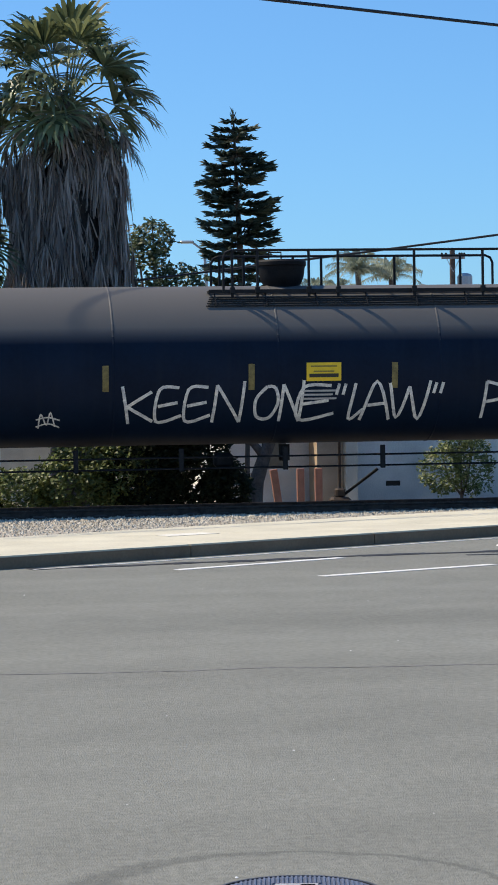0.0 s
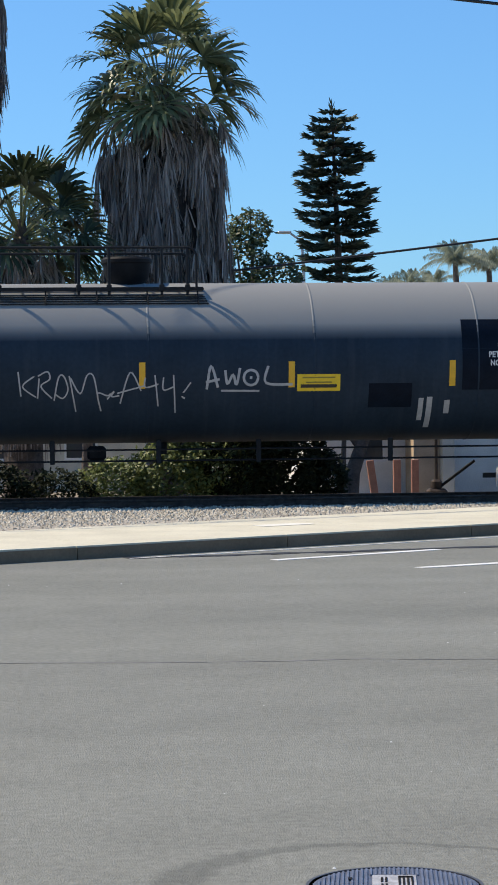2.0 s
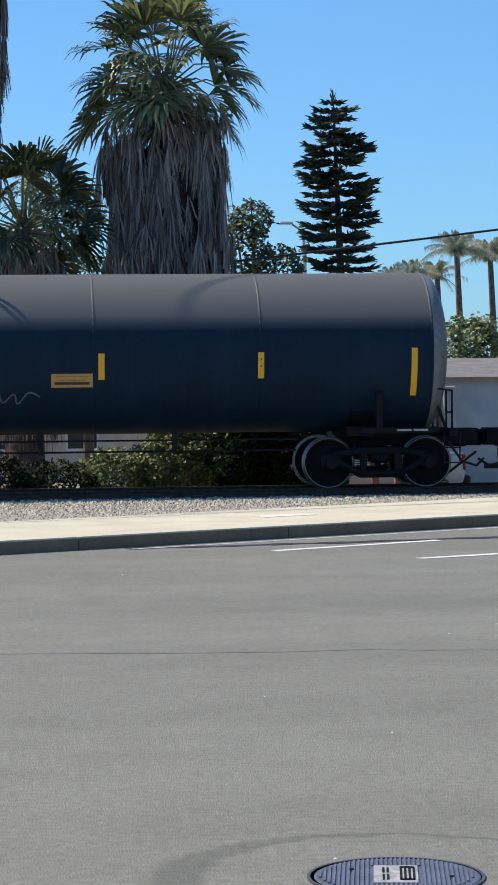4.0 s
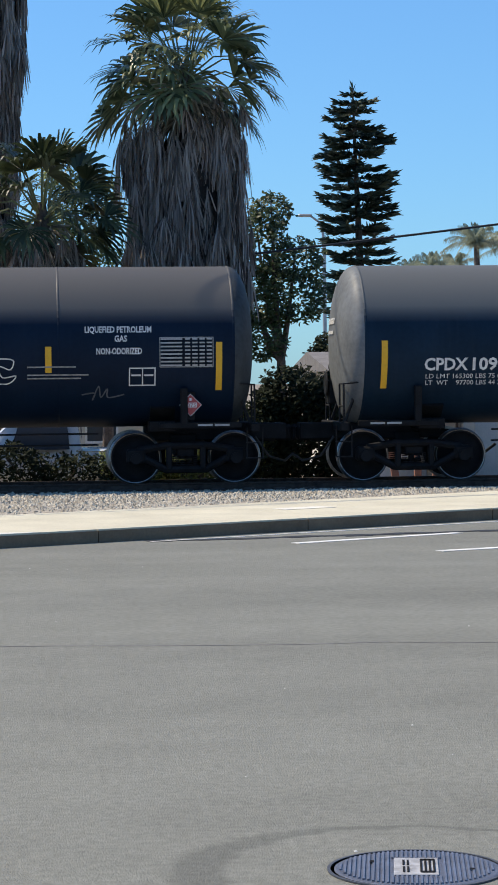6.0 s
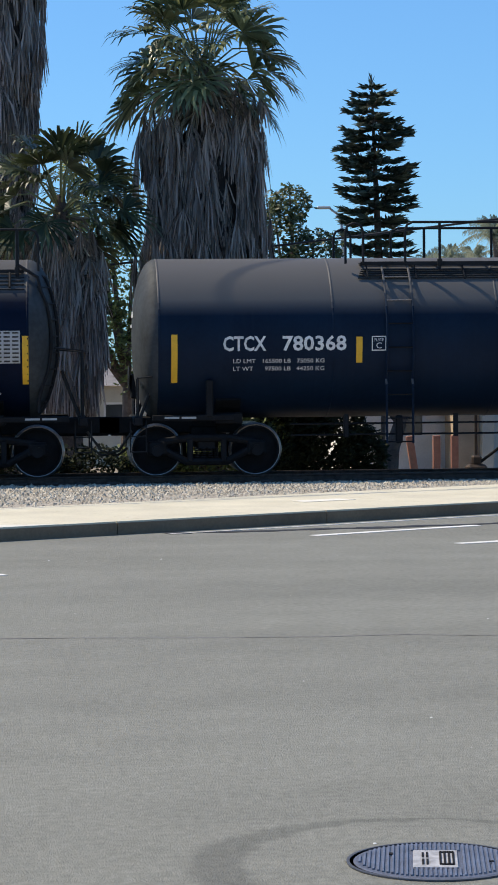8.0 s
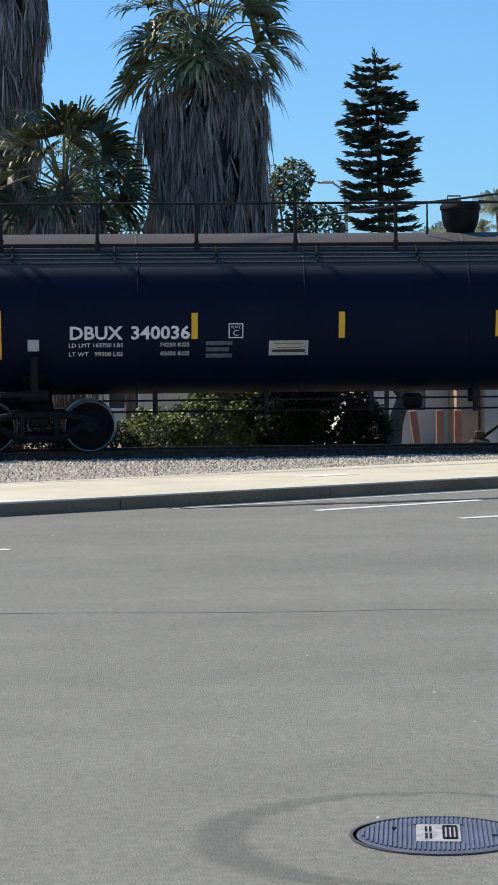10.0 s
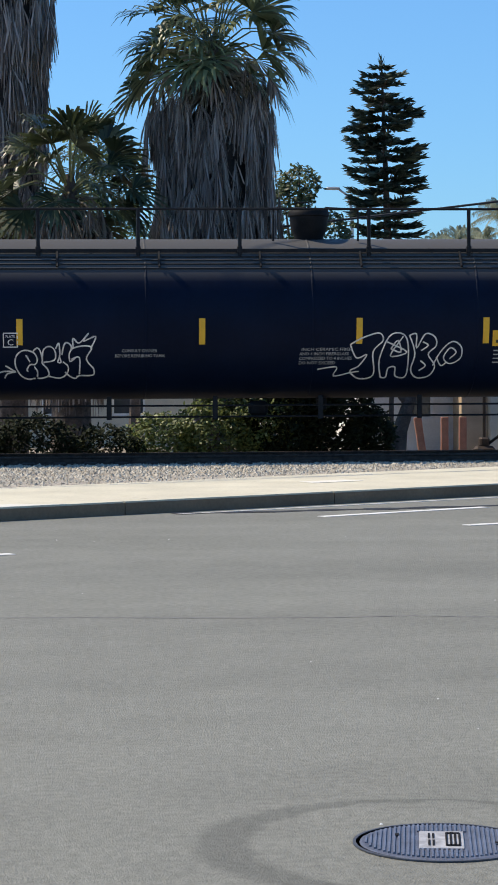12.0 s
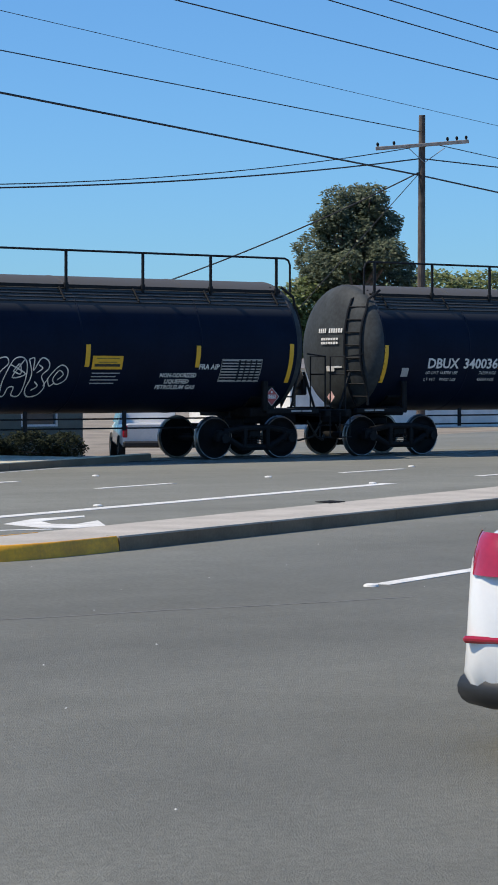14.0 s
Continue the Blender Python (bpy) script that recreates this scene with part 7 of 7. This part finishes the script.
def pickup(m, name, label, paint, k=1.0):
    c = thing(name, label, "pickup truck", at=m)
    body = [(0.0, 0.86, 0.5, 1.0, 1.08, 0.84), (0.06, 0.9, 0.45, 1.05, 1.1, 0.86), (1.9, 0.92, 0.42, 1.05, 1.1, 0.86), (2.0, 0.92, 0.42, 1.08, 1.78, 0.68), (3.2, 0.92, 0.42, 1.08, 1.82, 0.68), (3.8, 0.92, 0.42, 1.06, 1.25, 0.76), (5.0, 0.9, 0.42, 0.98, 1.05, 0.8), (5.35, 0.84, 0.5, 0.9, 0.94, 0.74)]
    part("body", loft([(k * s[0], *s[1:]) for s in body]), paint, c, "", True)
    part("bumper", Soup().box(-0.06, 0, 0.52, 0.16, 1.7, 0.18, bevel=0.04), TRIM, c)
    for y in (-1, 1):
        part("tail_lamp", Soup().box(0.02, y * 0.80, 0.88, 0.1, 0.14, 0.34, bevel=0.03), LAMP_RED, c, "red tail lamp")
        part("side_window", Soup().add([(2.15 * k, y * 0.925, 1.1), (3.35 * k, y * 0.925, 1.1), (3.15 * k, y * 0.74, 1.7), (2.2 * k, y * 0.74, 1.7)], [(0, 1, 2, 3)] if y < 0 else [(3, 2, 1, 0)]), GLASS, c)
    for x in (1.0 * k, 4.3 * k):
        for y in (-0.84, 0.84):
            road_wheel(c, x, y, 0.38)
    return c


passing = pickup(pose(14, 46.2, -0.62, 0, 0, 180), "pickup_truck", "white pickup truck driving behind the train", CAR_WHITE)
pickup(pose(34.75, 53.4, -0.62, 0, 0, 62), "pickup_truck", "white pickup truck beyond the crossing", CAR_WHITE)
pickup(pose(23.5, 49.4, -0.62, 0, 0, 180), "parked_car", "dark parked off-road car beside the wall", CAR_DARK, 0.6)


# ---- what moves ----
GONE = [  # seconds, metres that the train has gone
    (0.0, -0.16), (0.5, 4.11), (1.0, 8.14), (1.5, 12.17), (2.0, 15.92), (2.5, 19.96), (3.0, 24.10), (3.5, 28.15),
    (4.0, 32.20), (4.5, 36.25), (5.0, 40.21), (5.5, 44.52), (6.0, 48.61), (6.5, 52.42), (7.0, 56.49), (7.5, 60.57),
    (8.0, 64.93), (8.5, 68.80), (9.0, 72.92), (9.5, 77.02), (10.0, 81.12), (10.5, 85.33), (11.0, 89.47), (11.5, 93.36),
    (12.0, 97.49), (12.5, 101.63), (13.0, 106.05), (13.5, 110.23), (14.0, 114.24),
]


def run(t):
    """Metres that the train has gone at t seconds."""
    i = min(int(t * 2), len(GONE) - 2)
    (t0, a), (t1, b) = GONE[i], GONE[i + 1]
    return a + (b - a) * (t - t0) / (t1 - t0)


def motions():
    for car, centre in CAR_PLACES:
        walk(car, [(t, pose(centre + gone, TRACK, RAIL_TOP)) for t, gone in GONE])
    walk(passing, [(t, pose(22.1 - 3.2 * t, 46.9, -0.62, 0, 0, 180)) for t in range(15)])
    steps = [i / 15 for i in range(211)]
    for w, x in ROLLING:
        walk(w, [(t, pose(x, 0, WHEEL_R, 0, math.degrees(run(t) / WHEEL_R), 0)) for t in steps])


motions()
